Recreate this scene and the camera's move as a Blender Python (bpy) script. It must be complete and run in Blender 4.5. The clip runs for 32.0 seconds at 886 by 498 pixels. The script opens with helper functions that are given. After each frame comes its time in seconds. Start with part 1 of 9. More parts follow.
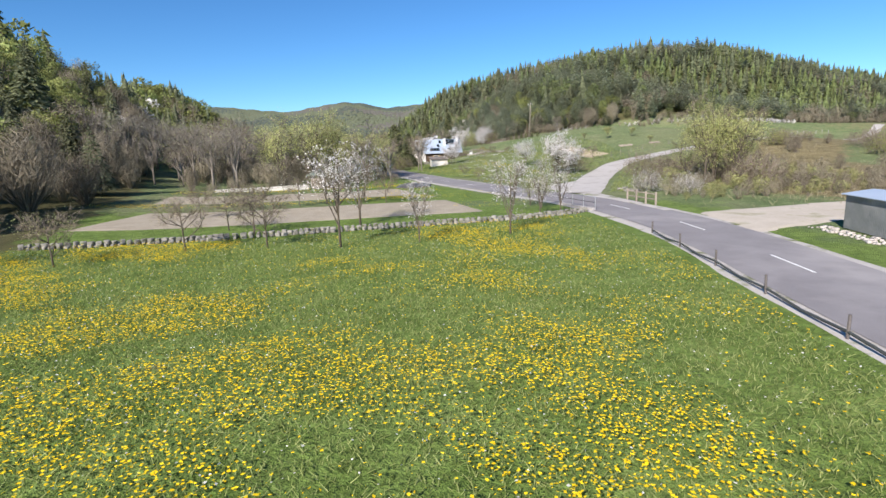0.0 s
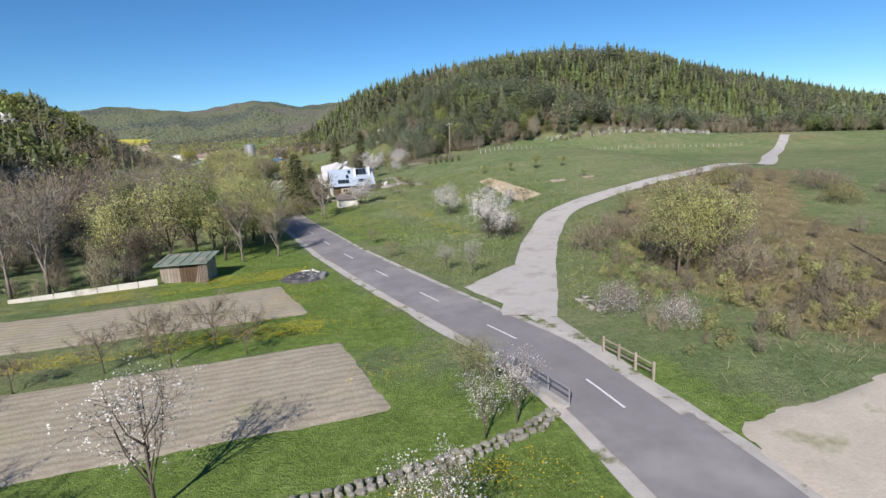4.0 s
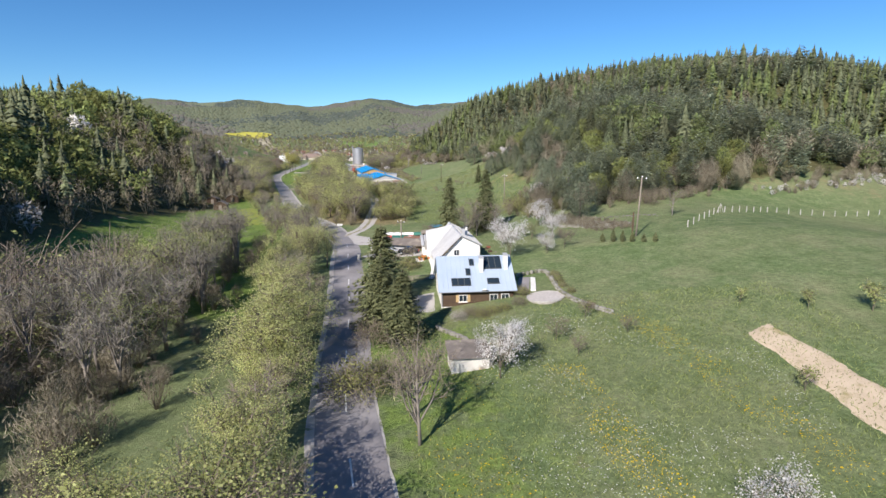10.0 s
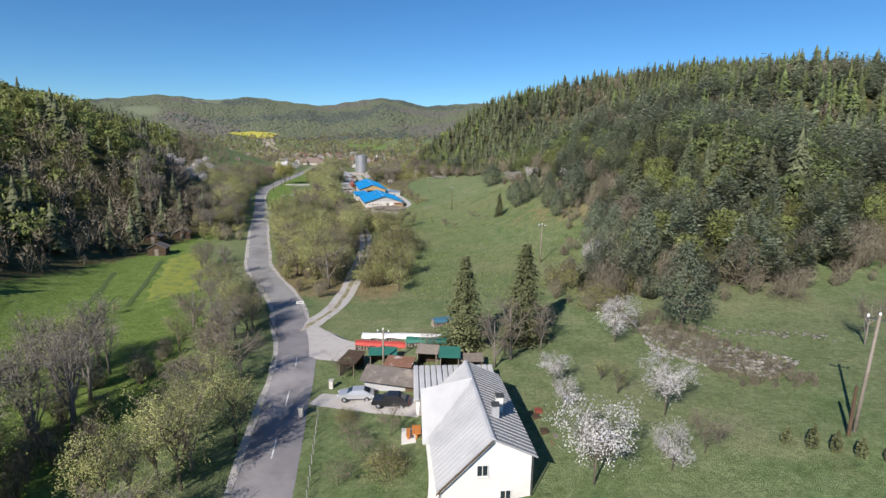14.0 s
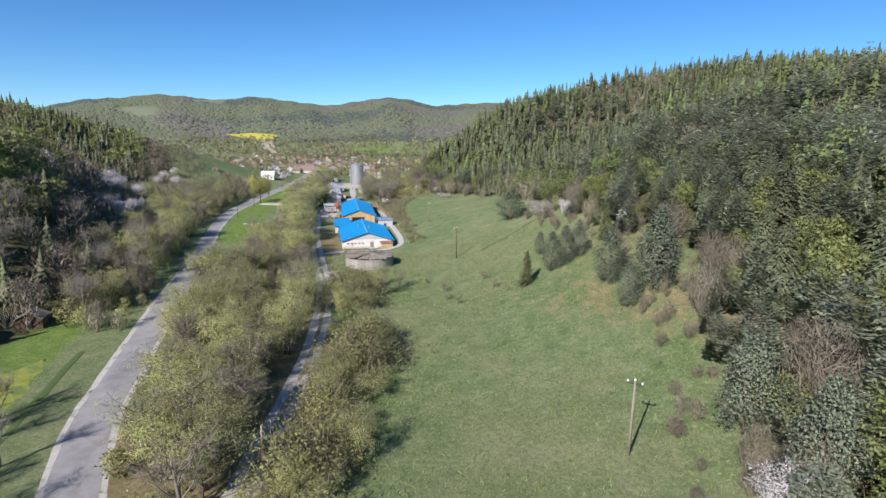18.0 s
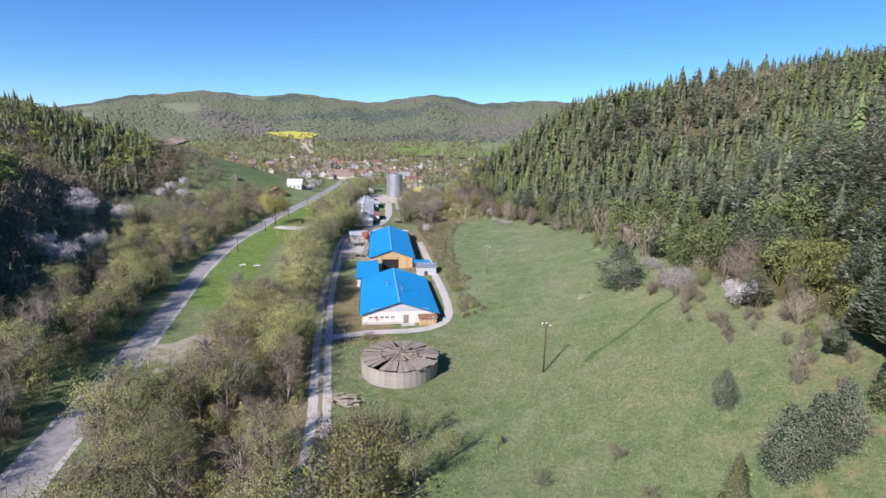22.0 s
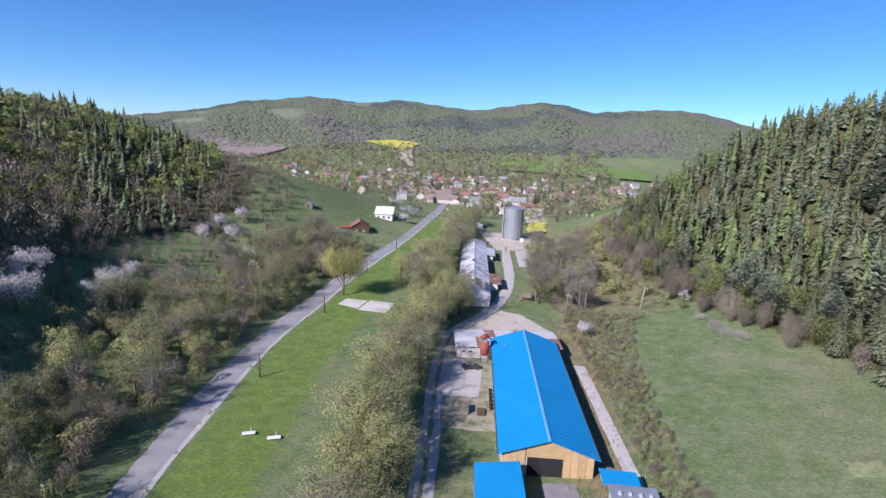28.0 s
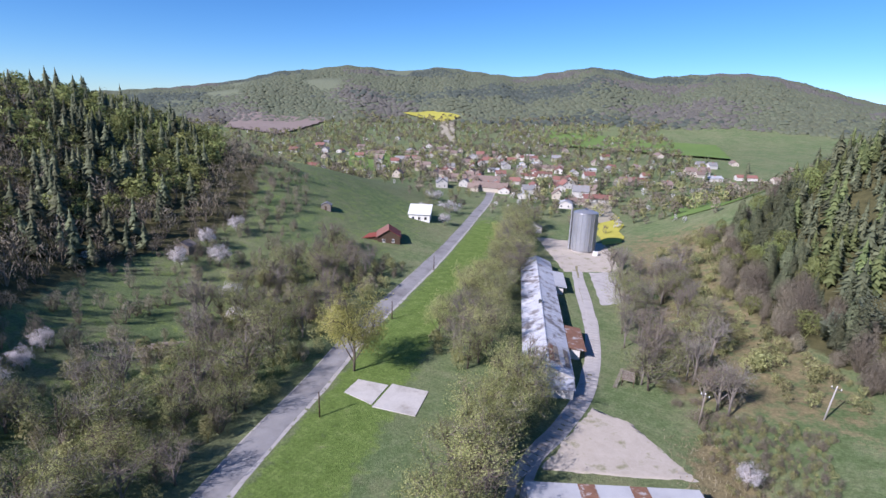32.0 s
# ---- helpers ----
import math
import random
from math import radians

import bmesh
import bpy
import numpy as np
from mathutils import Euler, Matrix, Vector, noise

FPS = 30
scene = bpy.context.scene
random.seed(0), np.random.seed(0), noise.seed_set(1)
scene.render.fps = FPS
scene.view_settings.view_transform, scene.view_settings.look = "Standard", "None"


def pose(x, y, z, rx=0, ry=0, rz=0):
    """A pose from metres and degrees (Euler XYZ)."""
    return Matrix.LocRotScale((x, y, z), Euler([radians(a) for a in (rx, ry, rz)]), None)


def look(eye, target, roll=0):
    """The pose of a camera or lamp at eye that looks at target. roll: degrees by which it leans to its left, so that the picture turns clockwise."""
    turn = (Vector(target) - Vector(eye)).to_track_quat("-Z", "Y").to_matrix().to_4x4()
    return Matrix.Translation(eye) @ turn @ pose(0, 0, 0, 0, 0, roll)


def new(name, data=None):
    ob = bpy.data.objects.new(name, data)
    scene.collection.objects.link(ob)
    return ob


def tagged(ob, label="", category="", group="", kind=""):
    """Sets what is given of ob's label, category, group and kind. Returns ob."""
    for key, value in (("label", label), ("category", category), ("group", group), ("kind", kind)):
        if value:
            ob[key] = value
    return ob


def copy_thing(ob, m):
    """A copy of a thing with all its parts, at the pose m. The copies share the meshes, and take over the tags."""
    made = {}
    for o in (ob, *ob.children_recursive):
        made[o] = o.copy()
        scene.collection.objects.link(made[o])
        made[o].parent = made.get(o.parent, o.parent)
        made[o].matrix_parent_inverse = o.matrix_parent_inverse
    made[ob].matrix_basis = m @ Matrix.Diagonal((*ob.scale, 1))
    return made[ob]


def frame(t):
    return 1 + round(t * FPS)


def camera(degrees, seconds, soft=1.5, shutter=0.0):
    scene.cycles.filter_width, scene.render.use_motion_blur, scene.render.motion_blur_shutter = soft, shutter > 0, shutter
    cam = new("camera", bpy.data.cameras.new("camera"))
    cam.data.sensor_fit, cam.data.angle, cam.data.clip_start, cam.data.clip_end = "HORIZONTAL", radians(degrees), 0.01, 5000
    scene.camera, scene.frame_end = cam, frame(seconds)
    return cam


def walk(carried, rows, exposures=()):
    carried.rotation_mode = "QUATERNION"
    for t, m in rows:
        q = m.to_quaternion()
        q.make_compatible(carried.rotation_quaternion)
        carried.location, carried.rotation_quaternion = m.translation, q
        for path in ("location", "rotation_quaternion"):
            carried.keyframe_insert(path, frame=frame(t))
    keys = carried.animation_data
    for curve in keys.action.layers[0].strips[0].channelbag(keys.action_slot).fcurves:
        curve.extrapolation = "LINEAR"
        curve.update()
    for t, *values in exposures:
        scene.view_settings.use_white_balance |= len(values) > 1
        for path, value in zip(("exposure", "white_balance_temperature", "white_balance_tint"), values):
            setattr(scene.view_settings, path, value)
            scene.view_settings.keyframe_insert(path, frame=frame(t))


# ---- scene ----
cam = camera(79.8, 32.0)
PATH = [
    (0, (0.033, -29.548, 5.908), (-0.131, -27.593, 5.521), -2.2),
    (0.5, (0.379, -27.752, 6.851), (0.318, -25.791, 6.461), -2.5),
    (1, (0.722, -25.719, 7.789), (0.771, -23.759, 7.390), -2.9),
    (1.5, (1.082, -23.733, 8.766), (1.185, -21.776, 8.364), -3.3),
    (2, (1.341, -21.563, 9.825), (1.465, -19.608, 9.421), -3.2),
    (2.5, (1.626, -19.205, 10.837), (1.759, -17.252, 10.430), -3.3),
    (4.5, (1.084, -5.104, 15.235), (1.193, -3.15, 14.821), -2.7),
    (5, (0.382, -0.293, 15.937), (0.438, 1.664, 15.53), -2.2),
    (5.5, (-0.231, 4.037, 16.749), (-0.221, 5.995, 16.345), -1.8),
    (6, (-0.912, 8.588, 17.705), (-0.948, 10.546, 17.302), -1.4),
    (6.5, (-1.543, 12.863, 18.535), (-1.621, 14.82, 18.133), -1.1),
    (7, (-2.277, 17.633, 19.421), (-2.401, 19.588, 19.02), -0.8),
    (7.5, (-2.962, 22.08, 19.946), (-3.123, 24.034, 19.554), -0.8),
    (8, (-4.27, 26.847, 20.682), (-4.449, 28.8, 20.291), -0.1),
    (8.5, (-5.211, 33.967, 21.73), (-5.414, 35.917, 21.333), -0.5),
    (9, (-6.044, 40.846, 22.667), (-6.265, 42.793, 22.269), -0.5),
    (9.5, (-6.647, 47.213, 23.422), (-6.885, 49.158, 23.022), -0.4),
    (10, (-7.391, 53.592, 24.322), (-7.644, 55.535, 23.921), -0.2),
    (10.5, (-8.253, 60.01, 25.092), (-8.513, 61.952, 24.69), -0.0),
    (11, (-9.23, 66.742, 25.918), (-9.496, 68.684, 25.518), 0.1),
    (11.5, (-10.119, 73.288, 26.718), (-10.391, 75.228, 26.315), 0.1),
    (12, (-10.983, 80.14, 27.569), (-11.259, 82.079, 27.168), 0.3),
    (12.5, (-11.785, 86.445, 28.368), (-12.066, 88.385, 27.967), 0.5),
    (13, (-12.828, 92.845, 29.239), (-13.11, 94.784, 28.839), 0.8),
    (13.5, (-13.716, 98.548, 30.256), (-13.999, 100.487, 29.856), 1.0),
    (14, (-14.454, 104.572, 31.597), (-14.741, 106.51, 31.195), 0.8),
    (14.5, (-15.575, 112.188, 32.017), (-15.865, 114.126, 31.617), 0.9),
    (16.5, (-19.184, 145.674, 35.99), (-19.494, 147.607, 35.581), 0.5),
    (17, (-19.832, 153.557, 36.589), (-20.146, 155.49, 36.182), 0.7),
    (17.5, (-20.317, 161.125, 37.379), (-20.638, 163.057, 36.971), 0.6),
    (18, (-21.455, 168.515, 38.353), (-21.779, 170.446, 37.946), 0.8),
    (18.5, (-22.998, 176.049, 39.062), (-23.326, 177.979, 38.656), 1.0),
    (19, (-24.896, 184.237, 39.776), (-25.229, 186.167, 39.37), 1.2),
    (19.5, (-26.852, 192.611, 40.448), (-27.198, 194.538, 40.04), 1.1),
    (20, (-29.111, 200.814, 41.218), (-29.477, 202.737, 40.808), 1.2),
    (20.5, (-31.306, 208.829, 41.953), (-31.692, 210.747, 41.539), 1.1),
    (21, (-34.074, 216.637, 42.815), (-34.48, 218.551, 42.4), 1.3),
    (21.5, (-36.835, 224.278, 43.555), (-37.266, 226.186, 43.137), 1.3),
    (22, (-39.843, 231.819, 44.372), (-40.313, 233.718, 43.952), 1.4),
    (22.5, (-42.791, 238.758, 45.33), (-43.312, 240.642, 44.906), 1.5),
    (23, (-45.757, 245.853, 46.544), (-46.318, 247.724, 46.116), 1.6),
    (23.5, (-48.567, 252.819, 47.453), (-49.17, 254.676, 47.021), 1.6),
    (24, (-52.722, 261.942, 47.997), (-53.359, 263.787, 47.563), 1.8),
    (24.5, (-56.223, 270.237, 48.283), (-56.884, 272.074, 47.847), 1.9),
    (25, (-59.786, 278.034, 48.843), (-60.468, 279.863, 48.406), 1.9),
    (25.5, (-63.382, 285.139, 49.142), (-64.083, 286.96, 48.703), 2.2),
    (27.5, (-79.994, 314.609, 49.837), (-80.774, 316.397, 49.398), 2.4),
    (28, (-83.941, 321.405, 50.535), (-84.745, 323.191, 50.129), 2.6),
    (28.5, (-87.755, 327.617, 51.127), (-88.581, 329.396, 50.737), 2.6),
    (29, (-91.595, 334.389, 51.81), (-92.437, 336.153, 51.388), 2.6),
    (29.5, (-95.303, 341.403, 52.432), (-96.154, 343.148, 51.955), 2.5),
    (30, (-98.856, 348.342, 53.297), (-99.726, 350.071, 52.791), 2.5),
    (30.5, (-102.263, 354.837, 54.228), (-103.151, 356.555, 53.718), 2.3),
    (31, (-105.941, 361.644, 55.324), (-106.846, 363.352, 54.811), 2.2),
    (31.5, (-109.162, 368.019, 56.157), (-110.081, 369.719, 55.641), 2.0),
    (32, (-113.017, 374.428, 56.882), (-113.941, 376.122, 56.357), 1.9),
]
EXPOSURES = [(t, stops, kelvin, tint) for t, stops, kelvin, tint in ((0.0, 0.86, 6550, 14), (2.0, 0.68, 6550, 14), (4.0, 0.54, 6550, 13), (6.0, 0.43, 6550, 12), (7.0, 0.36, 6550, 12), (9.0, 0.7, 6550, 13), (11.0, 0.72, 6500, 14), (13.0, 0.48, 6500, 13), (17.0, 0.55, 6250, 14),
                                                              (19.0, 0.84, 6300, 17), (22.0, 0.8, 6150, 21), (25.0, 0.77, 5950, 23), (28.0, 0.68, 5850, 25), (32.0, 0.64, 5800, 25))]
walk(cam, [(t, look(eye, target, roll)) for t, eye, target, roll in PATH], EXPOSURES)

# ---- world and sun ----
SUN_AZ, SUN_EL = 202.0, 34.0     # compass degrees from +y, clockwise; height
world = bpy.data.worlds.new("sky")
scene.world = world
world.use_nodes = True
wn = world.node_tree.nodes
bg = wn["Background"]
sky = wn.new("ShaderNodeTexSky")
sky.sky_type, sky.sun_disc = "NISHITA", False
sky.sun_elevation, sky.sun_rotation = radians(SUN_EL), radians(SUN_AZ)
sky.altitude, sky.air_density, sky.dust_density, sky.ozone_density = 1800, 1.0, 0.0, 6.0
deep = wn.new("ShaderNodeHueSaturation")      # clear, dry spring air
deep.inputs["Saturation"].default_value = 1.12
tone = wn.new("ShaderNodeMix")
tone.data_type, tone.blend_type = "RGBA", "MULTIPLY"
tone.inputs["Factor"].default_value, tone.inputs[7].default_value = 1.0, (0.85, 1.04, 1.06, 1)
world.node_tree.links.new(sky.outputs[0], deep.inputs["Color"])
world.node_tree.links.new(deep.outputs[0], tone.inputs[6])
world.node_tree.links.new(tone.outputs[2], bg.inputs[0])
bg.inputs[1].default_value = 0.078
sun_data = bpy.data.lights.new("sun", "SUN")
sun_data.energy, sun_data.angle, sun_data.color = 4.6, radians(0.53), (1.0, 0.95, 0.87)
sun = new("sun", sun_data)
sun.rotation_euler = Euler((radians(90 - SUN_EL), 0, radians(180 - SUN_AZ)))


# ---- materials ----
def mat_nodes(name):
    m = bpy.data.materials.new(name)
    m.use_nodes = True
    t = m.node_tree
    return m, t.nodes, t.links, t.nodes["Principled BSDF"]


def ramp_of(nodes, links, source, stops):
    r = nodes.new("ShaderNodeValToRGB")
    e = r.color_ramp.elements
    while len(e) < len(stops):
        e.new(0.5)
    for k, (p, c) in zip(e, stops):
        k.position, k.color = p, (*c, 1)
    links.new(source, r.inputs[0])
    return r.outputs[0]


def noise_of(nodes, links, coord, scale, detail=4, rough=0.6):
    n = nodes.new("ShaderNodeTexNoise")
    n.inputs["Scale"].default_value, n.inputs["Detail"].default_value, n.inputs["Roughness"].default_value = scale, detail, rough
    if coord is not None:
        links.new(coord, n.inputs["Vector"])
    return n.outputs["Fac"]


def mix_of(nodes, links, fac, a, b, mode="MIX"):
    x = nodes.new("ShaderNodeMix")
    x.data_type, x.blend_type = "RGBA", mode
    for sock, v in ((x.inputs["Factor"], fac), (x.inputs[6], a), (x.inputs[7], b)):
        if isinstance(v, (int, float)):
            sock.default_value = v
        elif isinstance(v, tuple):
            sock.default_value = (*v, 1)
        else:
            links.new(v, sock)
    return x.outputs[2]


def bump_of(nodes, links, height, strength, distance, bsdf):
    b = nodes.new("ShaderNodeBump")
    b.inputs["Strength"].default_value, b.inputs["Distance"].default_value = strength, distance
    links.new(height, b.inputs["Height"])
    links.new(b.outputs[0], bsdf.inputs["Normal"])


def surface(name, dark, light, scale=1.0, fine=12.0, rough=0.85, metal=0.0, bump=0.3, stain=None, stain_scale=0.15, stain_at=(0.5, 0.7), vary=0.0, spec=0.3):
    """A two-scale noisy surface, with optional stains and a spread from object to object."""
    m, n, l, b = mat_nodes(name)
    co = n.new("ShaderNodeTexCoord").outputs["Object"]
    big = noise_of(n, l, co, scale)
    small = noise_of(n, l, co, fine, 3, 0.7)
    c = mix_of(n, l, 0.5, ramp_of(n, l, big, ((0.3, dark), (0.7, light))), ramp_of(n, l, small, ((0.25, dark), (0.75, light))))
    if stain:
        c = mix_of(n, l, ramp_of(n, l, noise_of(n, l, co, stain_scale, 5, 0.65), ((stain_at[0], (0, 0, 0)), (stain_at[1], (1, 1, 1)))), c, stain)
    if vary:
        info = n.new("ShaderNodeObjectInfo")
        h = n.new("ShaderNodeHueSaturation")
        mr = n.new("ShaderNodeMapRange")
        mr.inputs["To Min"].default_value, mr.inputs["To Max"].default_value = 1 - vary, 1 + vary
        l.new(info.outputs["Random"], mr.inputs["Value"])
        l.new(mr.outputs[0], h.inputs["Value"])
        l.new(c, h.inputs["Color"])
        c = h.outputs[0]
    l.new(c, b.inputs["Base Color"])
    b.inputs["Roughness"].default_value, b.inputs["Metallic"].default_value = rough, metal
    b.inputs["Specular IOR Level"].default_value = spec
    if bump:
        bump_of(n, l, small, bump, 0.05, b)
    return m


def leaf_material(name, dark, light, translucent=0.35, vary=0.12):
    """Leaves: colour spread from clump to clump and from tree to tree, with light let through."""
    m, n, l, b = mat_nodes(name)
    geo = n.new("ShaderNodeNewGeometry")
    c = ramp_of(n, l, geo.outputs["Random Per Island"], ((0.0, dark), (1.0, light)))
    info = n.new("ShaderNodeObjectInfo")
    h = n.new("ShaderNodeHueSaturation")
    mr = n.new("ShaderNodeMapRange")
    mr.inputs["To Min"].default_value, mr.inputs["To Max"].default_value = 1 - vary, 1 + vary
    l.new(info.outputs["Random"], mr.inputs["Value"])
    l.new(mr.outputs[0], h.inputs["Value"])
    l.new(c, h.inputs["Color"])
    c = h.outputs[0]
    l.new(c, b.inputs["Base Color"])
    b.inputs["Roughness"].default_value = 0.75
    b.inputs["Specular IOR Level"].default_value = 0.2
    tr = n.new("ShaderNodeBsdfTranslucent")
    l.new(c, tr.inputs["Color"])
    mx = n.new("ShaderNodeMixShader")
    mx.inputs[0].default_value = translucent
    l.new(b.outputs[0], mx.inputs[1])
    l.new(tr.outputs[0], mx.inputs[2])
    l.new(mx.outputs[0], n["Material Output"].inputs["Surface"])
    return m


# ---- the lie of the land ----
AXIS_Y = (-400, -60, 0, 42, 91, 137, 190, 243, 320, 400, 480, 600, 750, 1000, 3000)
AXIS_X = (20, 17, 14, 0.5, -20, -34, -52, -72, -106, -140, -163, -195, -240, -310, -700)
SLOPE_Y = (-200, 0, 60, 91, 125, 150, 180, 240, 324, 400, 470, 560, 700)
SLOPE = (0.0, 0.0, 0.02, 0.075, 0.15, 0.18, 0.14, 0.10, 0.10, 0.12, 0.12, 0.06, 0.02)
START_Y, START = (190, 290, 640), (6, 44, 47)     # where the slope begins
# hills: middle x, y, height, two half widths, turn in radians
HILLS = ((176, 530, 58, 121, 78, -0.22), (224, 322, -8, 105, 48, -0.63), (114, 399, 45, 91, 48, 0.19), (-26, 609, 45, 130, 48, -0.15),
         (334, 626, 57, 169, 48, -0.05), (472, 93, 23, 60, 115, -0.07), (21, 273, 30, 52, 48, 0.0),
         (-419, 486, 40, 60, 149, -0.96), (-270, 352, 38, 170, 48, -0.54), (-190, 172, 28, 63, 170, -0.6), (-116, 90, 30, 157, 48, 1.18), (-458, 575, 30, 48, 48, 0.01))
RIDGE_AZ = (-40, -14, -6.4, -4, -0.6, 1.5, 3.7, 7, 10.1, 11.6, 14.5, 18, 20.6, 24.5, 28.2, 31.6, 34.1, 36.9, 40, 42.3, 44, 46, 48.6, 51.5, 56, 62, 80)
RIDGE_H = (50, 66, 91, 114, 146, 157, 159, 152, 144, 162, 172, 155, 139, 150, 163, 143, 153, 158, 141, 135, 122, 104, 91, 77, 62, 48, 45)


def sstep(a, b, v):
    u = np.clip((v - a) / (b - a), 0, 1)
    return u * u * (3 - 2 * u)


def soft(v, k):
    return k * np.logaddexp(0, v / k)


def off_axis(x, y):
    """Metres to the right of the valley's line."""
    return (x - np.interp(y, AXIS_Y, AXIS_X)) * 0.9


def land(x, y):
    """Height of the ground."""
    x, y = np.asarray(x, float), np.asarray(y, float)
    d = off_axis(x, y)
    m = np.interp(y, SLOPE_Y, SLOPE)
    cap = np.maximum(m * 95, 0.1)
    z = np.where(d > -10, cap * np.tanh(soft(d - np.interp(y, START_Y, START), 2.5) * m / cap), 0)
    z = z * (1 - 0.85 * sstep(58, 125, d) * (1 - sstep(185, 245, y)))
    z = z + 0.035 * soft(y - 760, 80)
    floor = 20 * sstep(100, 140, y) * (1 - sstep(230, 290, y))     # the broad meadow left of the road
    right, left = sstep(25, 150, d), sstep(0, 90, -d - 20 - floor)
    for cx, cy, a, s1, s2, turn in HILLS:
        c, s = math.cos(turn), math.sin(turn)
        u, v = (x - cx) * c + (y - cy) * s, -(x - cx) * s + (y - cy) * c
        side = right if cx > np.interp(cy, AXIS_Y, AXIS_X) else left
        z = z + a * np.exp(-0.5 * ((u / s1) ** 2 + (v / s2) ** 2)) * side
    # the far range
    az, r = np.degrees(np.arctan2(-(x + 60), y - 200)), np.hypot(x + 60, y - 200)
    top = sum(np.interp(az + k, RIDGE_AZ, RIDGE_H) for k in (-0.6, 0.0, 0.6)) / 3 + 1.2 * np.sin(az * 3.1 + 1)
    spur = np.sin(az * 0.62 + 0.9 * np.sin(r * 0.0042)) + 0.55 * np.sin(az * 1.45 + 1.1 + 1.2 * np.sin(r * 0.006 + 2))
    folds = 1 + 0.085 * spur * sstep(1750, 1350, r)
    far = (sstep(900, 1900, r) * folds) * (1 - 0.7 * sstep(1950, 3200, r))
    z = np.maximum(z, 0) * (1 - sstep(1200, 1700, r)) + far * top * np.where(y > 200, 1, 0.5)
    return z + 0.12 * np.sin(x * 0.11 + 1) * np.sin(y * 0.093) * sstep(8, 40, np.abs(d))


def ground_z(x, y):
    return float(land(x, y))


# ---- mesh helpers ----
class Shape:
    """Gathers vertices and faces of one mesh."""

    def __init__(self):
        self.v, self.f = [], []

    def face(self, *pts):
        n = len(self.v)
        self.v += [tuple(p) for p in pts]
        self.f.append(tuple(range(n, n + len(pts))))
        return self

    def hull(self, ring_a, ring_b, caps=True):
        """Two rings of equal count joined by quads."""
        n, k = len(self.v), len(ring_a)
        self.v += [tuple(p) for p in ring_a] + [tuple(p) for p in ring_b]
        self.f += [(n + i, n + (i + 1) % k, n + k + (i + 1) % k, n + k + i) for i in range(k)]
        if caps:
            self.f += [tuple(range(n + k - 1, n - 1, -1)), tuple(range(n + k, n + 2 * k))]
        return self

    def box(self, x0, y0, z0, x1, y1, z1):
        return self.hull([(x0, y0, z0), (x1, y0, z0), (x1, y1, z0), (x0, y1, z0)], [(x0, y0, z1), (x1, y0, z1), (x1, y1, z1), (x0, y1, z1)])

    def prism(self, outline, y0, y1):
        """An outline in x, z drawn out along y."""
        return self.hull([(x, y1, z) for x, z in outline], [(x, y0, z) for x, z in outline])

    def tube(self, points, radii, sides=6, cap=True):
        pts = [Vector(p) for p in points]
        rings = []
        for i, p in enumerate(pts):
            way = (pts[min(i + 1, len(pts) - 1)] - pts[max(i - 1, 0)]).normalized()
            a = way.cross(Vector((0.3, 0.9, 0.1))).normalized()
            b = way.cross(a)
            rings.append([p + (a * math.cos(k * math.tau / sides) + b * math.sin(k * math.tau / sides)) * radii[i] for k in range(sides)])
        n = len(self.v)
        for r in rings:
            self.v += [tuple(p) for p in r]
        for j in range(len(rings) - 1):
            for k in range(sides):
                self.f.append((n + j * sides + k, n + j * sides + (k + 1) % sides, n + (j + 1) * sides + (k + 1) % sides, n + (j + 1) * sides + k))
        if cap:
            self.f += [tuple(n + k for k in range(sides - 1, -1, -1)), tuple(n + (len(rings) - 1) * sides + k for k in range(sides))]
        return self

    def mesh(self, name):
        m = bpy.data.meshes.new(name)
        m.from_pydata(self.v, [], self.f)
        return m


def smooth(me):
    me.polygons.foreach_set("use_smooth", [True] * len(me.polygons))
    return me


def bevelled(shape, name, width=0.03):
    bm = bmesh.new()
    me = shape.mesh(name)
    bm.from_mesh(me)
    bmesh.ops.remove_doubles(bm, verts=bm.verts, dist=0.0005)
    bmesh.ops.recalc_face_normals(bm, faces=bm.faces)
    bmesh.ops.bevel(bm, geom=bm.edges[:], offset=width, segments=1, affect="EDGES", clamp_overlap=True)
    bm.to_mesh(me)
    bm.free()
    return me


def part(name, shape, material, parent=None, label="", at=None):
    """One mesh object under a thing or under a part."""
    me = shape.mesh(name) if isinstance(shape, Shape) else shape
    if not me.materials:
        me.materials.append(material)
    ob = new(name, me)
    if parent is not None:
        ob.parent = parent
    if at is not None:
        ob.matrix_basis = at
    if label:
        ob["label"] = label
    return ob


def thing(name, label, category, m, group="", kind=""):
    """The empty of a thing, at its base."""
    ob = new(name)
    ob.matrix_basis = m
    return tagged(ob, label, category, group, kind)


def raw(name, verts, faces, material, normals=None):
    """A large mesh from arrays; faces all of one size."""
    verts, faces = np.asarray(verts, np.float32), np.asarray(faces, np.int32)
    me = bpy.data.meshes.new(name)
    k = faces.shape[1]
    me.vertices.add(len(verts))
    me.vertices.foreach_set("co", verts.ravel())
    me.loops.add(faces.size)
    me.loops.foreach_set("vertex_index", faces.ravel())
    me.polygons.add(len(faces))
    me.polygons.foreach_set("loop_start", np.arange(0, faces.size, k, dtype=np.int32))
    me.polygons.foreach_set("loop_total", np.full(len(faces), k, np.int32))
    me.update(calc_edges=True)
    me.materials.append(material)
    if normals is not None:
        me.attributes.new("custom_normal", "FLOAT_VECTOR", "POINT").data.foreach_set("vector", np.asarray(normals, np.float32).ravel())
    return me


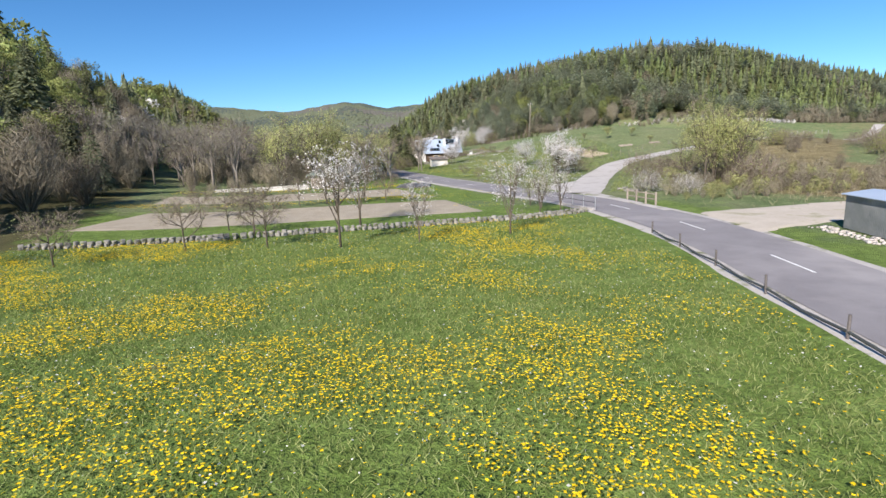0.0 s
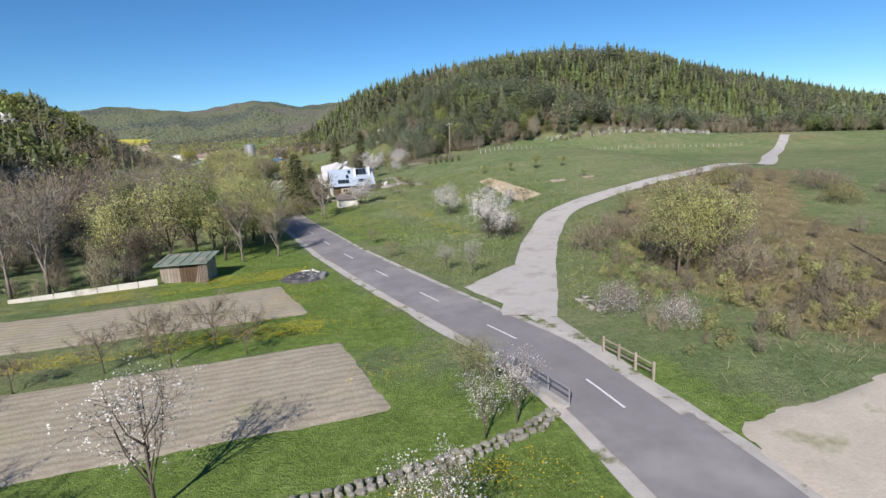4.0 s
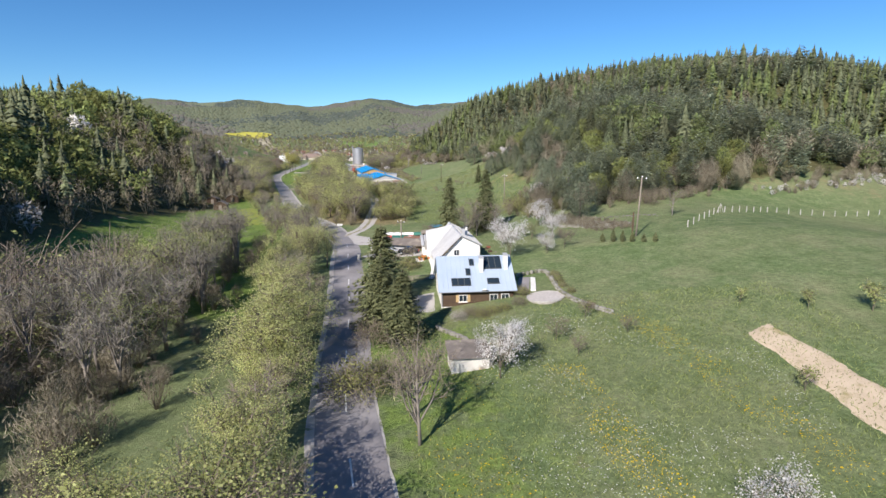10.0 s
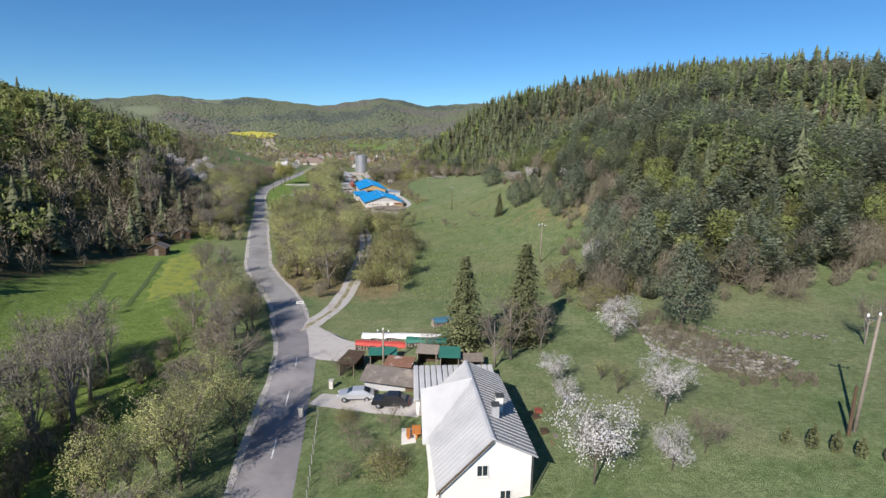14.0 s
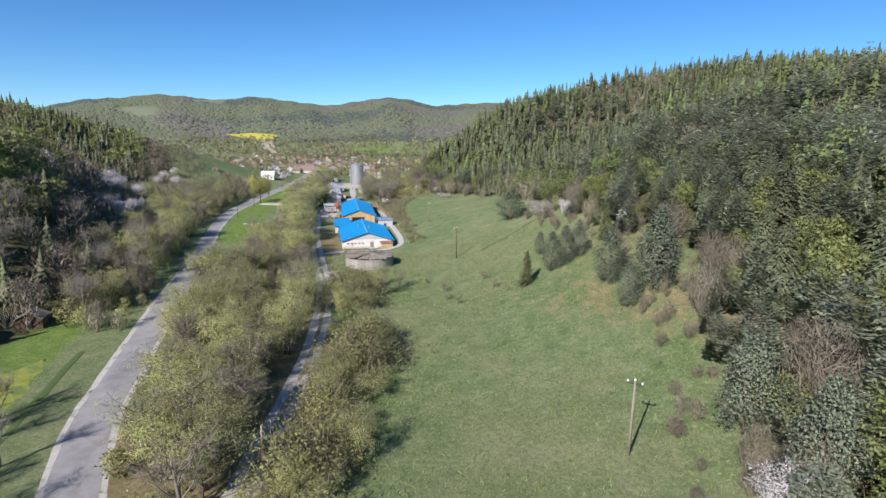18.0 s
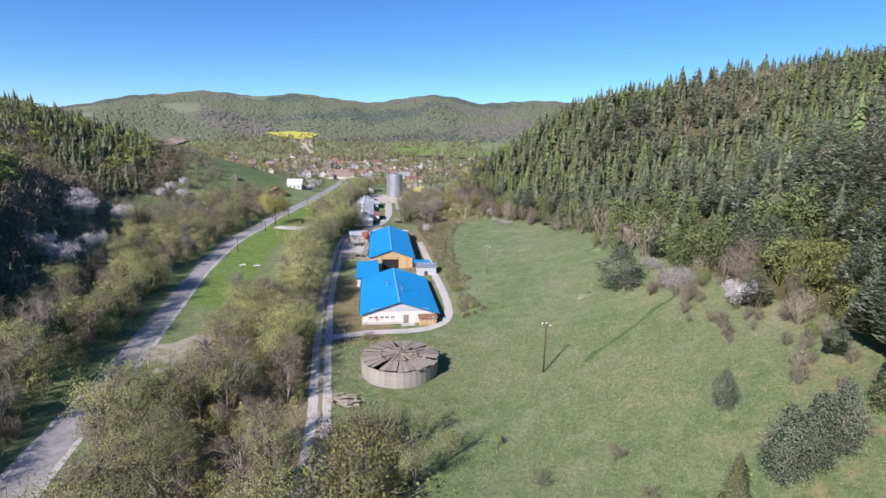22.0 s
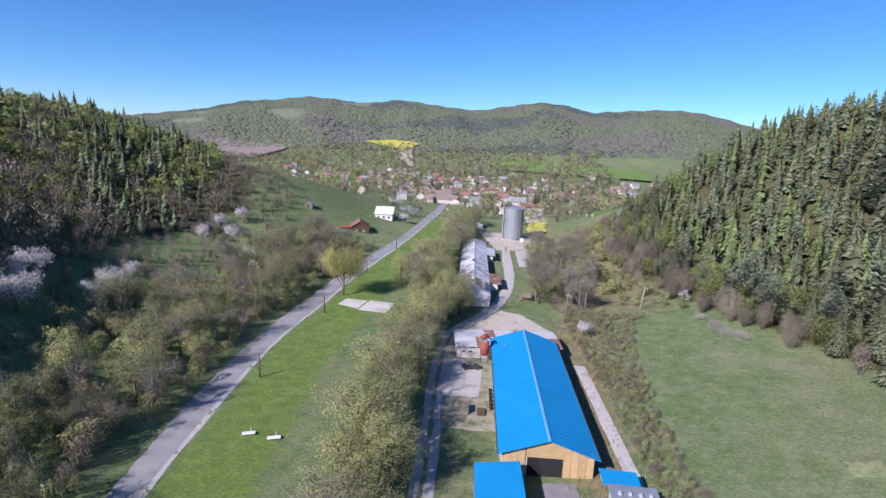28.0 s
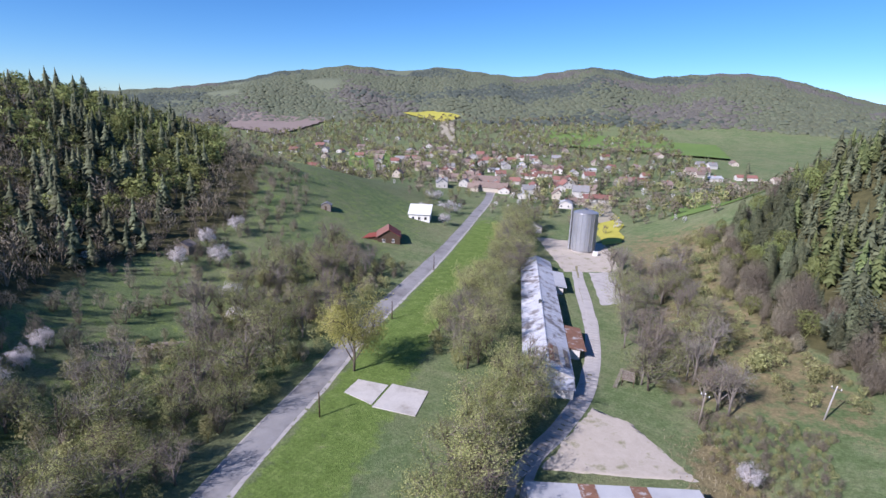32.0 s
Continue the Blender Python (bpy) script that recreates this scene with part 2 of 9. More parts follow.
def curve_points(points, step):
    """A smooth line through points, at even steps: arrays of x, y and of the unit normals to its right."""
    p = np.array(points, float)
    pad = np.vstack([2 * p[0] - p[1], p, 2 * p[-1] - p[-2]])
    out = []
    for i in range(1, len(pad) - 2):
        a, b, c, d = pad[i - 1:i + 3]
        n = max(2, int(np.hypot(*(c - b)) / step))
        t = np.linspace(0, 1, n, endpoint=False)[:, None]
        out.append(0.5 * (2 * b + (c - a) * t + (2 * a - 5 * b + 4 * c - d) * t ** 2 + (3 * b - a - 3 * c + d) * t ** 3))
    out = np.vstack(out + [p[-1:]])
    way = np.gradient(out, axis=0)
    way /= np.hypot(way[:, 0], way[:, 1])[:, None]
    return out, np.stack([way[:, 1], -way[:, 0]], 1)


def ribbon(name, points, offsets, lift, material, step=1.5, ragged=0.0, seed=0, thick=0.0):
    """A strip along a line on the ground; offsets are the crossings to the right in metres, with a lift each."""
    p, nrm = curve_points(points, step)
    rng = np.random.default_rng(seed)
    rows = []
    for j, (o, up) in enumerate(zip(offsets, lift)):
        wob = 1.6 * ragged * np.convolve(rng.normal(size=len(p)), np.ones(4) / 4, "same") if j in (0, len(offsets) - 1) else 0
        q = p + nrm * (o + wob)[:, None] if ragged and j in (0, len(offsets) - 1) else p + nrm * o
        rows.append(np.column_stack([q, land(p[:, 0], p[:, 1]) * 0.5 + land(q[:, 0], q[:, 1]) * 0.5 + up]))
    v = np.stack(rows, 1)
    n, k = v.shape[:2]
    idx = np.arange(n * k).reshape(n, k)
    f = np.stack([idx[:-1, :-1], idx[:-1, 1:], idx[1:, 1:], idx[1:, :-1]], -1).reshape(-1, 4)
    return new(name, raw(name, v.reshape(-1, 3), f, material))


def patch(name, outline, lift, material, step=1.5, ragged=0.25, seed=1):
    """A four-cornered piece of ground with slightly ragged edges, draped on the land."""
    a, b, c, d = [np.array(q, float) for q in outline]
    nu, nv = max(2, int(np.hypot(*(b - a)) / step)), max(2, int(np.hypot(*(d - a)) / step))
    rng = np.random.default_rng(seed)
    u, w = np.meshgrid(np.linspace(0, 1, nu + 1), np.linspace(0, 1, nv + 1), indexing="ij")
    xy = a * ((1 - u) * (1 - w))[..., None] + b * (u * (1 - w))[..., None] + c * (u * w)[..., None] + d * ((1 - u) * w)[..., None]
    edge = np.zeros(u.shape, bool)
    edge[0], edge[-1], edge[:, 0], edge[:, -1] = True, True, True, True
    wave = np.stack([np.sin(xy[..., 1] * 0.9 + seed) + 0.7 * np.sin(xy[..., 0] * 1.7 + 2 * seed), np.sin(xy[..., 0] * 0.8 + 3 * seed) + 0.7 * np.sin(xy[..., 1] * 1.9 + seed)], -1)
    xy += edge[..., None] * (wave * 0.55 + rng.normal(size=xy.shape) * 0.35) * ragged
    z = land(xy[..., 0], xy[..., 1]) + lift - 0.12 * edge
    v = np.concatenate([xy, z[..., None]], -1).reshape(-1, 3)
    idx = np.arange(len(v)).reshape(u.shape)
    f = np.stack([idx[:-1, :-1], idx[1:, :-1], idx[1:, 1:], idx[:-1, 1:]], -1).reshape(-1, 4)
    return new(name, raw(name, v, f, material))


# ---- ground ----
def ground_material():
    m, n, l, b = mat_nodes("meadow")
    co = n.new("ShaderNodeTexCoord").outputs["Object"]
    big, mid, fine = noise_of(n, l, co, 0.03, 5), noise_of(n, l, co, 0.35, 5, 0.7), noise_of(n, l, co, 5.0, 4, 0.75)
    grass = ramp_of(n, l, mid, ((0.25, (0.08, 0.122, 0.044)), (0.5, (0.132, 0.178, 0.074)), (0.75, (0.205, 0.238, 0.12))))
    grass = mix_of(n, l, ramp_of(n, l, big, ((0.4, (0, 0, 0)), (0.7, (0.6, 0.6, 0.6)))), grass, (0.215, 0.215, 0.115))
    grass = mix_of(n, l, 0.55, grass, ramp_of(n, l, fine, ((0.25, (0.25, 0.25, 0.25)), (0.75, (0.78, 0.78, 0.78)))), "OVERLAY")
    dry = ramp_of(n, l, mid, ((0.3, (0.14, 0.115, 0.06)), (0.7, (0.27, 0.225, 0.12))))
    wood = ramp_of(n, l, mid, ((0.3, (0.055, 0.055, 0.025)), (0.7, (0.13, 0.12, 0.055))))
    def mask(name):
        a = n.new("ShaderNodeAttribute")
        a.attribute_name = name
        k = n.new("ShaderNodeMath")
        k.operation = "MULTIPLY_ADD"
        l.new(mid, k.inputs[0])
        k.inputs[1].default_value = 1.2
        l.new(a.outputs["Fac"], k.inputs[2])
        return ramp_of(n, l, k.outputs[0], ((0.8, (0, 0, 0)), (1.15, (1, 1, 1))))
    patchy = noise_of(n, l, co, 0.11, 6, 0.65)
    grass = mix_of(n, l, ramp_of(n, l, patchy, ((0.5, (0, 0, 0)), (0.72, (0.62, 0.62, 0.62)))), grass, (0.255, 0.245, 0.14))
    lush = ramp_of(n, l, mid, ((0.25, (0.085, 0.135, 0.026)), (0.55, (0.145, 0.208, 0.052)), (0.8, (0.215, 0.268, 0.088))))
    lush = mix_of(n, l, 0.5, lush, ramp_of(n, l, fine, ((0.25, (0.25, 0.25, 0.25)), (0.75, (0.78, 0.78, 0.78)))), "OVERLAY")
    c = mix_of(n, l, mask("lush"), grass, lush)
    c = mix_of(n, l, mask("dry"), c, dry)
    speck = noise_of(n, l, co, 1.7, 7, 0.8)
    c = mix_of(n, l, 0.75, c, ramp_of(n, l, speck, ((0.3, (0.22, 0.22, 0.22)), (0.7, (0.8, 0.8, 0.8)))), "OVERLAY")
    c = mix_of(n, l, mask("wood"), c, wood)
    # far slopes: haze put into the green, to match the distant trees
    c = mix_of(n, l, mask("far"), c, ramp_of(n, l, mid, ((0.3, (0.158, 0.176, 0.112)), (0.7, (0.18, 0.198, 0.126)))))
    l.new(c, b.inputs["Base Color"])
    b.inputs["Roughness"].default_value = 0.95
    b.inputs["Specular IOR Level"].default_value = 0.1
    bump_of(n, l, fine, 0.8, 0.25, b)
    return m


def woods_right(x, y):
    """How far inside the wood of the right-hand hill, in metres."""
    edge = np.interp(y, (150, 190, 205, 237, 270, 300, 350, 396, 413, 450, 467, 500, 532, 591, 620, 680), (45, 45, 50, 66, 78, 86, 90, 93, 97, 90, 85, 72, 62, 66, 90, 130))
    start = np.interp(x, (-10, 20, 54, 101, 140, 200, 330, 450), (189, 193, 206, 227, 233, 236, 200, 120))
    return np.minimum(off_axis(x, y) - edge, y - start)


def woods_left(x, y):
    edge = np.interp(y, (-100, 0, 60, 100, 137, 184, 212, 240, 262, 294, 330, 360, 400, 450, 510, 560, 600), (45, 40, 46, 54, 59, 58, 49, 41, 34, 34, 48, 62, 84, 98, 92, 118, 300))
    return -off_axis(x, y) - edge


def spaced(segments):
    return np.unique(np.concatenate([np.arange(a, b, s) for a, b, s in segments]))


ROAD = ((14.5, -300), (13.4, -60), (13.5, -18), (13.7, -3), (13.5, 5), (12.8, 10.5), (10.3, 21), (5.2, 32), (0.4, 42), (-4, 51.5), (-8.2, 61), (-12.5, 72), (-20, 91), (-25, 106), (-30.2, 124), (-34.6, 138), (-40, 155),
        (-46.5, 174.5), (-54.5, 190), (-59, 198), (-66.5, 208.5), (-73, 217), (-79.5, 226.5), (-86.5, 240), (-100, 266), (-122, 310), (-153, 369), (-172, 412), (-183.5, 450), (-193, 481), (-207, 538), (-227, 609), (-252, 690), (-285, 760))
gx = spaced(((-4500, -900, 150), (-900, -420, 20), (-420, -240, 5), (-240, 120, 2.5), (120, 300, 5), (300, 700, 15), (700, 4600, 150)))
gy = spaced(((-1500, -200, 60), (-200, -60, 8), (-60, 480, 2.5), (480, 660, 4), (660, 1200, 12), (1200, 2400, 35), (2400, 4600, 120)))
X, Y = np.meshgrid(gx, gy, indexing="ij")
Z = land(X, Y)
idx = np.arange(X.size).reshape(X.shape)
faces = np.stack([idx[:-1, :-1], idx[1:, :-1], idx[1:, 1:], idx[:-1, 1:]], -1).reshape(-1, 4)
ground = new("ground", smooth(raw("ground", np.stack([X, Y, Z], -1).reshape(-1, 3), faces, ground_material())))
tagged(ground, "green spring meadows and wooded slopes of a valley", "ground", kind="structure")
D = off_axis(X, Y)
wood_mask = np.maximum(sstep(2, 12, woods_right(X, Y)), sstep(-4, 6, woods_left(X, Y)) * (Y < 640)) * (Y < 680)
noise_mask = 0.5 + 0.25 * np.sin(X * 0.09 + 2 * np.sin(Y * 0.05)) + 0.25 * np.sin(Y * 0.13 + 1.7 * np.sin(X * 0.07))
thicket_x = np.interp(Y, (0, 25, 60, 90, 120), (56, 42, 42, 62, 95))
dry_mask = np.maximum.reduce([
    0.72 * sstep(20, 8, np.abs(X - thicket_x)) * sstep(8, 18, Y) * sstep(115, 90, Y),
    0.36 * sstep(40, 70, D) * sstep(195, 215, Y) * sstep(345, 290, Y) * noise_mask,
    0.5 * sstep(18, 10, np.abs(D - 5)) * sstep(195, 210, Y) * sstep(350, 330, Y),
    0.62 * sstep(8, 0, np.abs(D - 45)) * sstep(385, 400, Y) * sstep(480, 460, Y),
    0.62 * 0.6 * sstep(25, 10, np.abs(D - 58)) * sstep(470, 490, Y) * sstep(640, 600, Y),
    0.6 * sstep(14, 8, np.abs(D - 24)) * sstep(295, 320, Y) * sstep(420, 400, Y) * noise_mask])
from_road = X - np.interp(Y, [p[1] for p in ROAD], [p[0] for p in ROAD])
lush_mask = np.maximum.reduce([
    0.7 * sstep(12, 2, X - 12) * sstep(30, 10, Y),
    0.55 * sstep(2, 6, from_road) * sstep(24, 16, from_road) * sstep(335, 350, Y) * sstep(640, 600, Y),
    0.7 * sstep(-12, -18, from_road) * sstep(110, 130, Y) * sstep(275, 262, Y),
    0.55 * sstep(0, 4, from_road) * sstep(22, 12, from_road) * sstep(55, 70, Y) * sstep(130, 110, Y) * (0.4 + 0.6 * noise_mask),
    0.6 * sstep(-3, -6, from_road) * sstep(-28, -20, from_road) * sstep(20, 30, Y) * sstep(75, 65, Y),
    # kept weak: darker olive grass stands for shade on the left slope
    0.2 * sstep(-34, -42, D) * sstep(300, 330, Y) * sstep(640, 600, Y)])
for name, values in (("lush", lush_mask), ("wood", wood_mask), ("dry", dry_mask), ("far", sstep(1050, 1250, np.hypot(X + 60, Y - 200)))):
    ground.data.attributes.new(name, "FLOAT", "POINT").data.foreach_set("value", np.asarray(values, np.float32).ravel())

# ---- roads ----
TRACK = ((-50, 184), (-49, 200), (-54, 228), (-61, 258), (-73, 293), (-88, 325), (-105, 362), (-117, 392), (-130, 425), (-135.5, 446), (-134, 462), (-134, 480), (-140, 508), (-151, 538), (-160, 565))
GRAVEL = ((10.4, 30), (13.6, 41.0), (16.0, 50), (20.0, 61.6), (26.0, 74.5), (36, 84), (48.5, 91), (62, 98), (78, 112), (104, 136), (122, 160), (150, 195), (172, 222))
asphalt = surface("asphalt", (0.175, 0.162, 0.166), (0.265, 0.25, 0.253), 0.4, 30, 0.9, 0, 0.2, (0.33, 0.31, 0.305), 0.08)
verge_gravel = surface("verge_gravel", (0.33, 0.305, 0.28), (0.52, 0.49, 0.455), 0.8, 14, 0.95, 0, 0.5, (0.13, 0.15, 0.05), 0.5, (0.55, 0.65))
gravel = surface("pale_gravel", (0.37, 0.345, 0.32), (0.53, 0.50, 0.47), 0.35, 14, 0.95, 0, 0.5, (0.31, 0.28, 0.25), 0.35)
road_paint = surface("road_paint", (0.55, 0.55, 0.53), (0.8, 0.8, 0.78), 2, 20, 0.7)
tagged(ribbon("road_shoulder", ROAD, (-3.5, -2.6, 2.6, 3.4), (0.0, 0.035, 0.035, 0.0), verge_gravel, 1.5, 0.1, 3), "pale gravel verges along the valley road", "road verge", kind="structure")
tagged(ribbon("road", ROAD[:19], (-2.75, 0, 2.75), (0.05, 0.085, 0.05), asphalt, 1.5, 0.05, 4), "worn grey asphalt road through the valley", "road", kind="structure")
old_asphalt = surface("old_asphalt", (0.21, 0.20, 0.195), (0.34, 0.33, 0.32), 0.3, 20, 0.9, 0, 0.2, (0.17, 0.16, 0.155), 0.12)
tagged(ribbon("old_road", ROAD[18:], (-2.6, 0, 2.6), (0.05, 0.085, 0.05), old_asphalt, 1.5, 0.08, 7), "bleached pale asphalt road towards the village", "road", kind="structure")
tagged(ribbon("gravel_road", GRAVEL, (-2.2, -1.1, 0, 1.1, 2.2), (0.04, 0.1, 0.11, 0.1, 0.04), gravel, 1.5, 0.1, 5), "pale gravel road climbing past the meadow", "road", kind="structure")
track_grass = surface("track_grass", (0.15, 0.14, 0.06), (0.30, 0.27, 0.15), 0.8, 8, 0.95, 0, 0.5, (0.40, 0.36, 0.32), 0.35, (0.5, 0.62))
tagged(ribbon("track_centre", TRACK, (-0.42, 0, 0.42), (0.05, 0.085, 0.05), track_grass, 1.0, 0.12, 8), "grassy dry crown between the track's ruts", "track", kind="structure")
tagged(ribbon("farm_track", TRACK, (-1.9, -0.9, 0.9, 1.9), (0.02, 0.05, 0.05, 0.02), gravel, 1.5, 0.1, 6), "pale rutted farm track under bare trees", "track", kind="structure")


def near_way(x, y, gap):
    """Whether a place lies nearer than gap to the middle of a road or track."""
    x, y = np.asarray(x, float), np.asarray(y, float)
    out = np.zeros(x.shape, bool)
    for line, wide in ((ROAD, 2.9), (TRACK, 2.0), (GRAVEL, 2.6)):
        p = np.array(line, float)
        for (ax, ay), (bx, by) in zip(p, p[1:]):
            k = np.clip(((x - ax) * (bx - ax) + (y - ay) * (by - ay)) / ((bx - ax) ** 2 + (by - ay) ** 2), 0, 1)
            out |= np.hypot(x - ax - k * (bx - ax), y - ay - k * (by - ay)) < gap + wide
    mouth = (x > np.interp(y, (26, 38, 45), (8, 5.5, 11))) & (x < np.interp(y, (24, 41, 46), (12.2, 16.4, 15.5))) & (y > 24) & (y < 46)
    return out | mouth



# ---- trees ----
bark = surface("bark", (0.07, 0.055, 0.04), (0.19, 0.155, 0.12), 1.5, 14, 0.95, 0, 0.6, vary=0.15)
grey_bark = surface("grey_bark", (0.14, 0.12, 0.10), (0.30, 0.265, 0.23), 1.5, 14, 0.95, 0, 0.6, vary=0.15)
twig_brown = leaf_material("twig_brown", (0.13, 0.105, 0.08), (0.29, 0.24, 0.185), 0.1, 0.18)
twig_grey = leaf_material("twig_grey", (0.15, 0.135, 0.108), (0.31, 0.28, 0.225), 0.1, 0.18)
spring_leaf = leaf_material("spring_leaf", (0.33, 0.355, 0.125), (0.60, 0.61, 0.27), 0.5, 0.16)
olive_leaf = leaf_material("olive_leaf", (0.22, 0.245, 0.085), (0.43, 0.45, 0.19), 0.4, 0.18)
blossom = leaf_material("blossom", (0.62, 0.58, 0.56), (0.88, 0.85, 0.83), 0.4, 0.06)
pink_blossom = leaf_material("pink_blossom", (0.66, 0.61, 0.60), (0.86, 0.82, 0.80), 0.4, 0.06)
spruce_needle = leaf_material("spruce_needle", (0.095, 0.11, 0.052), (0.225, 0.235, 0.115), 0.3, 0.2)
pine_needle = leaf_material("pine_needle", (0.10, 0.125, 0.08), (0.25, 0.28, 0.19), 0.3, 0.16)
dark_bush = leaf_material("bush_leaf", (0.17, 0.19, 0.06), (0.36, 0.36, 0.14), 0.4, 0.2)


def cards(rng, centres, size, flat=0.0, stretch=1.0):
    """Small four-cornered leaves at the given places, turned at random. Vertices and faces."""
    n = len(centres)
    a = rng.normal(size=(n, 3))
    a /= np.linalg.norm(a, axis=1)[:, None]
    b = np.cross(a, rng.normal(size=(n, 3)))
    b /= np.linalg.norm(b, axis=1)[:, None]
    if flat:
        a[:, 2] *= 1 - flat
        b[:, 2] *= 1 - flat
    s = size * rng.uniform(0.55, 1.3, (n, 1))
    a, b = a * s * stretch, b * s
    v = np.stack([centres - a * 0.9 - b * 0.35, centres + a * 0.1 - b * 0.8, centres + a - b * 0.1, centres - a * 0.2 + b * 0.8], 1).reshape(-1, 3)
    return v, np.arange(4 * n).reshape(n, 4)


def crown_normals(v, k, centre, squash=1.0):
    """Turn each leaf of k corners outwards and give it a normal between its own and the crown's."""
    q = v.reshape(-1, k, 3)
    c = q.mean(1)
    out = (c - centre) * np.array([1, 1, squash])
    out /= np.linalg.norm(out, axis=1)[:, None] + 1e-6
    nf = np.cross(q[:, 1] - q[:, 0], q[:, 2] - q[:, 0])
    nf /= np.linalg.norm(nf, axis=1)[:, None] + 1e-9
    back = (nf * out).sum(1) < 0
    q[back] = q[back][:, ::-1]
    nf[back] *= -1
    m = out * 0.5 + nf * 0.7 + np.array([0, 0, 0.12])
    m /= np.linalg.norm(m, axis=1)[:, None]
    return q.reshape(-1, 3), np.repeat(m, k, axis=0)


def limbs(rng, height, spread, bole, n_limb, n_branch, n_twig, upright, girth):
    """The woody frame: a Shape of bole, limbs and branches, twig strips as arrays, and the twigs' tips."""
    wood, twigs, tips = Shape(), [], []
    lean = rng.normal(0, 0.03, 2) * height
    wood.tube([(0, 0, -0.3), (lean[0] * 0.3, lean[1] * 0.3, height * bole), (lean[0], lean[1], height * 0.78)], [girth, girth * 0.75, girth * 0.2], 7)
    for k in range(n_limb):
        h0 = height * rng.uniform(bole * 0.7, 0.62)
        az = k * 2.4 + rng.uniform(-0.5, 0.5)
        tall = rng.uniform(0.75, 1.0) * height
        reach = spread * rng.uniform(0.55, 1.0) * (1 - 0.35 * upright)
        p0 = np.array([lean[0] * h0 / height, lean[1] * h0 / height, h0])
        p2 = np.array([math.cos(az) * reach, math.sin(az) * reach, h0 + (tall - h0) * rng.uniform(0.45 + 0.3 * upright, 0.95)])
        p1 = (p0 + p2) / 2 + np.array([math.cos(az), math.sin(az), -0.3]) * reach * 0.15
        wood.tube([p0, p1, p2], [girth * 0.5, girth * 0.3, girth * 0.1], 4, False)
        for j in range(n_branch):
            t = rng.uniform(0.25, 1.0)
            q0 = (1 - t) ** 2 * p0 + 2 * t * (1 - t) * p1 + t * t * p2
            way = rng.normal(size=3) + np.array([math.cos(az), math.sin(az), 0.5 + upright]) * 0.8
            way /= np.linalg.norm(way)
            q1 = q0 + way * height * rng.uniform(0.12, 0.22)
            wood.tube([q0, q1], [girth * 0.14, girth * 0.04], 3, False)
            for _ in range(n_twig):
                s = q0 + (q1 - q0) * rng.uniform(0.2, 1.0)
                w = rng.normal(size=3) + way * 0.8 + np.array([0, 0, 0.4 * upright])
                e = s + w / np.linalg.norm(w) * height * rng.uniform(0.06, 0.15)
                twigs.append((s, e))
                tips.append(e)
    return wood, np.array(twigs), np.array(tips)


def strips(rng, twigs, width):
    """Twigs as thin tapering strips with a bend."""
    s, e = twigs[:, 0], twigs[:, 1]
    side = np.cross(e - s, rng.normal(size=s.shape))
    side /= np.linalg.norm(side, axis=1)[:, None] + 1e-9
    side *= width
    v = np.stack([s - side, s + side, e + side * 0.3, e - side * 0.3], 1).reshape(-1, 3)
    return v, np.arange(len(v)).reshape(-1, 4)


def joined(*groups):
    v, f, n = [], [], 0
    for vv, ff in groups:
        v.append(vv)
        f.append(ff + n)
        n += len(vv)
    return np.vstack(v), np.vstack(f)


def leafy_tree(name, label, category, seed, height, spread, leaf_mat, leaves, leaf_size, bole=0.2, n_limb=9, upright=0.3, twig_mat=None, bark_mat=None, twigs=6, twig_width=0.022, fluff=0.05):
    """A broad-leaved tree: trunk with limbs, twigs, and a crown of small leaves round the twigs."""
    rng = np.random.default_rng(seed)
    wood, tw, tips = limbs(rng, height, spread, bole, n_limb, 7, twigs, upright, 0.018 * height + 0.03 if height > 6.5 else 0.011 * height + 0.02)
    ob = thing(name, label, category, Matrix())
    part("trunk", smooth(wood.mesh("trunk")), bark_mat or bark, ob)
    tagged(part("twig_work", raw("twig_work", *strips(rng, tw, twig_width), twig_mat or twig_brown), None, ob), kind="stuff")
    if leaves:
        pick = tips[rng.integers(0, len(tips), leaves)]
        c = pick + rng.normal(size=pick.shape) * height * fluff
        c[:, 2] = np.maximum(c[:, 2], 0.3)
        cv, cf = cards(rng, c, leaf_size)
        cv, cn = crown_normals(cv, 4, np.array([0, 0, height * 0.55]), 0.7)
        part("crown", raw("crown", cv, cf, leaf_mat, cn), None, ob)
    return ob


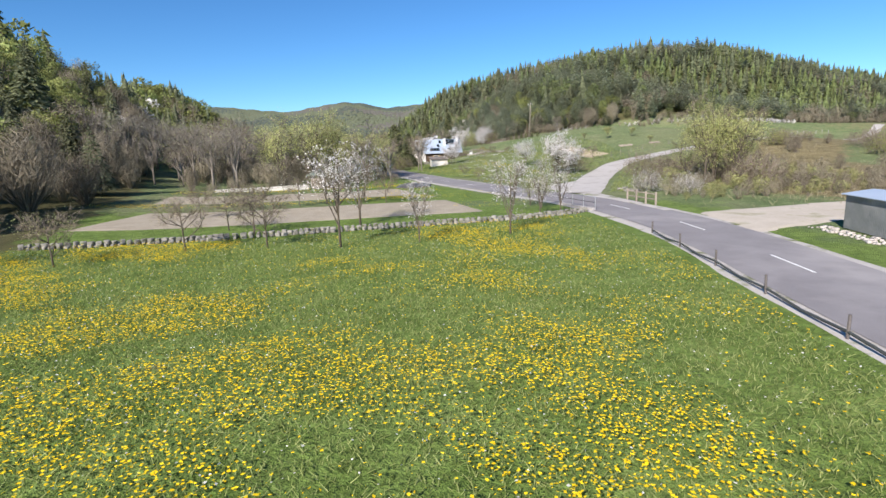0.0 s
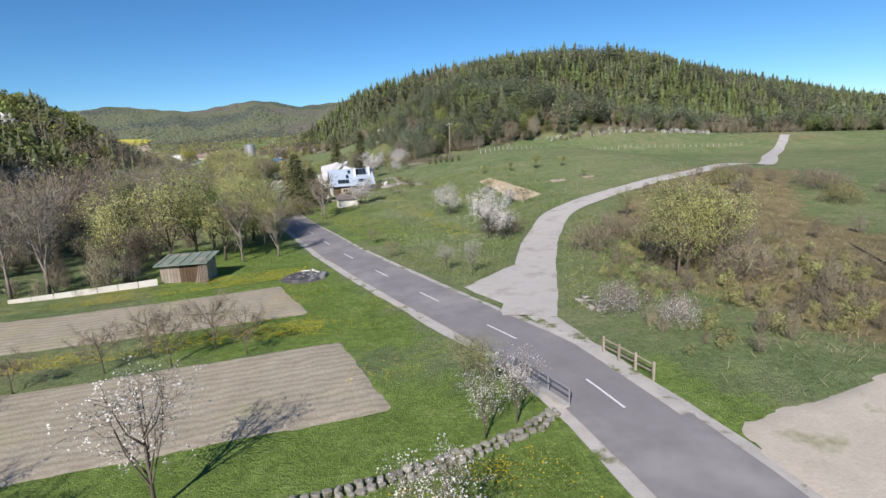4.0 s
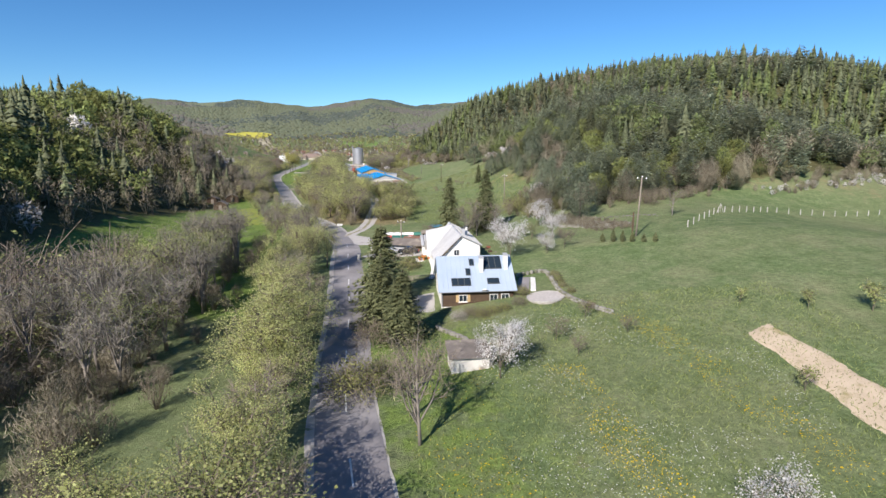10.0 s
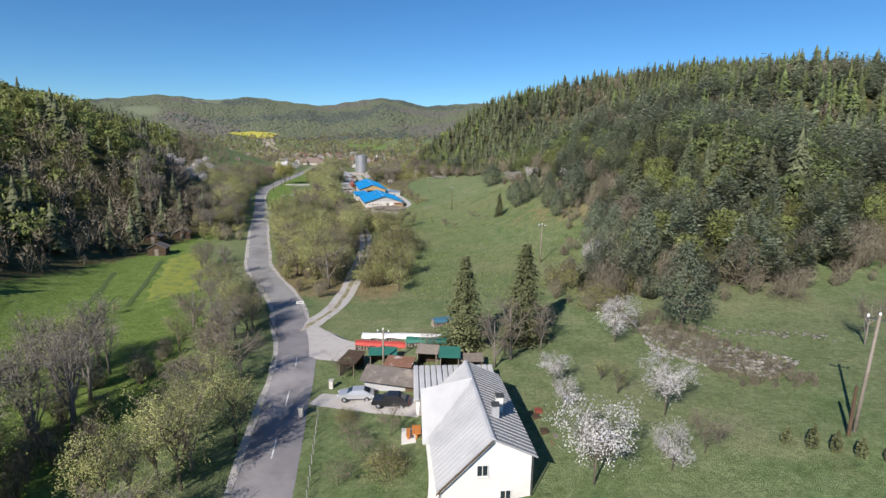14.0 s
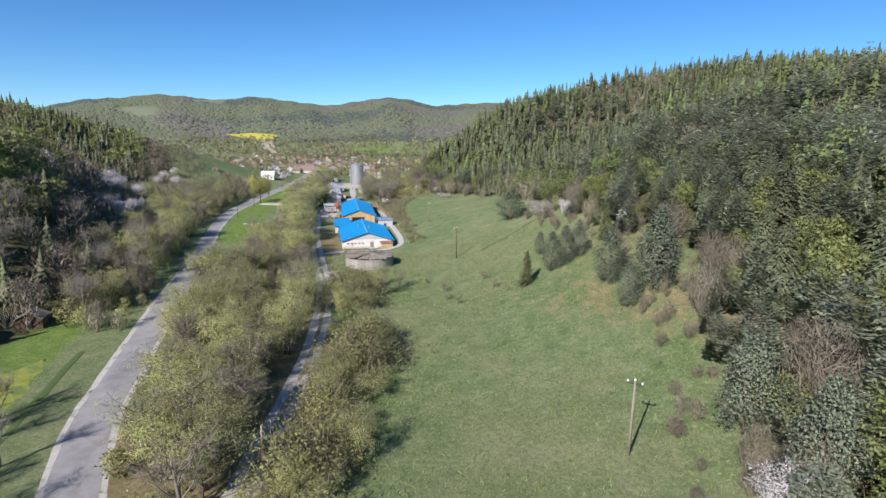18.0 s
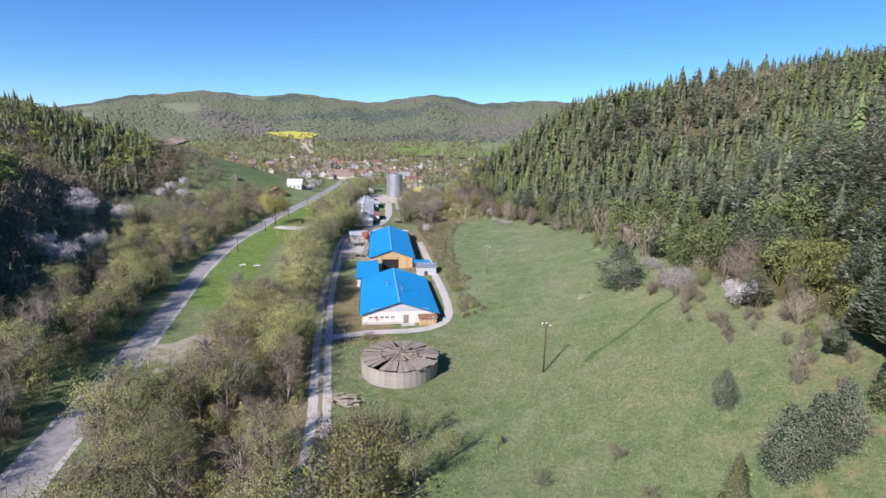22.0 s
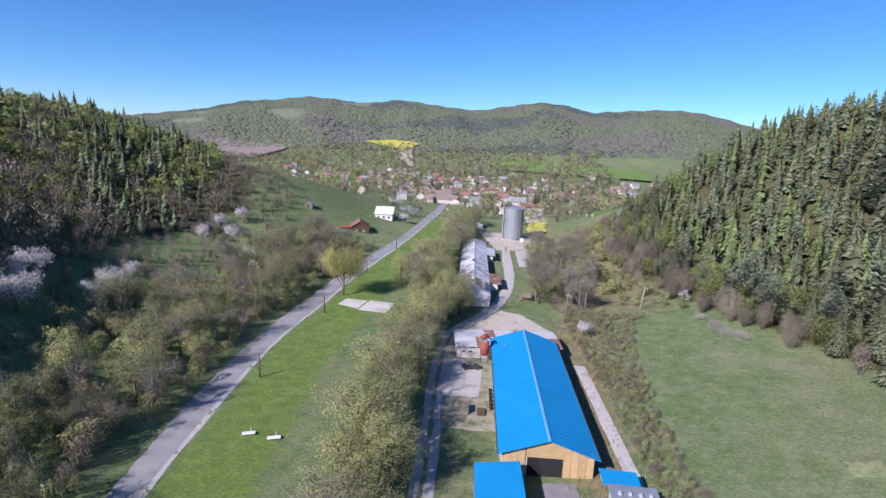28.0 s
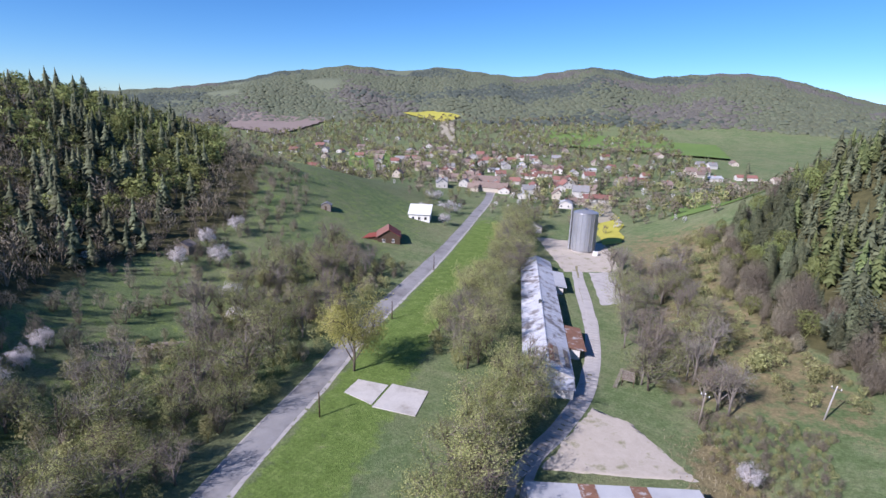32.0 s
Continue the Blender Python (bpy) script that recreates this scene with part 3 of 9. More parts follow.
def spruce_arrays(rng, height, radius, whorls, per):
    """Drooping branches in whorls, each set with small side sprays of needles."""
    t = np.repeat((np.arange(whorls) + rng.uniform(-0.3, 0.3, whorls)) / whorls, per)
    n = len(t)
    az = rng.uniform(0, math.tau, n)
    reach = (radius * (1 - t) ** 0.75 * rng.uniform(0.55, 1.12, n) + 0.15)
    z0 = height * (0.05 + 0.93 * t) + rng.normal(0, 0.1, n)
    droop = reach * rng.uniform(0.15, 0.5, n)
    out = np.column_stack([np.cos(az), np.sin(az), np.zeros(n)])
    side = np.column_stack([-np.sin(az), np.cos(az), np.zeros(n)])
    quads = []
    for k in range(6):
        u = 0.25 + 0.15 * k + rng.uniform(-0.06, 0.06, n)
        p = out * (reach * u)[:, None]
        p[:, 2] = z0 - droop * u ** 1.6
        for sign in (-1, 1):
            way = out * rng.uniform(0.35, 0.8, (n, 1)) + side * sign * rng.uniform(0.5, 0.9, (n, 1)) + np.array([0, 0, -0.25]) + rng.normal(0, 0.12, (n, 3))
            size = ((0.09 * height ** 0.5 + 0.16 * reach) * (1.15 - 0.55 * u) * rng.uniform(0.6, 1.2, n))[:, None]
            flat = np.cross(way, rng.normal(0, 0.5, (n, 3)) + np.array([0, 0, 1.0]))
            flat /= np.linalg.norm(flat, axis=1)[:, None] + 1e-9
            quads.append(np.stack([p, p + way * size * 0.5 + flat * size * 0.24, p + way * size + np.array([0, 0, -0.12]) * size, p + way * size * 0.5 - flat * size * 0.24], 1))
    v = np.concatenate(quads).reshape(-1, 3)
    return v, np.arange(len(v)).reshape(-1, 4)


def spruce(name, label, seed, height, radius, whorls=34, per=15):
    rng = np.random.default_rng(seed)
    ob = thing(name, label, "spruce tree", Matrix())
    part("trunk", Shape().tube([(0, 0, -0.3), (0, 0, height * 0.5), (0, 0, height)], [0.02 * height, 0.011 * height, 0.012], 7), bark, ob)
    sv, sf = spruce_arrays(rng, height, radius, whorls, per)
    sv, sn = crown_normals(sv, 4, np.array([0, 0, height * 0.3]), 0.5)
    part("crown", raw("crown", sv, sf, spruce_needle, sn), None, ob)
    return ob


def pine(name, label, seed, height, radius):
    """A rounded young pine: tiers of upturned tufts."""
    rng = np.random.default_rng(seed)
    ob = thing(name, label, "pine tree", Matrix())
    wood = Shape().tube([(0, 0, -0.3), (0.1, 0, height * 0.5), (0, 0.1, height * 0.96)], [0.022 * height, 0.014 * height, 0.02], 7)
    c = []
    for k in range(11):
        t = (k + 0.4) / 11
        z, r = height * (0.1 + 0.88 * t), radius * math.sin(math.pi * min(0.97, 0.28 + 0.70 * t)) * (1.05 if t < 0.55 else 0.9)
        for j in range(9):
            az = j * math.tau / 9 + k * 0.7 + rng.uniform(-0.3, 0.3)
            rr = r * rng.uniform(0.6, 1.1)
            e = np.array([math.cos(az) * rr, math.sin(az) * rr, z + rr * 0.12])
            if rng.random() < 0.4:
                wood.tube([(0, 0, z - 0.2), tuple(e)], [0.05, 0.02], 3, False)
            for q in range(60):
                c.append(e * np.array([1, 1, 1]) - np.array([math.cos(az), math.sin(az), 0.15]) * rr * 0.45 * rng.random() + rng.normal(size=3) * radius * 0.11)
    part("trunk", wood, bark, ob)
    cv, cf = cards(rng, np.array(c), 0.009 * height + 0.04, 0.2)
    cv, cn = crown_normals(cv, 4, np.array([0, 0, height * 0.45]), 0.7)
    part("crown", raw("crown", cv, cf, pine_needle, cn), None, ob)
    return ob


def bush(name, label, seed, height, spread, leaf_mat, leaves, twig_mat, leaf_size=0.12):
    rng = np.random.default_rng(seed)
    n = 900
    az, t = rng.uniform(0, math.tau, n), rng.uniform(0.3, 1, n)
    s = np.column_stack([np.cos(az) * spread * 0.35 * t, np.sin(az) * spread * 0.35 * t, rng.uniform(-0.1, 0.4, n) * height])
    e = np.column_stack([np.cos(az) * spread * t, np.sin(az) * spread * t, height * np.sqrt(np.maximum(0.05, 1 - t ** 2.2)) * rng.uniform(0.5, 1.05, n)]) + rng.normal(size=(n, 3)) * 0.16 * height
    e[:, 2] = np.maximum(e[:, 2], 0.15)
    s[70:] = e[70:] + (s[70:] - e[70:]) * rng.uniform(0.15, 0.5, (n - 70, 1)) + rng.normal(size=(n - 70, 3)) * 0.09 * height
    s[70:, 2] = np.maximum(s[70:, 2], 0.02)
    ob = thing(name, label, "bush", Matrix())
    tagged(part("twig_work", raw("twig_work", *strips(rng, np.stack([s, e], 1), 0.014), twig_mat), None, ob), kind="stuff")
    if leaves:
        c = s[rng.integers(0, n, leaves)] * 0
        k = rng.integers(0, n, leaves)
        c = s[k] + (e[k] - s[k]) * rng.uniform(0.45, 1.08, (leaves, 1)) + rng.normal(size=(leaves, 3)) * 0.08 * height
        c[:, 2] = np.maximum(c[:, 2], 0.08)
        cv, cf = cards(rng, c, leaf_size)
        cv, cn = crown_normals(cv, 4, np.array([0, 0, height * 0.3]), 0.8)
        part("foliage", raw("foliage", cv, cf, leaf_mat, cn), None, ob)
    return ob


golden_leaf = leaf_material("golden_leaf", (0.30, 0.29, 0.08), (0.55, 0.52, 0.19), 0.5, 0.1)
KINDS = {
    "golden": [leafy_tree("golden_willow", "broad drooping golden-green willow beside the road", "tree", 9, 12.5, 5.2, golden_leaf, 14000, 0.11, 0.15, 14, 0.15, fluff=0.035, twigs=7)],
    "willow": [leafy_tree("willow_tree", "pale yellow-green willow in fresh leaf on the river bank", "tree", 10 + k, 9.5, 3.3, spring_leaf, 5400, 0.074, 0.14, 11, 0.5, fluff=0.03, twigs=5) for k in range(3)],
    "olive": [leafy_tree("riverside_tree", "half-leafed olive-green tree beside the road", "tree", 20 + k, 9.5, 3.4, olive_leaf, 4200, 0.066, 0.16, 10, 0.5, twig_mat=twig_grey, fluff=0.028) for k in range(3)],
    "bare": [leafy_tree("bare_tree", "leafless grey-brown tree with fine twigs", "tree", 30 + k, 9.5, 2.9, olive_leaf, 300, 0.07, 0.18, 11, 0.6, twig_mat=twig_brown, bark_mat=grey_bark, twigs=9, twig_width=0.02) for k in range(3)],
    "grey": [leafy_tree("alder_tree", "leafless slender grey alder tree", "tree", 40 + k, 10.0, 2.3, olive_leaf, 150, 0.07, 0.25, 10, 0.95, twig_mat=twig_grey, bark_mat=grey_bark, twigs=8, twig_width=0.019) for k in range(3)],
    "fruit": [leafy_tree("fruit_tree", "bare spreading fruit tree", "tree", 50 + k, 4.2, 2.2, olive_leaf, 500, 0.035, 0.25, 11, 0.25, twig_mat=twig_brown, twigs=15, twig_width=0.009) for k in range(2)],
    "blossom": [leafy_tree("blossoming_tree", "fruit tree covered in white blossom", "tree", 60 + k, 5.6, 2.3, blossom, 4200, 0.055, 0.22, 10, 0.45, twig_mat=twig_grey, twigs=6, twig_width=0.014, fluff=0.03) for k in range(2)],
    "cherry": [leafy_tree("wild_cherry_tree", "wild cherry with pale pinkish-white blossom", "tree", 65 + k, 7.5, 3.3, pink_blossom, 7000, 0.075, 0.22, 11, 0.4, twig_mat=twig_grey, twigs=6, fluff=0.03) for k in range(2)],
    "young": [leafy_tree("young_plum_tree", "young plum tree with white blossom along upright shoots", "tree", 70 + k, 5.4, 1.9, blossom, 1300, 0.04, 0.26, 9, 0.85, twig_mat=twig_grey, twigs=5, twig_width=0.012, fluff=0.02) for k in range(2)],
    "sapling": [leafy_tree("sapling", "small leafing sapling in the meadow", "tree", 75, 2.4, 0.9, olive_leaf, 420, 0.08, 0.2, 7, 0.6, twigs=4, twig_width=0.01)],
    "spruce": [spruce("spruce_tree", "dark green spruce with drooping branches", 80 + k, 11.0, 2.7) for k in range(2)],
    "pine": [pine("pine_tree", "rounded grey-green pine at the edge of the meadow", 85 + k, 7.0, 2.9) for k in range(2)],
    "bush": [bush("bush", "leafing bush on rough ground", 90 + k, 2.3, 1.9, dark_bush, 2600, twig_brown, 0.06) for k in range(2)],
    "brush": [bush("bare_bush", "leafless brown bush on rough grass", 94 + k, 2.4, 1.9, olive_leaf, 420, twig_brown, 0.045) for k in range(2)],
    "white_bush": [bush("blossoming_bush", "low bush with white blossom", 97, 2.2, 1.7, blossom, 1700, twig_grey, 0.035)],
}
USED = set()


def plant(kind, x, y, height, widen=1.0, rng=random):
    """One tree of a kind, scaled to its height, standing on the ground."""
    ob = KINDS[kind][rng.randrange(len(KINDS[kind]))]
    base = {"golden": 12.5, "willow": 9.5, "olive": 9.5, "bare": 9.5, "grey": 10, "fruit": 4.2, "blossom": 5.6, "cherry": 7.5, "young": 5.4, "sapling": 2.4, "spruce": 11, "pine": 7, "bush": 2.3, "brush": 2.4, "white_bush": 2.2}[kind]
    s = height / base
    m = Matrix.Translation((x, y, ground_z(x, y) - 0.05)) @ Matrix.Rotation(rng.uniform(0, math.tau), 4, "Z") @ Matrix.Diagonal((s * widen, s * widen, s, 1))
    if ob.name in USED:
        made = copy_thing(ob, Matrix())
        made.matrix_basis = m
        return made
    USED.add(ob.name)
    ob.matrix_basis = m
    return ob

# ---- planted one by one: kind, and x, y, height of each ----
plan_rng = random.Random(5)
PLANTED = {
    "spruce": ((-20.2, 114, 9.2), (-24.2, 119.5, 9.8), (-26.2, 127.8, 12.4), (-21.8, 176, 14), (-13.5, 178, 14.8), (-22, 285, 8), (-4, 297, 8.5), (-124, 495, 7.5), (-117, 503, 8), (-127, 508, 6.5), (-112, 488, 6.5)),
    "pine": ((-13.5, 290, 9), (-16.5, 289, 9), (-10.5, 292, 8), (-0.2, 263, 13), (-4.5, 260, 8), (-6.3, 271, 11), (2, 268, 12), (8.5, 180, 12), (-19, 303, 6), (4, 214, 12), (8, 205, 13), (2, 225, 11)),
    "blossom": ((8.4, 81.2, 5.5), (12.2, 61.5, 6.8), (13.9, 60.6, 5), (-8.1, 103.6, 6.4), (-7.6, 106, 5), (0.4, 155.4, 6), (-1.2, 175.2, 6.4), (-7.5, 145.6, 7.4), (-10, 163, 4), (-9, 158, 3.4), (19.5, 84, 3), (-1, 147, 4)),
    "cherry": ((-219, 390, 9.5), (-217, 407, 7.5), (-180, 359, 7), (-173, 337, 7.5), (-167, 337, 8.5), (-208, 381, 9.5), (-213, 400, 7), (-228, 421, 5), (-223, 415, 5), (-228, 466, 6.5), (-217, 458, 5.4), (-181, 389, 4), (-11, 330, 6), (-250, 480, 7), (-262, 485, 6.5),
               (1, 212, 6), (-104, 459, 4.6), (-265, 500, 6), (-255, 470, 6.5)),
    "young": ((-8.8, 1.5, 6.2), (-4.1, 2.6, 4.0), (1.6, 4.9, 5.2), (6.2, 14.6, 4.0), (4.4, 13.4, 3.6), (-9.6, 10.2, 6.4), (5.2, 46, 3.2), (7.7, 43.7, 3.8)),
    "fruit": ((-23.6, -3.0, 3.4), (-18.6, 1.4, 3.8), (-28.0, -3.5, 3.6), (-13.6, 2.0, 4.0), (-31.5, -5, 3.4), (-16.8, 7.4, 4), (-26, 16.8, 3.6), (-24, 23, 3), (-17.3, 27.2, 4.2), (-13.2, 28, 4.6), (-15.4, 25.6, 4.2), (-10.6, 26.6, 3.8), (-19.6, 25.2, 3.8), (-20, 10, 3.6), (-2, 112, 3.2), (2, 118, 2.6), (6, 113, 2.4), (-41.5, 291, 3), (-40, 285, 2.6), (-32.5, 296, 2.8), (-29.3, 288, 2.8),
              (-36.6, 281, 2.6), (-26, 284, 1.8), (20.5, 87.2, 2.6), (22.6, 85.6, 3), (2.2, 149, 4), (-3.5, 64.3, 2.6), (-1, 55, 2.4), (-27, 176, 3.5), (0, 108, 2.5)),
    "sapling": ((20.2, 119, 2.2), (26.5, 116.5, 2.4), (32.3, 115, 3.4), (38.1, 114, 2.6), (38.9, 101, 2), (18.3, 100, 2.4), (-48, 300, 2), (-90, 176, 2.2), (-97, 178, 2), (-86, 186, 2)),
    "golden": ((-179.5, 457.5, 16.5),),
    "willow": ((28.5, 39.2, 9.5), (26.6, 37.6, 8.4), (30.2, 37.4, 8.2), (-32.7, 54, 10.5), (-28.4, 57.6, 11.5), (-27.5, 63, 12), (-58, 230, 8.5), (-55, 214, 7), (-44, 214, 6), (-40, 222, 7), (-64, 252, 11), (-71, 248, 12), (-116, 340, 7), (-44, 143.5, 10.5), (-43, 151, 9), (-47.5, 139, 9)),
    "bare": ((-15.9, 60.2, 7.8), (-20, 58.2, 9), (-14.3, 92, 9.2), (-15.6, 96.5, 8.5), (-61, 101, 13), (-107, 338, 13), (-94, 296, 12), (-91, 300, 11), (-97, 304, 12), (-15, 171, 9), (-11, 174, 7), (-17, 169, 8), (-75.5, 240, 7.5), (-20, 78, 8), (26.5, 170.8, 6.5)),
    "olive": ((5.0, 18.2, 3.6), (4.2, 20.2, 2.8), (27.9, 38.6, 8.6), (30.5, 40, 7.2), (33, 54, 6.6), (-3.2, 160.5, 3.8), (-4.5, 164, 3), (36, 60, 6), (34, 67, 4.6), (40, 57, 5), (-57, 289, 7), (-54, 296, 6), (-61, 283, 6.5), (-59, 300, 6), (-127, 396, 13), (-122, 380, 10)),
    "white_bush": ((17.5, 29.5, 2.2), (20.5, 26, 2), (-118, 487, 2.4), (-31.5, 53, 1.6)),
}
for kind, spots in PLANTED.items():
    for x, y, h in spots:
        plant(kind, x, y, h, plan_rng.uniform(0.9, 1.12) * (1.5 if kind == "spruce" and y < 130 else 0.72 if kind == "pine" else 1), plan_rng)


def road_x(y):
    return float(np.interp(y, [p[1] for p in ROAD], [p[0] for p in ROAD]))


def track_x(y):
    return float(np.interp(y, [p[1] for p in TRACK], [p[0] for p in TRACK]))


def belt(y0, y1, step, side, lo, hi, kinds, h0, h1, line=road_x):
    """Trees strewn along a line, lo to hi metres to its right (side 1) or left (side -1)."""
    y = y0
    while y < y1:
        y += step * plan_rng.uniform(0.55, 1.45)
        x = line(y) + side * plan_rng.uniform(lo, hi) * 1.08
        if near_way(x, y, 1.0):
            continue
        plant(plan_rng.choice(kinds), x, y, plan_rng.uniform(h0, h1), plan_rng.uniform(1.0, 1.5), plan_rng)


belt(66, 122, 2.4, -1, 5.0, 9.0, ("willow", "willow", "willow", "willow", "bare"), 5.5, 8.5)
belt(122, 192, 2.8, -1, 6.0, 12.0, ("bare", "grey", "willow", "olive", "bare"), 5.5, 8.5)
belt(58, 76, 3.0, -1, 9, 17, ("willow", "willow", "olive"), 6.5, 9.5)
belt(95, 166, 1.7, -1, 20, 31, ("grey", "grey", "grey", "grey", "olive"), 7.5, 11.5)
belt(166, 222, 3.2, -1, 8, 17, ("grey", "bare", "olive"), 5, 8)
belt(75, 135, 2.6, -1, 30, 44, ("grey", "grey", "grey", "brush"), 6, 10)
belt(44, 75, 1.3, -1, 30, 54, ("bare", "grey", "grey"), 7, 11)
belt(206, 296, 2.1, 1, 5, 20, ("willow", "willow", "olive", "bare", "olive"), 7, 11.5)
belt(296, 345, 2.6, 1, 15, 26, ("willow", "olive", "bare", "olive", "grey"), 7, 10.5)
belt(205, 300, 3.0, 1, 3.2, 12, ("willow", "olive", "bush", "bush"), 3.5, 6.5, track_x)
belt(212, 285, 3.6, -1, 3, 9, ("bare", "olive", "willow"), 6.5, 10, track_x)
belt(300, 350, 3.4, -1, 3, 10, ("bare", "willow", "willow"), 7.5, 10, track_x)
belt(352, 470, 2.4, -1, 4, 12, ("willow", "willow", "olive", "olive", "bare"), 9, 13, track_x)
belt(470, 620, 2.6, 1, 22, 32, ("bare", "olive", "olive", "willow", "grey"), 8, 13)
belt(480, 600, 6, 1, 18, 26, ("willow",), 8, 11)
belt(260, 420, 2.3, -1, 6, 24, ("bare", "grey", "olive", "willow"), 6.5, 10.5)
belt(400, 522, 1.9, -1, 8, 38, ("bare", "grey", "olive", "olive", "bare"), 8, 12)
belt(256, 300, 1.9, -1, 14, 45, ("bare", "grey", "grey"), 7.5, 11.5)
belt(585, 640, 4.5, -1, 8, 30, ("bare", "olive", "cherry", "blossom"), 4.5, 8)
belt(315, 332, 5, 1, 9, 20, ("brush", "bush"), 1.4, 2.6, track_x)
belt(24, 66, 3.4, 1, 20, 40, ("brush", "brush", "olive"), 2.2, 4.4)
belt(60, 95, 5, 1, 58, 84, ("brush", "brush", "bush"), 2, 3.6)
belt(478, 566, 1.5, 1, 62, 84, ("bare", "bare", "olive", "grey"), 7, 12)
belt(474, 500, 2.2, 1, 60, 82, ("brush", "bush"), 1.5, 3)
belt(186, 205, 2.2, 1, 48, 90, ("brush", "bush", "brush"), 2.5, 5)


# ---- woods ----
def wood_material(name, dark, light, translucent=0.15, spread_=0.38):
    """As the leaves, with a tint that differs from tree to tree."""
    m = leaf_material(name, dark, light, translucent, 0.0)
    n, l = m.node_tree.nodes, m.node_tree.links
    h = next(k for k in n if k.type == "HUE_SAT")
    at = n.new("ShaderNodeAttribute")
    at.attribute_name = "tint"
    mr = n.new("ShaderNodeMapRange")
    mr.inputs["To Min"].default_value, mr.inputs["To Max"].default_value = 1 - spread_, 1 + spread_
    l.new(at.outputs["Fac"], mr.inputs["Value"])
    l.new(mr.outputs[0], h.inputs["Value"])
    mh = n.new("ShaderNodeMapRange")
    mh.inputs["To Min"].default_value, mh.inputs["To Max"].default_value = 0.485, 0.515
    l.new(at.outputs["Fac"], mh.inputs["Value"])
    l.new(mh.outputs[0], h.inputs["Hue"])
    return m


def tiers(rng, count, points):
    """A conifer of unit height as jagged drooping skirts round the stem."""
    vs, fs, ns = [], [], []
    for i in range(count):
        t = (i + 0.35 + rng.uniform(-0.2, 0.2)) / count
        a = np.arange(2 * points) * math.pi / points + rng.uniform(0, 6)
        star = np.where(np.arange(2 * points) % 2 == 0, 1.0, 0.55) * rng.uniform(0.55, 1.2, 2 * points)
        r = (0.225 * t ** 0.75 + 0.015) * star * rng.uniform(0.75, 1.15)
        z = 0.98 - 0.88 * t - 0.06 * star + rng.normal(0, 0.008, 2 * points)
        ring = np.column_stack([np.cos(a) * r, np.sin(a) * r, z])
        n0 = sum(len(q) for q in vs)
        vs.append(np.vstack([[[0, 0, 1.0 - 0.86 * t + 0.07]], ring]))
        k = np.arange(2 * points)
        fs.append(np.column_stack([np.zeros_like(k), 1 + k, 1 + (k + 1) % (2 * points)]) + n0)
        nm = np.column_stack([np.cos(a), np.sin(a), np.full(2 * points, 0.45)]) + rng.normal(0, 0.25, (2 * points, 3))
        ns.append(np.vstack([[[0, 0, 1.0]], nm / np.linalg.norm(nm, axis=1)[:, None]]))
    return np.vstack(vs), np.vstack(fs), np.vstack(ns)


def wood_template(rng, form, n):
    """One simple tree of unit height, with more pieces the nearer it stands."""
    if n > 400 or form != "spruce":
        return sprays(rng, form, n if n > 400 or form == "bare" else int(n * 1.7))
    core = tiers(rng, 10 if n < 150 else 19, 6 if n < 150 else 10)
    v, f, nm = sprays(rng, form, int(n * 0.4))
    return np.vstack([core[0], v]), np.vstack([core[1], f + len(core[0])]), np.vstack([core[2], nm])


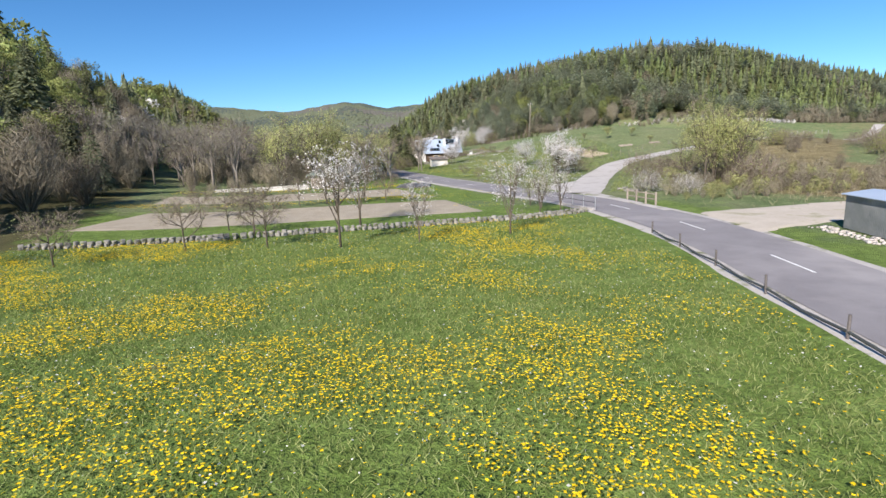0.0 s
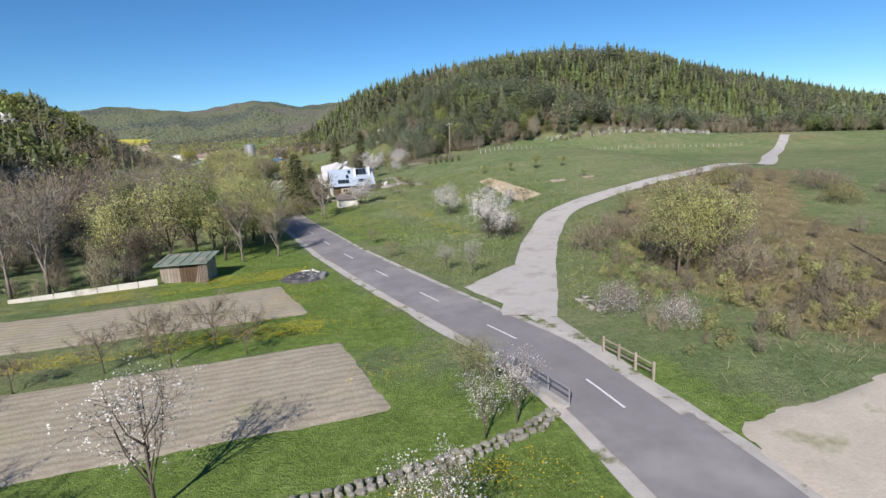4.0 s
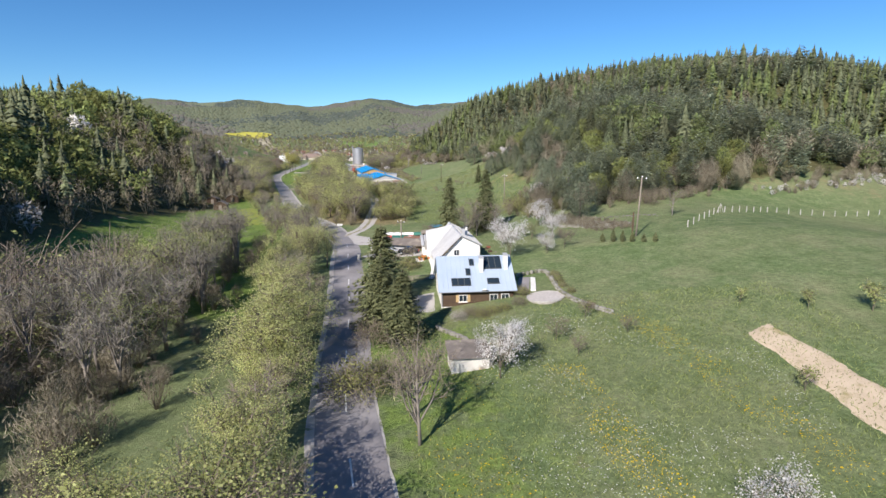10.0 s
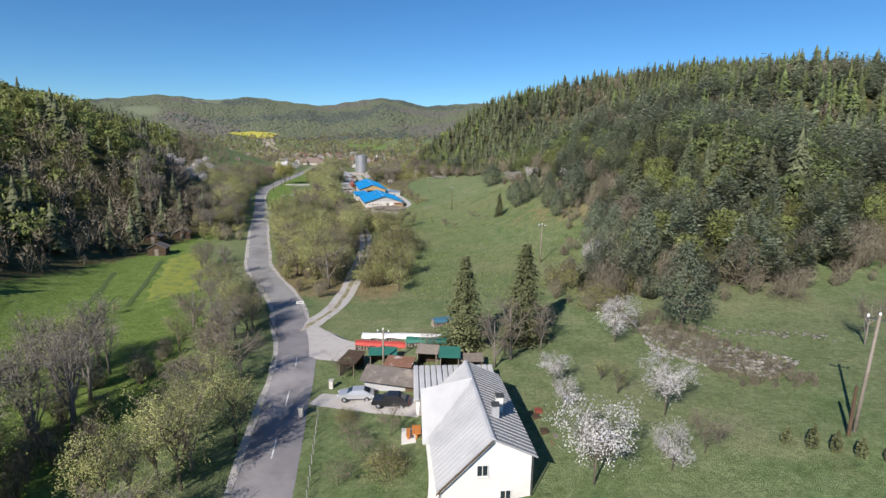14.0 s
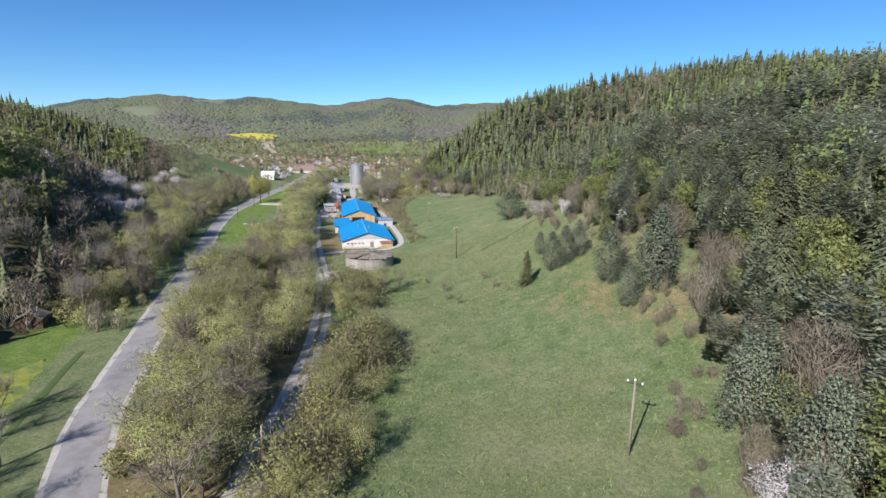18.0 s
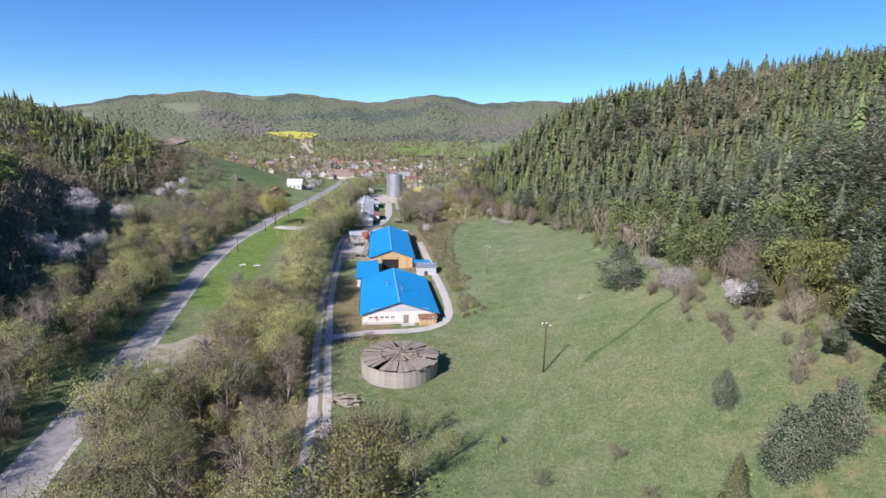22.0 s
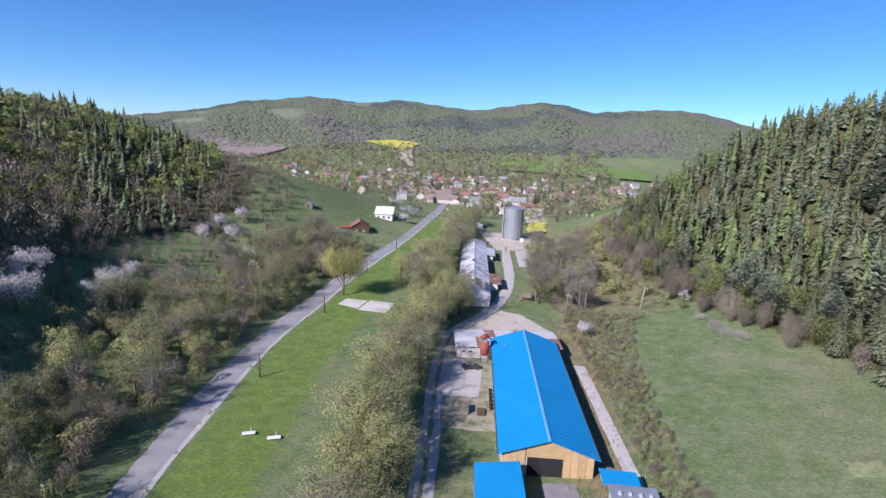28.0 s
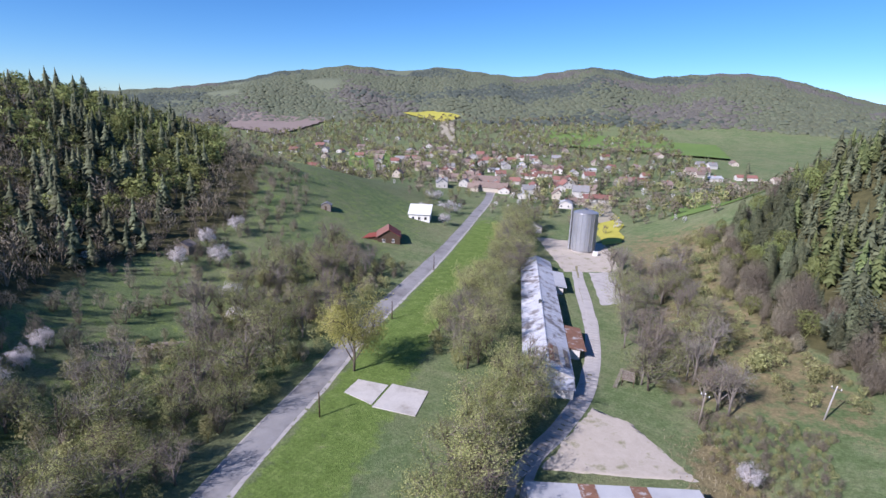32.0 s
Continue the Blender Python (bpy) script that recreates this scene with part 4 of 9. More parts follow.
def sprays(rng, form, n):
    """Vertices, faces and normals of one simple tree of unit height: n three-cornered sprays."""
    t = np.sqrt(rng.random(n)) if form != "leaf" else rng.random(n)
    az = rng.uniform(0, math.tau, n)
    if form == "leaf":
        p = rng.normal(size=(n, 3))
        p /= np.linalg.norm(p, axis=1)[:, None]
        lumps = 1 + 0.22 * np.sin(p[:, 0] * 5 + rng.uniform(0, 6)) * np.sin(p[:, 1] * 5 + rng.uniform(0, 6)) + 0.15 * np.sin(p[:, 2] * 7 + rng.uniform(0, 6))
        p *= (rng.uniform(0.45, 1.0, n) ** 0.7 * lumps)[:, None]
        p = p * np.array([0.30, 0.30, 0.37]) * (1 - 0.25 * p[:, 2:3]) + np.array([0, 0, 0.58])
        d = rng.normal(size=(n, 3, 3)) * 0.62 / math.sqrt(max(n, 90)) * rng.uniform(0.5, 1.1, (n, 1, 1))
        v = (p[:, None] + d).reshape(-1, 3)
        v, nm = crown_normals(v, 3, np.array([0, 0, 0.5]), 0.8)
        e = p[rng.integers(0, n, 5)]
        w = rng.normal(0, 0.012, (5, 3))
        v = np.vstack([v, np.stack([w, -w, e], 1).reshape(-1, 3)])
        return v, np.arange(len(v)).reshape(-1, 3), np.vstack([nm, np.tile([0.0, 0.0, 1.0], (15, 1))])
    if form == "lump":
        rings = []
        for r, z in ((1.15, 0.0), (1.05, 0.5), (0.6, 0.85)):
            a = np.arange(7) * math.tau / 7 + rng.uniform(-0.25, 0.25, 7)
            q = r * rng.uniform(0.75, 1.2, 7)
            rings.append(np.column_stack([np.cos(a) * q, np.sin(a) * q, z + rng.normal(0, 0.05, 7)]))
        v = np.vstack(rings + [np.array([[rng.normal(0, 0.08), rng.normal(0, 0.08), 1.0]])])
        f = [(k * 7 + i, k * 7 + (i + 1) % 7, (k + 1) * 7 + i) for k in range(2) for i in range(7)] + [(k * 7 + (i + 1) % 7, (k + 1) * 7 + (i + 1) % 7, (k + 1) * 7 + i) for k in range(2) for i in range(7)]
        f += [(14 + i, 14 + (i + 1) % 7, 21) for i in range(7)]
        nm = (v - np.array([0, 0, -0.6])) * np.array([0.3, 0.3, 1]) + rng.normal(0, 0.06, v.shape)
        return v, np.array(f), nm / np.linalg.norm(nm, axis=1)[:, None]
    if form == "bare":
        az = rng.integers(0, 9, n) * 0.7 + rng.normal(0, 0.35, n)
        r, z = np.sqrt(rng.random(n)), rng.random(n)
        e = np.column_stack([np.cos(az) * r * 0.30, np.sin(az) * r * 0.30, 0.35 + 0.65 * z * (1 - 0.45 * r ** 2)]) + rng.normal(0, 0.02, (n, 3))
        s = e - np.column_stack([np.cos(az) * 0.05, np.sin(az) * 0.05, np.full(n, 0.09)]) * rng.uniform(0.3, 1.6, (n, 1)) + rng.normal(0, 0.045, (n, 3))
        s[:n // 12] = e[:n // 12] * np.array([0.1, 0.1, 0.02])
        w = np.cross(e - s, rng.normal(size=(n, 3)))
        w *= (0.0085 * (260 / n) ** 0.5 * rng.uniform(0.6, 1.4, n) / (np.linalg.norm(w, axis=1) + 1e-9))[:, None]
        v, nm = crown_normals(np.stack([s - w, s + w, e], 1).reshape(-1, 3), 3, np.array([0, 0, 0.35]), 0.8)
        return v, np.arange(3 * n).reshape(n, 3), nm
    z = 1 - t * (0.92 if form == "spruce" else 0.84)
    r = (0.19 * t + 0.012) if form == "spruce" else 0.04 + 0.2 * np.sin(np.minimum(t * 2.2, 2.3)) * (1 + 0.25 * np.sin(az * 3 + t * 9))
    r = r * rng.uniform(0.62, 1.12, n)
    out = np.column_stack([np.cos(az), np.sin(az), np.full(n, -0.55 if form == "spruce" else 0.22)])
    side = np.column_stack([-np.sin(az), np.cos(az), rng.normal(0, 0.35, n)])
    tip = np.column_stack([np.cos(az) * r, np.sin(az) * r, z])
    length = (0.055 + 0.07 * t)[:, None] * (80 / max(n, 80)) ** 0.4
    wide = (0.034 + 0.036 * t)[:, None] * (80 / max(n, 80)) ** 0.45 * (1.0 if form == "spruce" else 1.3)
    v = np.stack([tip - out * length * 0.8 - side * wide, tip + out * length * 0.8, tip - out * length * 0.5 + side * wide], 1).reshape(-1, 3)
    v, nm = crown_normals(v, 3, np.array([0, 0, 0.35]), 0.45)
    return v, np.arange(3 * n).reshape(n, 3), nm


def wood(name, label, form, x, y, heights, material, n, seed):
    """Many trees as one piece of woodland."""
    rng = np.random.default_rng(seed)
    forms = [wood_template(rng, form, n) for _ in range(7)]
    z = land(x, y) - 0.2
    vs, fs, ts, ns, count = [], [], [], [], 0
    which = rng.integers(0, 7, len(x))
    for k, (tv, tf, tn) in enumerate(forms):
        sel = np.where(which == k)[0]
        if not len(sel):
            continue
        a, w = rng.uniform(0, math.tau, len(sel)), rng.uniform(0.8, 1.3, len(sel))
        h = heights[sel]
        c, s = np.cos(a)[:, None], np.sin(a)[:, None]
        vx = (tv[None, :, 0] * c - tv[None, :, 1] * s) * (h * w)[:, None] + x[sel][:, None]
        vy = (tv[None, :, 0] * s + tv[None, :, 1] * c) * (h * w)[:, None] + y[sel][:, None]
        vz = tv[None, :, 2] * h[:, None] + z[sel][:, None]
        vs.append(np.stack([vx, vy, vz], -1).reshape(-1, 3))
        ns.append(np.stack([tn[None, :, 0] * c - tn[None, :, 1] * s, tn[None, :, 0] * s + tn[None, :, 1] * c, tn[None, :, 2] + 0 * c], -1).reshape(-1, 3))
        fs.append((tf[None] + (np.arange(len(sel)) * len(tv))[:, None, None]).reshape(-1, 3) + count)
        ts.append(np.repeat(np.clip(rng.normal(0.5, 0.22, len(sel)), 0, 1), len(tv)))
        count += len(sel) * len(tv)
    if not vs:
        return None
    me = raw(name, np.vstack(vs), np.vstack(fs), material, np.vstack(ns))
    me.attributes.new("tint", "FLOAT", "POINT").data.foreach_set("value", np.concatenate(ts).astype(np.float32))
    return tagged(new(name, me), label, "woodland", kind="stuff")


def scatter(x0, x1, y0, y1, gap, seed):
    rng = np.random.default_rng(seed)
    x, y = np.meshgrid(np.arange(x0, x1, gap), np.arange(y0, y1, gap), indexing="ij")
    x, y = x.ravel() + rng.uniform(-0.48, 0.48, x.size) * gap, y.ravel() + rng.uniform(-0.48, 0.48, x.size) * gap
    return x, y, rng


def patches(x, y, scale, phase):
    return 0.5 + 0.5 * np.sin(x / scale + phase + 1.3 * np.sin(y / scale * 0.8 + phase)) * np.cos(y / scale * 1.1 - phase + np.sin(x / scale * 0.6))


pine_wood = wood_material("pine_wood", (0.15, 0.175, 0.115), (0.33, 0.355, 0.235), 0.35)
spruce_wood = wood_material("spruce_wood", (0.092, 0.108, 0.062), (0.215, 0.232, 0.13), 0.32)
larch_wood = wood_material("larch_wood", (0.105, 0.135, 0.052), (0.215, 0.25, 0.098), 0.3)
brown_wood = wood_material("brown_wood", (0.145, 0.125, 0.088), (0.30, 0.26, 0.19), 0.15)
beech_wood = wood_material("beech_wood", (0.155, 0.18, 0.055), (0.32, 0.345, 0.125), 0.35)
white_wood = wood_material("white_wood", (0.45, 0.42, 0.40), (0.75, 0.72, 0.69), 0.3)

x, y, rng = scatter(-160, 620, 90, 760, 4.7, 21)
inside = woods_right(x, y)
keep = (inside > 0) & (rng.random(len(x)) < 0.93) & ((x < 430) | (y > 150))
x, y, inside = x[keep], y[keep], inside[keep]
close = (inside < 24) & (y > 185) & (y < 345) & (x < 60) | (inside < 20) & (y > 445) & (y < 620) & (x < 0)
near = (inside < 55) & (y > 180) & (y < 480) & ~close
u = rng.random(len(x))
conifer = patches(x, y, 31, 0.4)
share = np.where(y > 430, 0.74, 0.62) - np.where((y < 330) & (x < 40), 0.1, 0.55) * (inside < 9) - 0.35 * (patches(x, y, 47, 2.0) > 0.72)
is_con = u < share
pine_like = conifer + 0.4 * (y < 330) + 0.12 * ((y >= 330) & (y < 425)) - 0.4 * (y > 425) + 0.25 * rng.normal(size=len(x)) > 0.45
is_pine, is_spruce = is_con & pine_like, is_con & ~pine_like
green = (patches(x, y, 38, 4.0) > 0.4) & (inside > 7) | (rng.random(len(x)) < 0.25)
is_larch, is_brown = ~is_con & green, ~is_con & ~green
white = is_brown & (rng.random(len(x)) < np.where(inside < 9, 0.06, 0.012))
is_brown &= ~white
tall = rng.normal(10.8, 2.5, len(x)) - 4.5 * np.exp(-np.maximum(inside, 0) / 5)
tall = np.clip(tall, 3.0, 16)
for sel, name, label, form, mat, n, k in (
        (is_pine & close, "pine_wood", "grey-green pines beside the sloping meadow", "pine", pine_wood, 1500, 30), (is_spruce & close, "spruce_wood", "dark spruces beside the sloping meadow", "spruce", spruce_wood, 1500, 31), (is_larch & close, "larch_wood", "fresh green trees beside the sloping meadow", "leaf", beech_wood, 1500, 32), (is_brown & close, "leafless_wood", "brown bushy trees beside the sloping meadow", "bare", brown_wood, 2600, 33),
        (is_pine & near, "pine_wood", "grey-green pine wood at the meadow's edge", "pine", pine_wood, 300, 1), (is_pine & ~near & ~close, "pine_wood", "grey-green pine wood on the hillside", "pine", pine_wood, 80, 2),
        (is_spruce & near, "spruce_wood", "dark spruce wood at the meadow's edge", "spruce", spruce_wood, 260, 3), (is_spruce & ~near & ~close, "spruce_wood", "dark spruce wood on the hillside", "spruce", spruce_wood, 80, 4),
        (is_larch & near, "larch_wood", "leafing trees and larches among the pines", "leaf", larch_wood, 620, 5), (is_larch & ~near & ~close, "larch_wood", "fresh green larches on the hillside", "spruce", larch_wood, 80, 8), (is_brown & near, "leafless_wood", "brown leafless trees along the wood's edge", "bare", brown_wood, 260, 6), (is_brown & ~near & ~close, "leafless_wood", "brown leafless trees on the hillside", "bare", brown_wood, 100, 9),
        (white, "blossoming_wood", "white blossoming wild trees at the wood's edge", "leaf", white_wood, 110, 7)):
    wood(name, label, form, x[sel], y[sel], tall[sel] * (0.8 if form in ("leaf", "bare") else 1.0), mat, n, 100 + k)

x, y, rng = scatter(-620, -40, -120, 720, 4.8, 22)
inside = woods_left(x, y)
keep = (inside > 0) & (rng.random(len(x)) < 0.95)
x, y, inside = x[keep], y[keep], inside[keep]
close = (inside < 26) & (y > -30) & (y < 120)
near = (inside < 40) & (y < 160) & ~close
u, pt = rng.random(len(x)), patches(x, y, 33, 1.2)
dark = (u < 0.16 + 0.42 * (pt > 0.62) + 0.3 * (y < 60) * (inside > 12) - 0.2 * (y > 280) * (inside < 70))
light = ~dark & (patches(x, y, 41, 3.3) + 0.25 * rng.normal(size=len(x)) > np.where(y > 280, 0.26, 0.34)) & (inside > np.where(y > 225, 18, 8))
brown = ~dark & ~light
white = brown & (rng.random(len(x)) < 0.014)
brown &= ~white
tall = np.clip(rng.normal(10.5, 1.9, len(x)) - 4 * np.exp(-np.maximum(inside, 0) / 6), 3, 16)
for sel, name, label, form, mat, n, k in (
        (dark & close, "spruce_wood", "dark spruces above the first meadow", "spruce", spruce_wood, 1300, 16), (light & close, "beech_wood", "leafing trees above the first meadow", "leaf", beech_wood, 1500, 17), (brown & close, "leafless_wood", "leafless trees above the first meadow", "bare", brown_wood, 2200, 18),
        (dark & ~close, "spruce_wood", "dark spruces among leafing beeches", "spruce", spruce_wood, 90, 11), (light & ~close, "beech_wood", "beeches in fresh olive-green leaf", "leaf", beech_wood, 100, 12),
        (brown & near, "leafless_wood", "leafless brown trees on the shaded slope", "bare", brown_wood, 300, 13), (brown & ~near & ~close, "leafless_wood", "leafless brown trees on the shaded slope", "bare", brown_wood, 100, 15),
        (white, "blossoming_wood", "white blossoming wild cherries on the slope", "leaf", white_wood, 100, 14)):
    wood(name, label, form, x[sel], y[sel], tall[sel] * (0.85 if form in ("leaf", "bare") else 1.12), mat, n, 100 + k)

# the far range
x, y, rng = scatter(-2300, 900, 900, 2300, 10.0, 23)
az, r = np.degrees(np.arctan2(-(x + 60), y - 200)), np.hypot(x + 60, y - 200)
keep = (r > 1080) & (r < 2000) & (az < 62) & (az > -16) & (np.hypot((x + 588) / 1.35, y - 1197) > 44)
x, y = x[keep], y[keep]
dark = patches(x, y, 120, 0.7) + 0.12 * rng.normal(size=len(x)) > 0.8
# distance haze is painted into these base colours: greyer, bluer than the near woods
hazed_beech = wood_material("hazed_beech", (0.155, 0.175, 0.108), (0.178, 0.197, 0.124), 0.2, 0.07)
hazed_spruce = wood_material("hazed_spruce", (0.088, 0.105, 0.085), (0.115, 0.135, 0.105), 0.1, 0.10)
hazed_bare = wood_material("hazed_bare", (0.145, 0.138, 0.115), (0.172, 0.163, 0.136), 0.1, 0.08)
bare_far = ~dark & (patches(x, y, 95, 2.6) + 0.1 * rng.normal(size=len(x)) > 0.78)
wood("far_wood", "distant grey-brown leafless woods with haze in the colour", "lump", x[bare_far], y[bare_far], rng.uniform(3.5, 5, bare_far.sum()), hazed_bare, 12, 123)
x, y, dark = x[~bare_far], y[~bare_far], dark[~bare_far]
wood("far_wood", "distant beech woods in spring green greyed by painted haze", "lump", x[~dark], y[~dark], rng.uniform(3.5, 5, (~dark).sum()), hazed_beech, 12, 121)
wood("far_wood", "distant dark spruce stands with painted haze", "lump", x[dark], y[dark], rng.uniform(4, 6, dark.sum()), hazed_spruce, 16, 122)


# ---- buildings: materials ----
ridge_blue = surface("ridge_blue", (0.06, 0.27, 0.55), (0.16, 0.36, 0.62), 0.5, 6, 0.5, 0.0, 0.05)
blue_sheet = surface("blue_sheet", (0.006, 0.205, 0.44), (0.012, 0.25, 0.53), 0.15, 6, 0.5, 0.0, 0.05, spec=0.3)
pale_sheet = surface("pale_sheet", (0.30, 0.37, 0.46), (0.40, 0.46, 0.55), 0.3, 8, 0.45, 0.0, 0.05, spec=0.4)
white_sheet = surface("white_sheet", (0.42, 0.42, 0.42), (0.57, 0.565, 0.56), 0.3, 8, 0.5, 0.0, 0.1, (0.36, 0.36, 0.37), 0.12, (0.5, 0.75))
worn_sheet = surface("worn_sheet", (0.40, 0.41, 0.44), (0.62, 0.63, 0.66), 0.4, 5, 0.55, 0.0, 0.1, (0.22, 0.20, 0.19), 0.35, (0.5, 0.62))
rust_sheet = surface("rust_sheet", (0.16, 0.08, 0.05), (0.30, 0.16, 0.10), 0.9, 9, 0.8, 0.0, 0.2, (0.5, 0.48, 0.46), 0.6, (0.55, 0.65))
galvanised = surface("galvanised", (0.33, 0.34, 0.36), (0.48, 0.49, 0.51), 0.4, 6, 0.4, 0.5, 0.1, (0.26, 0.26, 0.27), 0.2, (0.5, 0.8))
render_white = surface("render_white", (0.66, 0.64, 0.61), (0.80, 0.78, 0.75), 0.5, 12, 0.9, 0, 0.15, (0.55, 0.52, 0.48), 0.25, (0.55, 0.85))
dirty_white = surface("dirty_white", (0.50, 0.47, 0.43), (0.70, 0.67, 0.62), 0.7, 10, 0.9, 0, 0.2, (0.33, 0.28, 0.23), 0.5, (0.55, 0.7))
grey_render = surface("grey_render", (0.34, 0.34, 0.35), (0.48, 0.48, 0.49), 0.5, 10, 0.9, 0, 0.15)
concrete = surface("concrete", (0.33, 0.31, 0.29), (0.50, 0.47, 0.44), 0.5, 9, 0.9, 0, 0.25, (0.26, 0.23, 0.20), 0.3, (0.55, 0.75), 0.08)
light_slab = surface("light_slab", (0.62, 0.60, 0.56), (0.76, 0.74, 0.70), 0.8, 9, 0.85, 0, 0.1)
dark_wood = surface("dark_wood", (0.055, 0.035, 0.022), (0.12, 0.08, 0.05), 1.5, 14, 0.8, 0, 0.3, vary=0.2)
grey_wood = surface("grey_wood", (0.17, 0.14, 0.11), (0.33, 0.285, 0.235), 1.5, 14, 0.9, 0, 0.4, vary=0.2)
new_wood = surface("new_wood", (0.38, 0.25, 0.12), (0.55, 0.39, 0.20), 1.5, 14, 0.8, 0, 0.3, vary=0.12)
red_brown = surface("red_brown", (0.20, 0.05, 0.035), (0.32, 0.09, 0.06), 0.8, 10, 0.7, 0, 0.2, vary=0.1)
tile_red = surface("tile_red", (0.19, 0.09, 0.07), (0.30, 0.145, 0.115), 0.8, 10, 0.85, 0, 0.3, (0.22, 0.15, 0.12), 0.4, vary=0.2)
tile_brown = surface("tile_brown", (0.17, 0.125, 0.10), (0.28, 0.215, 0.18), 0.8, 10, 0.85, 0, 0.3, vary=0.2)
roof_grey = surface("roof_grey", (0.20, 0.20, 0.20), (0.31, 0.305, 0.30), 0.7, 9, 0.8, 0, 0.2, (0.26, 0.22, 0.18), 0.3, vary=0.1)
felt = surface("roofing_felt", (0.11, 0.095, 0.085), (0.22, 0.19, 0.165), 0.8, 9, 0.9, 0, 0.3, (0.28, 0.24, 0.20), 0.4, (0.5, 0.65))
dark_metal = surface("dark_metal", (0.05, 0.055, 0.05), (0.10, 0.105, 0.10), 2, 12, 0.6, 0.3, 0.1)
brick_mat = surface("brick", (0.30, 0.11, 0.07), (0.42, 0.18, 0.12), 2, 15, 0.9, 0, 0.3, vary=0.2)
orange_paint = surface("orange_paint", (0.42, 0.14, 0.03), (0.55, 0.22, 0.06), 2, 12, 0.6)
rock = surface("rock", (0.16, 0.15, 0.13), (0.34, 0.32, 0.285), 2, 9, 0.95, 0, 0.6, (0.12, 0.13, 0.06), 0.8, (0.5, 0.62), vary=0.25)
tarp_white = surface("tarp_white", (0.66, 0.65, 0.62), (0.82, 0.81, 0.78), 1, 10, 0.6, 0, 0.3)
tarp_red = surface("tarp_red", (0.38, 0.05, 0.04), (0.55, 0.09, 0.07), 1, 10, 0.6, 0, 0.3)
tarp_green = surface("tarp_green", (0.02, 0.12, 0.09), (0.05, 0.20, 0.15), 1, 10, 0.6, 0, 0.3)
tarp_blue = surface("tarp_blue", (0.04, 0.13, 0.20), (0.08, 0.21, 0.29), 1, 10, 0.6, 0, 0.3)
car_paint = surface("car_paint", (0.50, 0.51, 0.53), (0.56, 0.57, 0.59), 0.5, 5, 0.25, 0.4, 0.0, spec=0.6)
black_paint_and_shade = surface("black_paint_and_shade", (0.015, 0.015, 0.017), (0.03, 0.03, 0.033), 0.5, 5, 0.25, 0.0, 0.0, spec=0.6)
tyre = surface("tyre", (0.015, 0.015, 0.015), (0.03, 0.03, 0.03), 2, 12, 0.9)
soil = surface("soil", (0.26, 0.222, 0.165), (0.41, 0.36, 0.28), 0.5, 5, 0.95, 0, 0.9, (0.33, 0.30, 0.19), 0.2, (0.55, 0.7))
fn, fl = soil.node_tree.nodes, soil.node_tree.links
fw = fn.new("ShaderNodeTexWave")
fw.bands_direction, fw.inputs["Scale"].default_value, fw.inputs["Distortion"].default_value, fw.inputs["Detail"].default_value, fw.inputs["Detail Scale"].default_value = "X", 0.42, 5.0, 4.0, 1.5
ft = fn.new("ShaderNodeMapping")
ft.inputs["Rotation"].default_value = (0, 0, radians(76))
fl.new(fn["Texture Coordinate"].outputs["Object"], ft.inputs["Vector"])
fl.new(ft.outputs[0], fw.inputs["Vector"])
fb = fn["Principled BSDF"]
fl.new(mix_of(fn, fl, 0.55, fb.inputs["Base Color"].links[0].from_socket, ramp_of(fn, fl, fw.outputs["Fac"], ((0.2, (0.38, 0.38, 0.38)), (0.7, (0.56, 0.56, 0.56)))), "OVERLAY"), fb.inputs["Base Color"])
sand = surface("sand", (0.42, 0.33, 0.23), (0.58, 0.47, 0.345), 0.5, 5, 0.95, 0, 0.5, (0.30, 0.25, 0.12), 0.3, (0.58, 0.7))
glass_m, gn, gl, gb = mat_nodes("window_glass")
gb.inputs["Base Color"].default_value = (0.02, 0.03, 0.04, 1)
gb.inputs["Roughness"].default_value, gb.inputs["Specular IOR Level"].default_value = 0.06, 0.8


def at_yaw(x, y, z, yaw):
    return Matrix.Translation((x, y, z)) @ Matrix.Rotation(radians(yaw), 4, "Z")


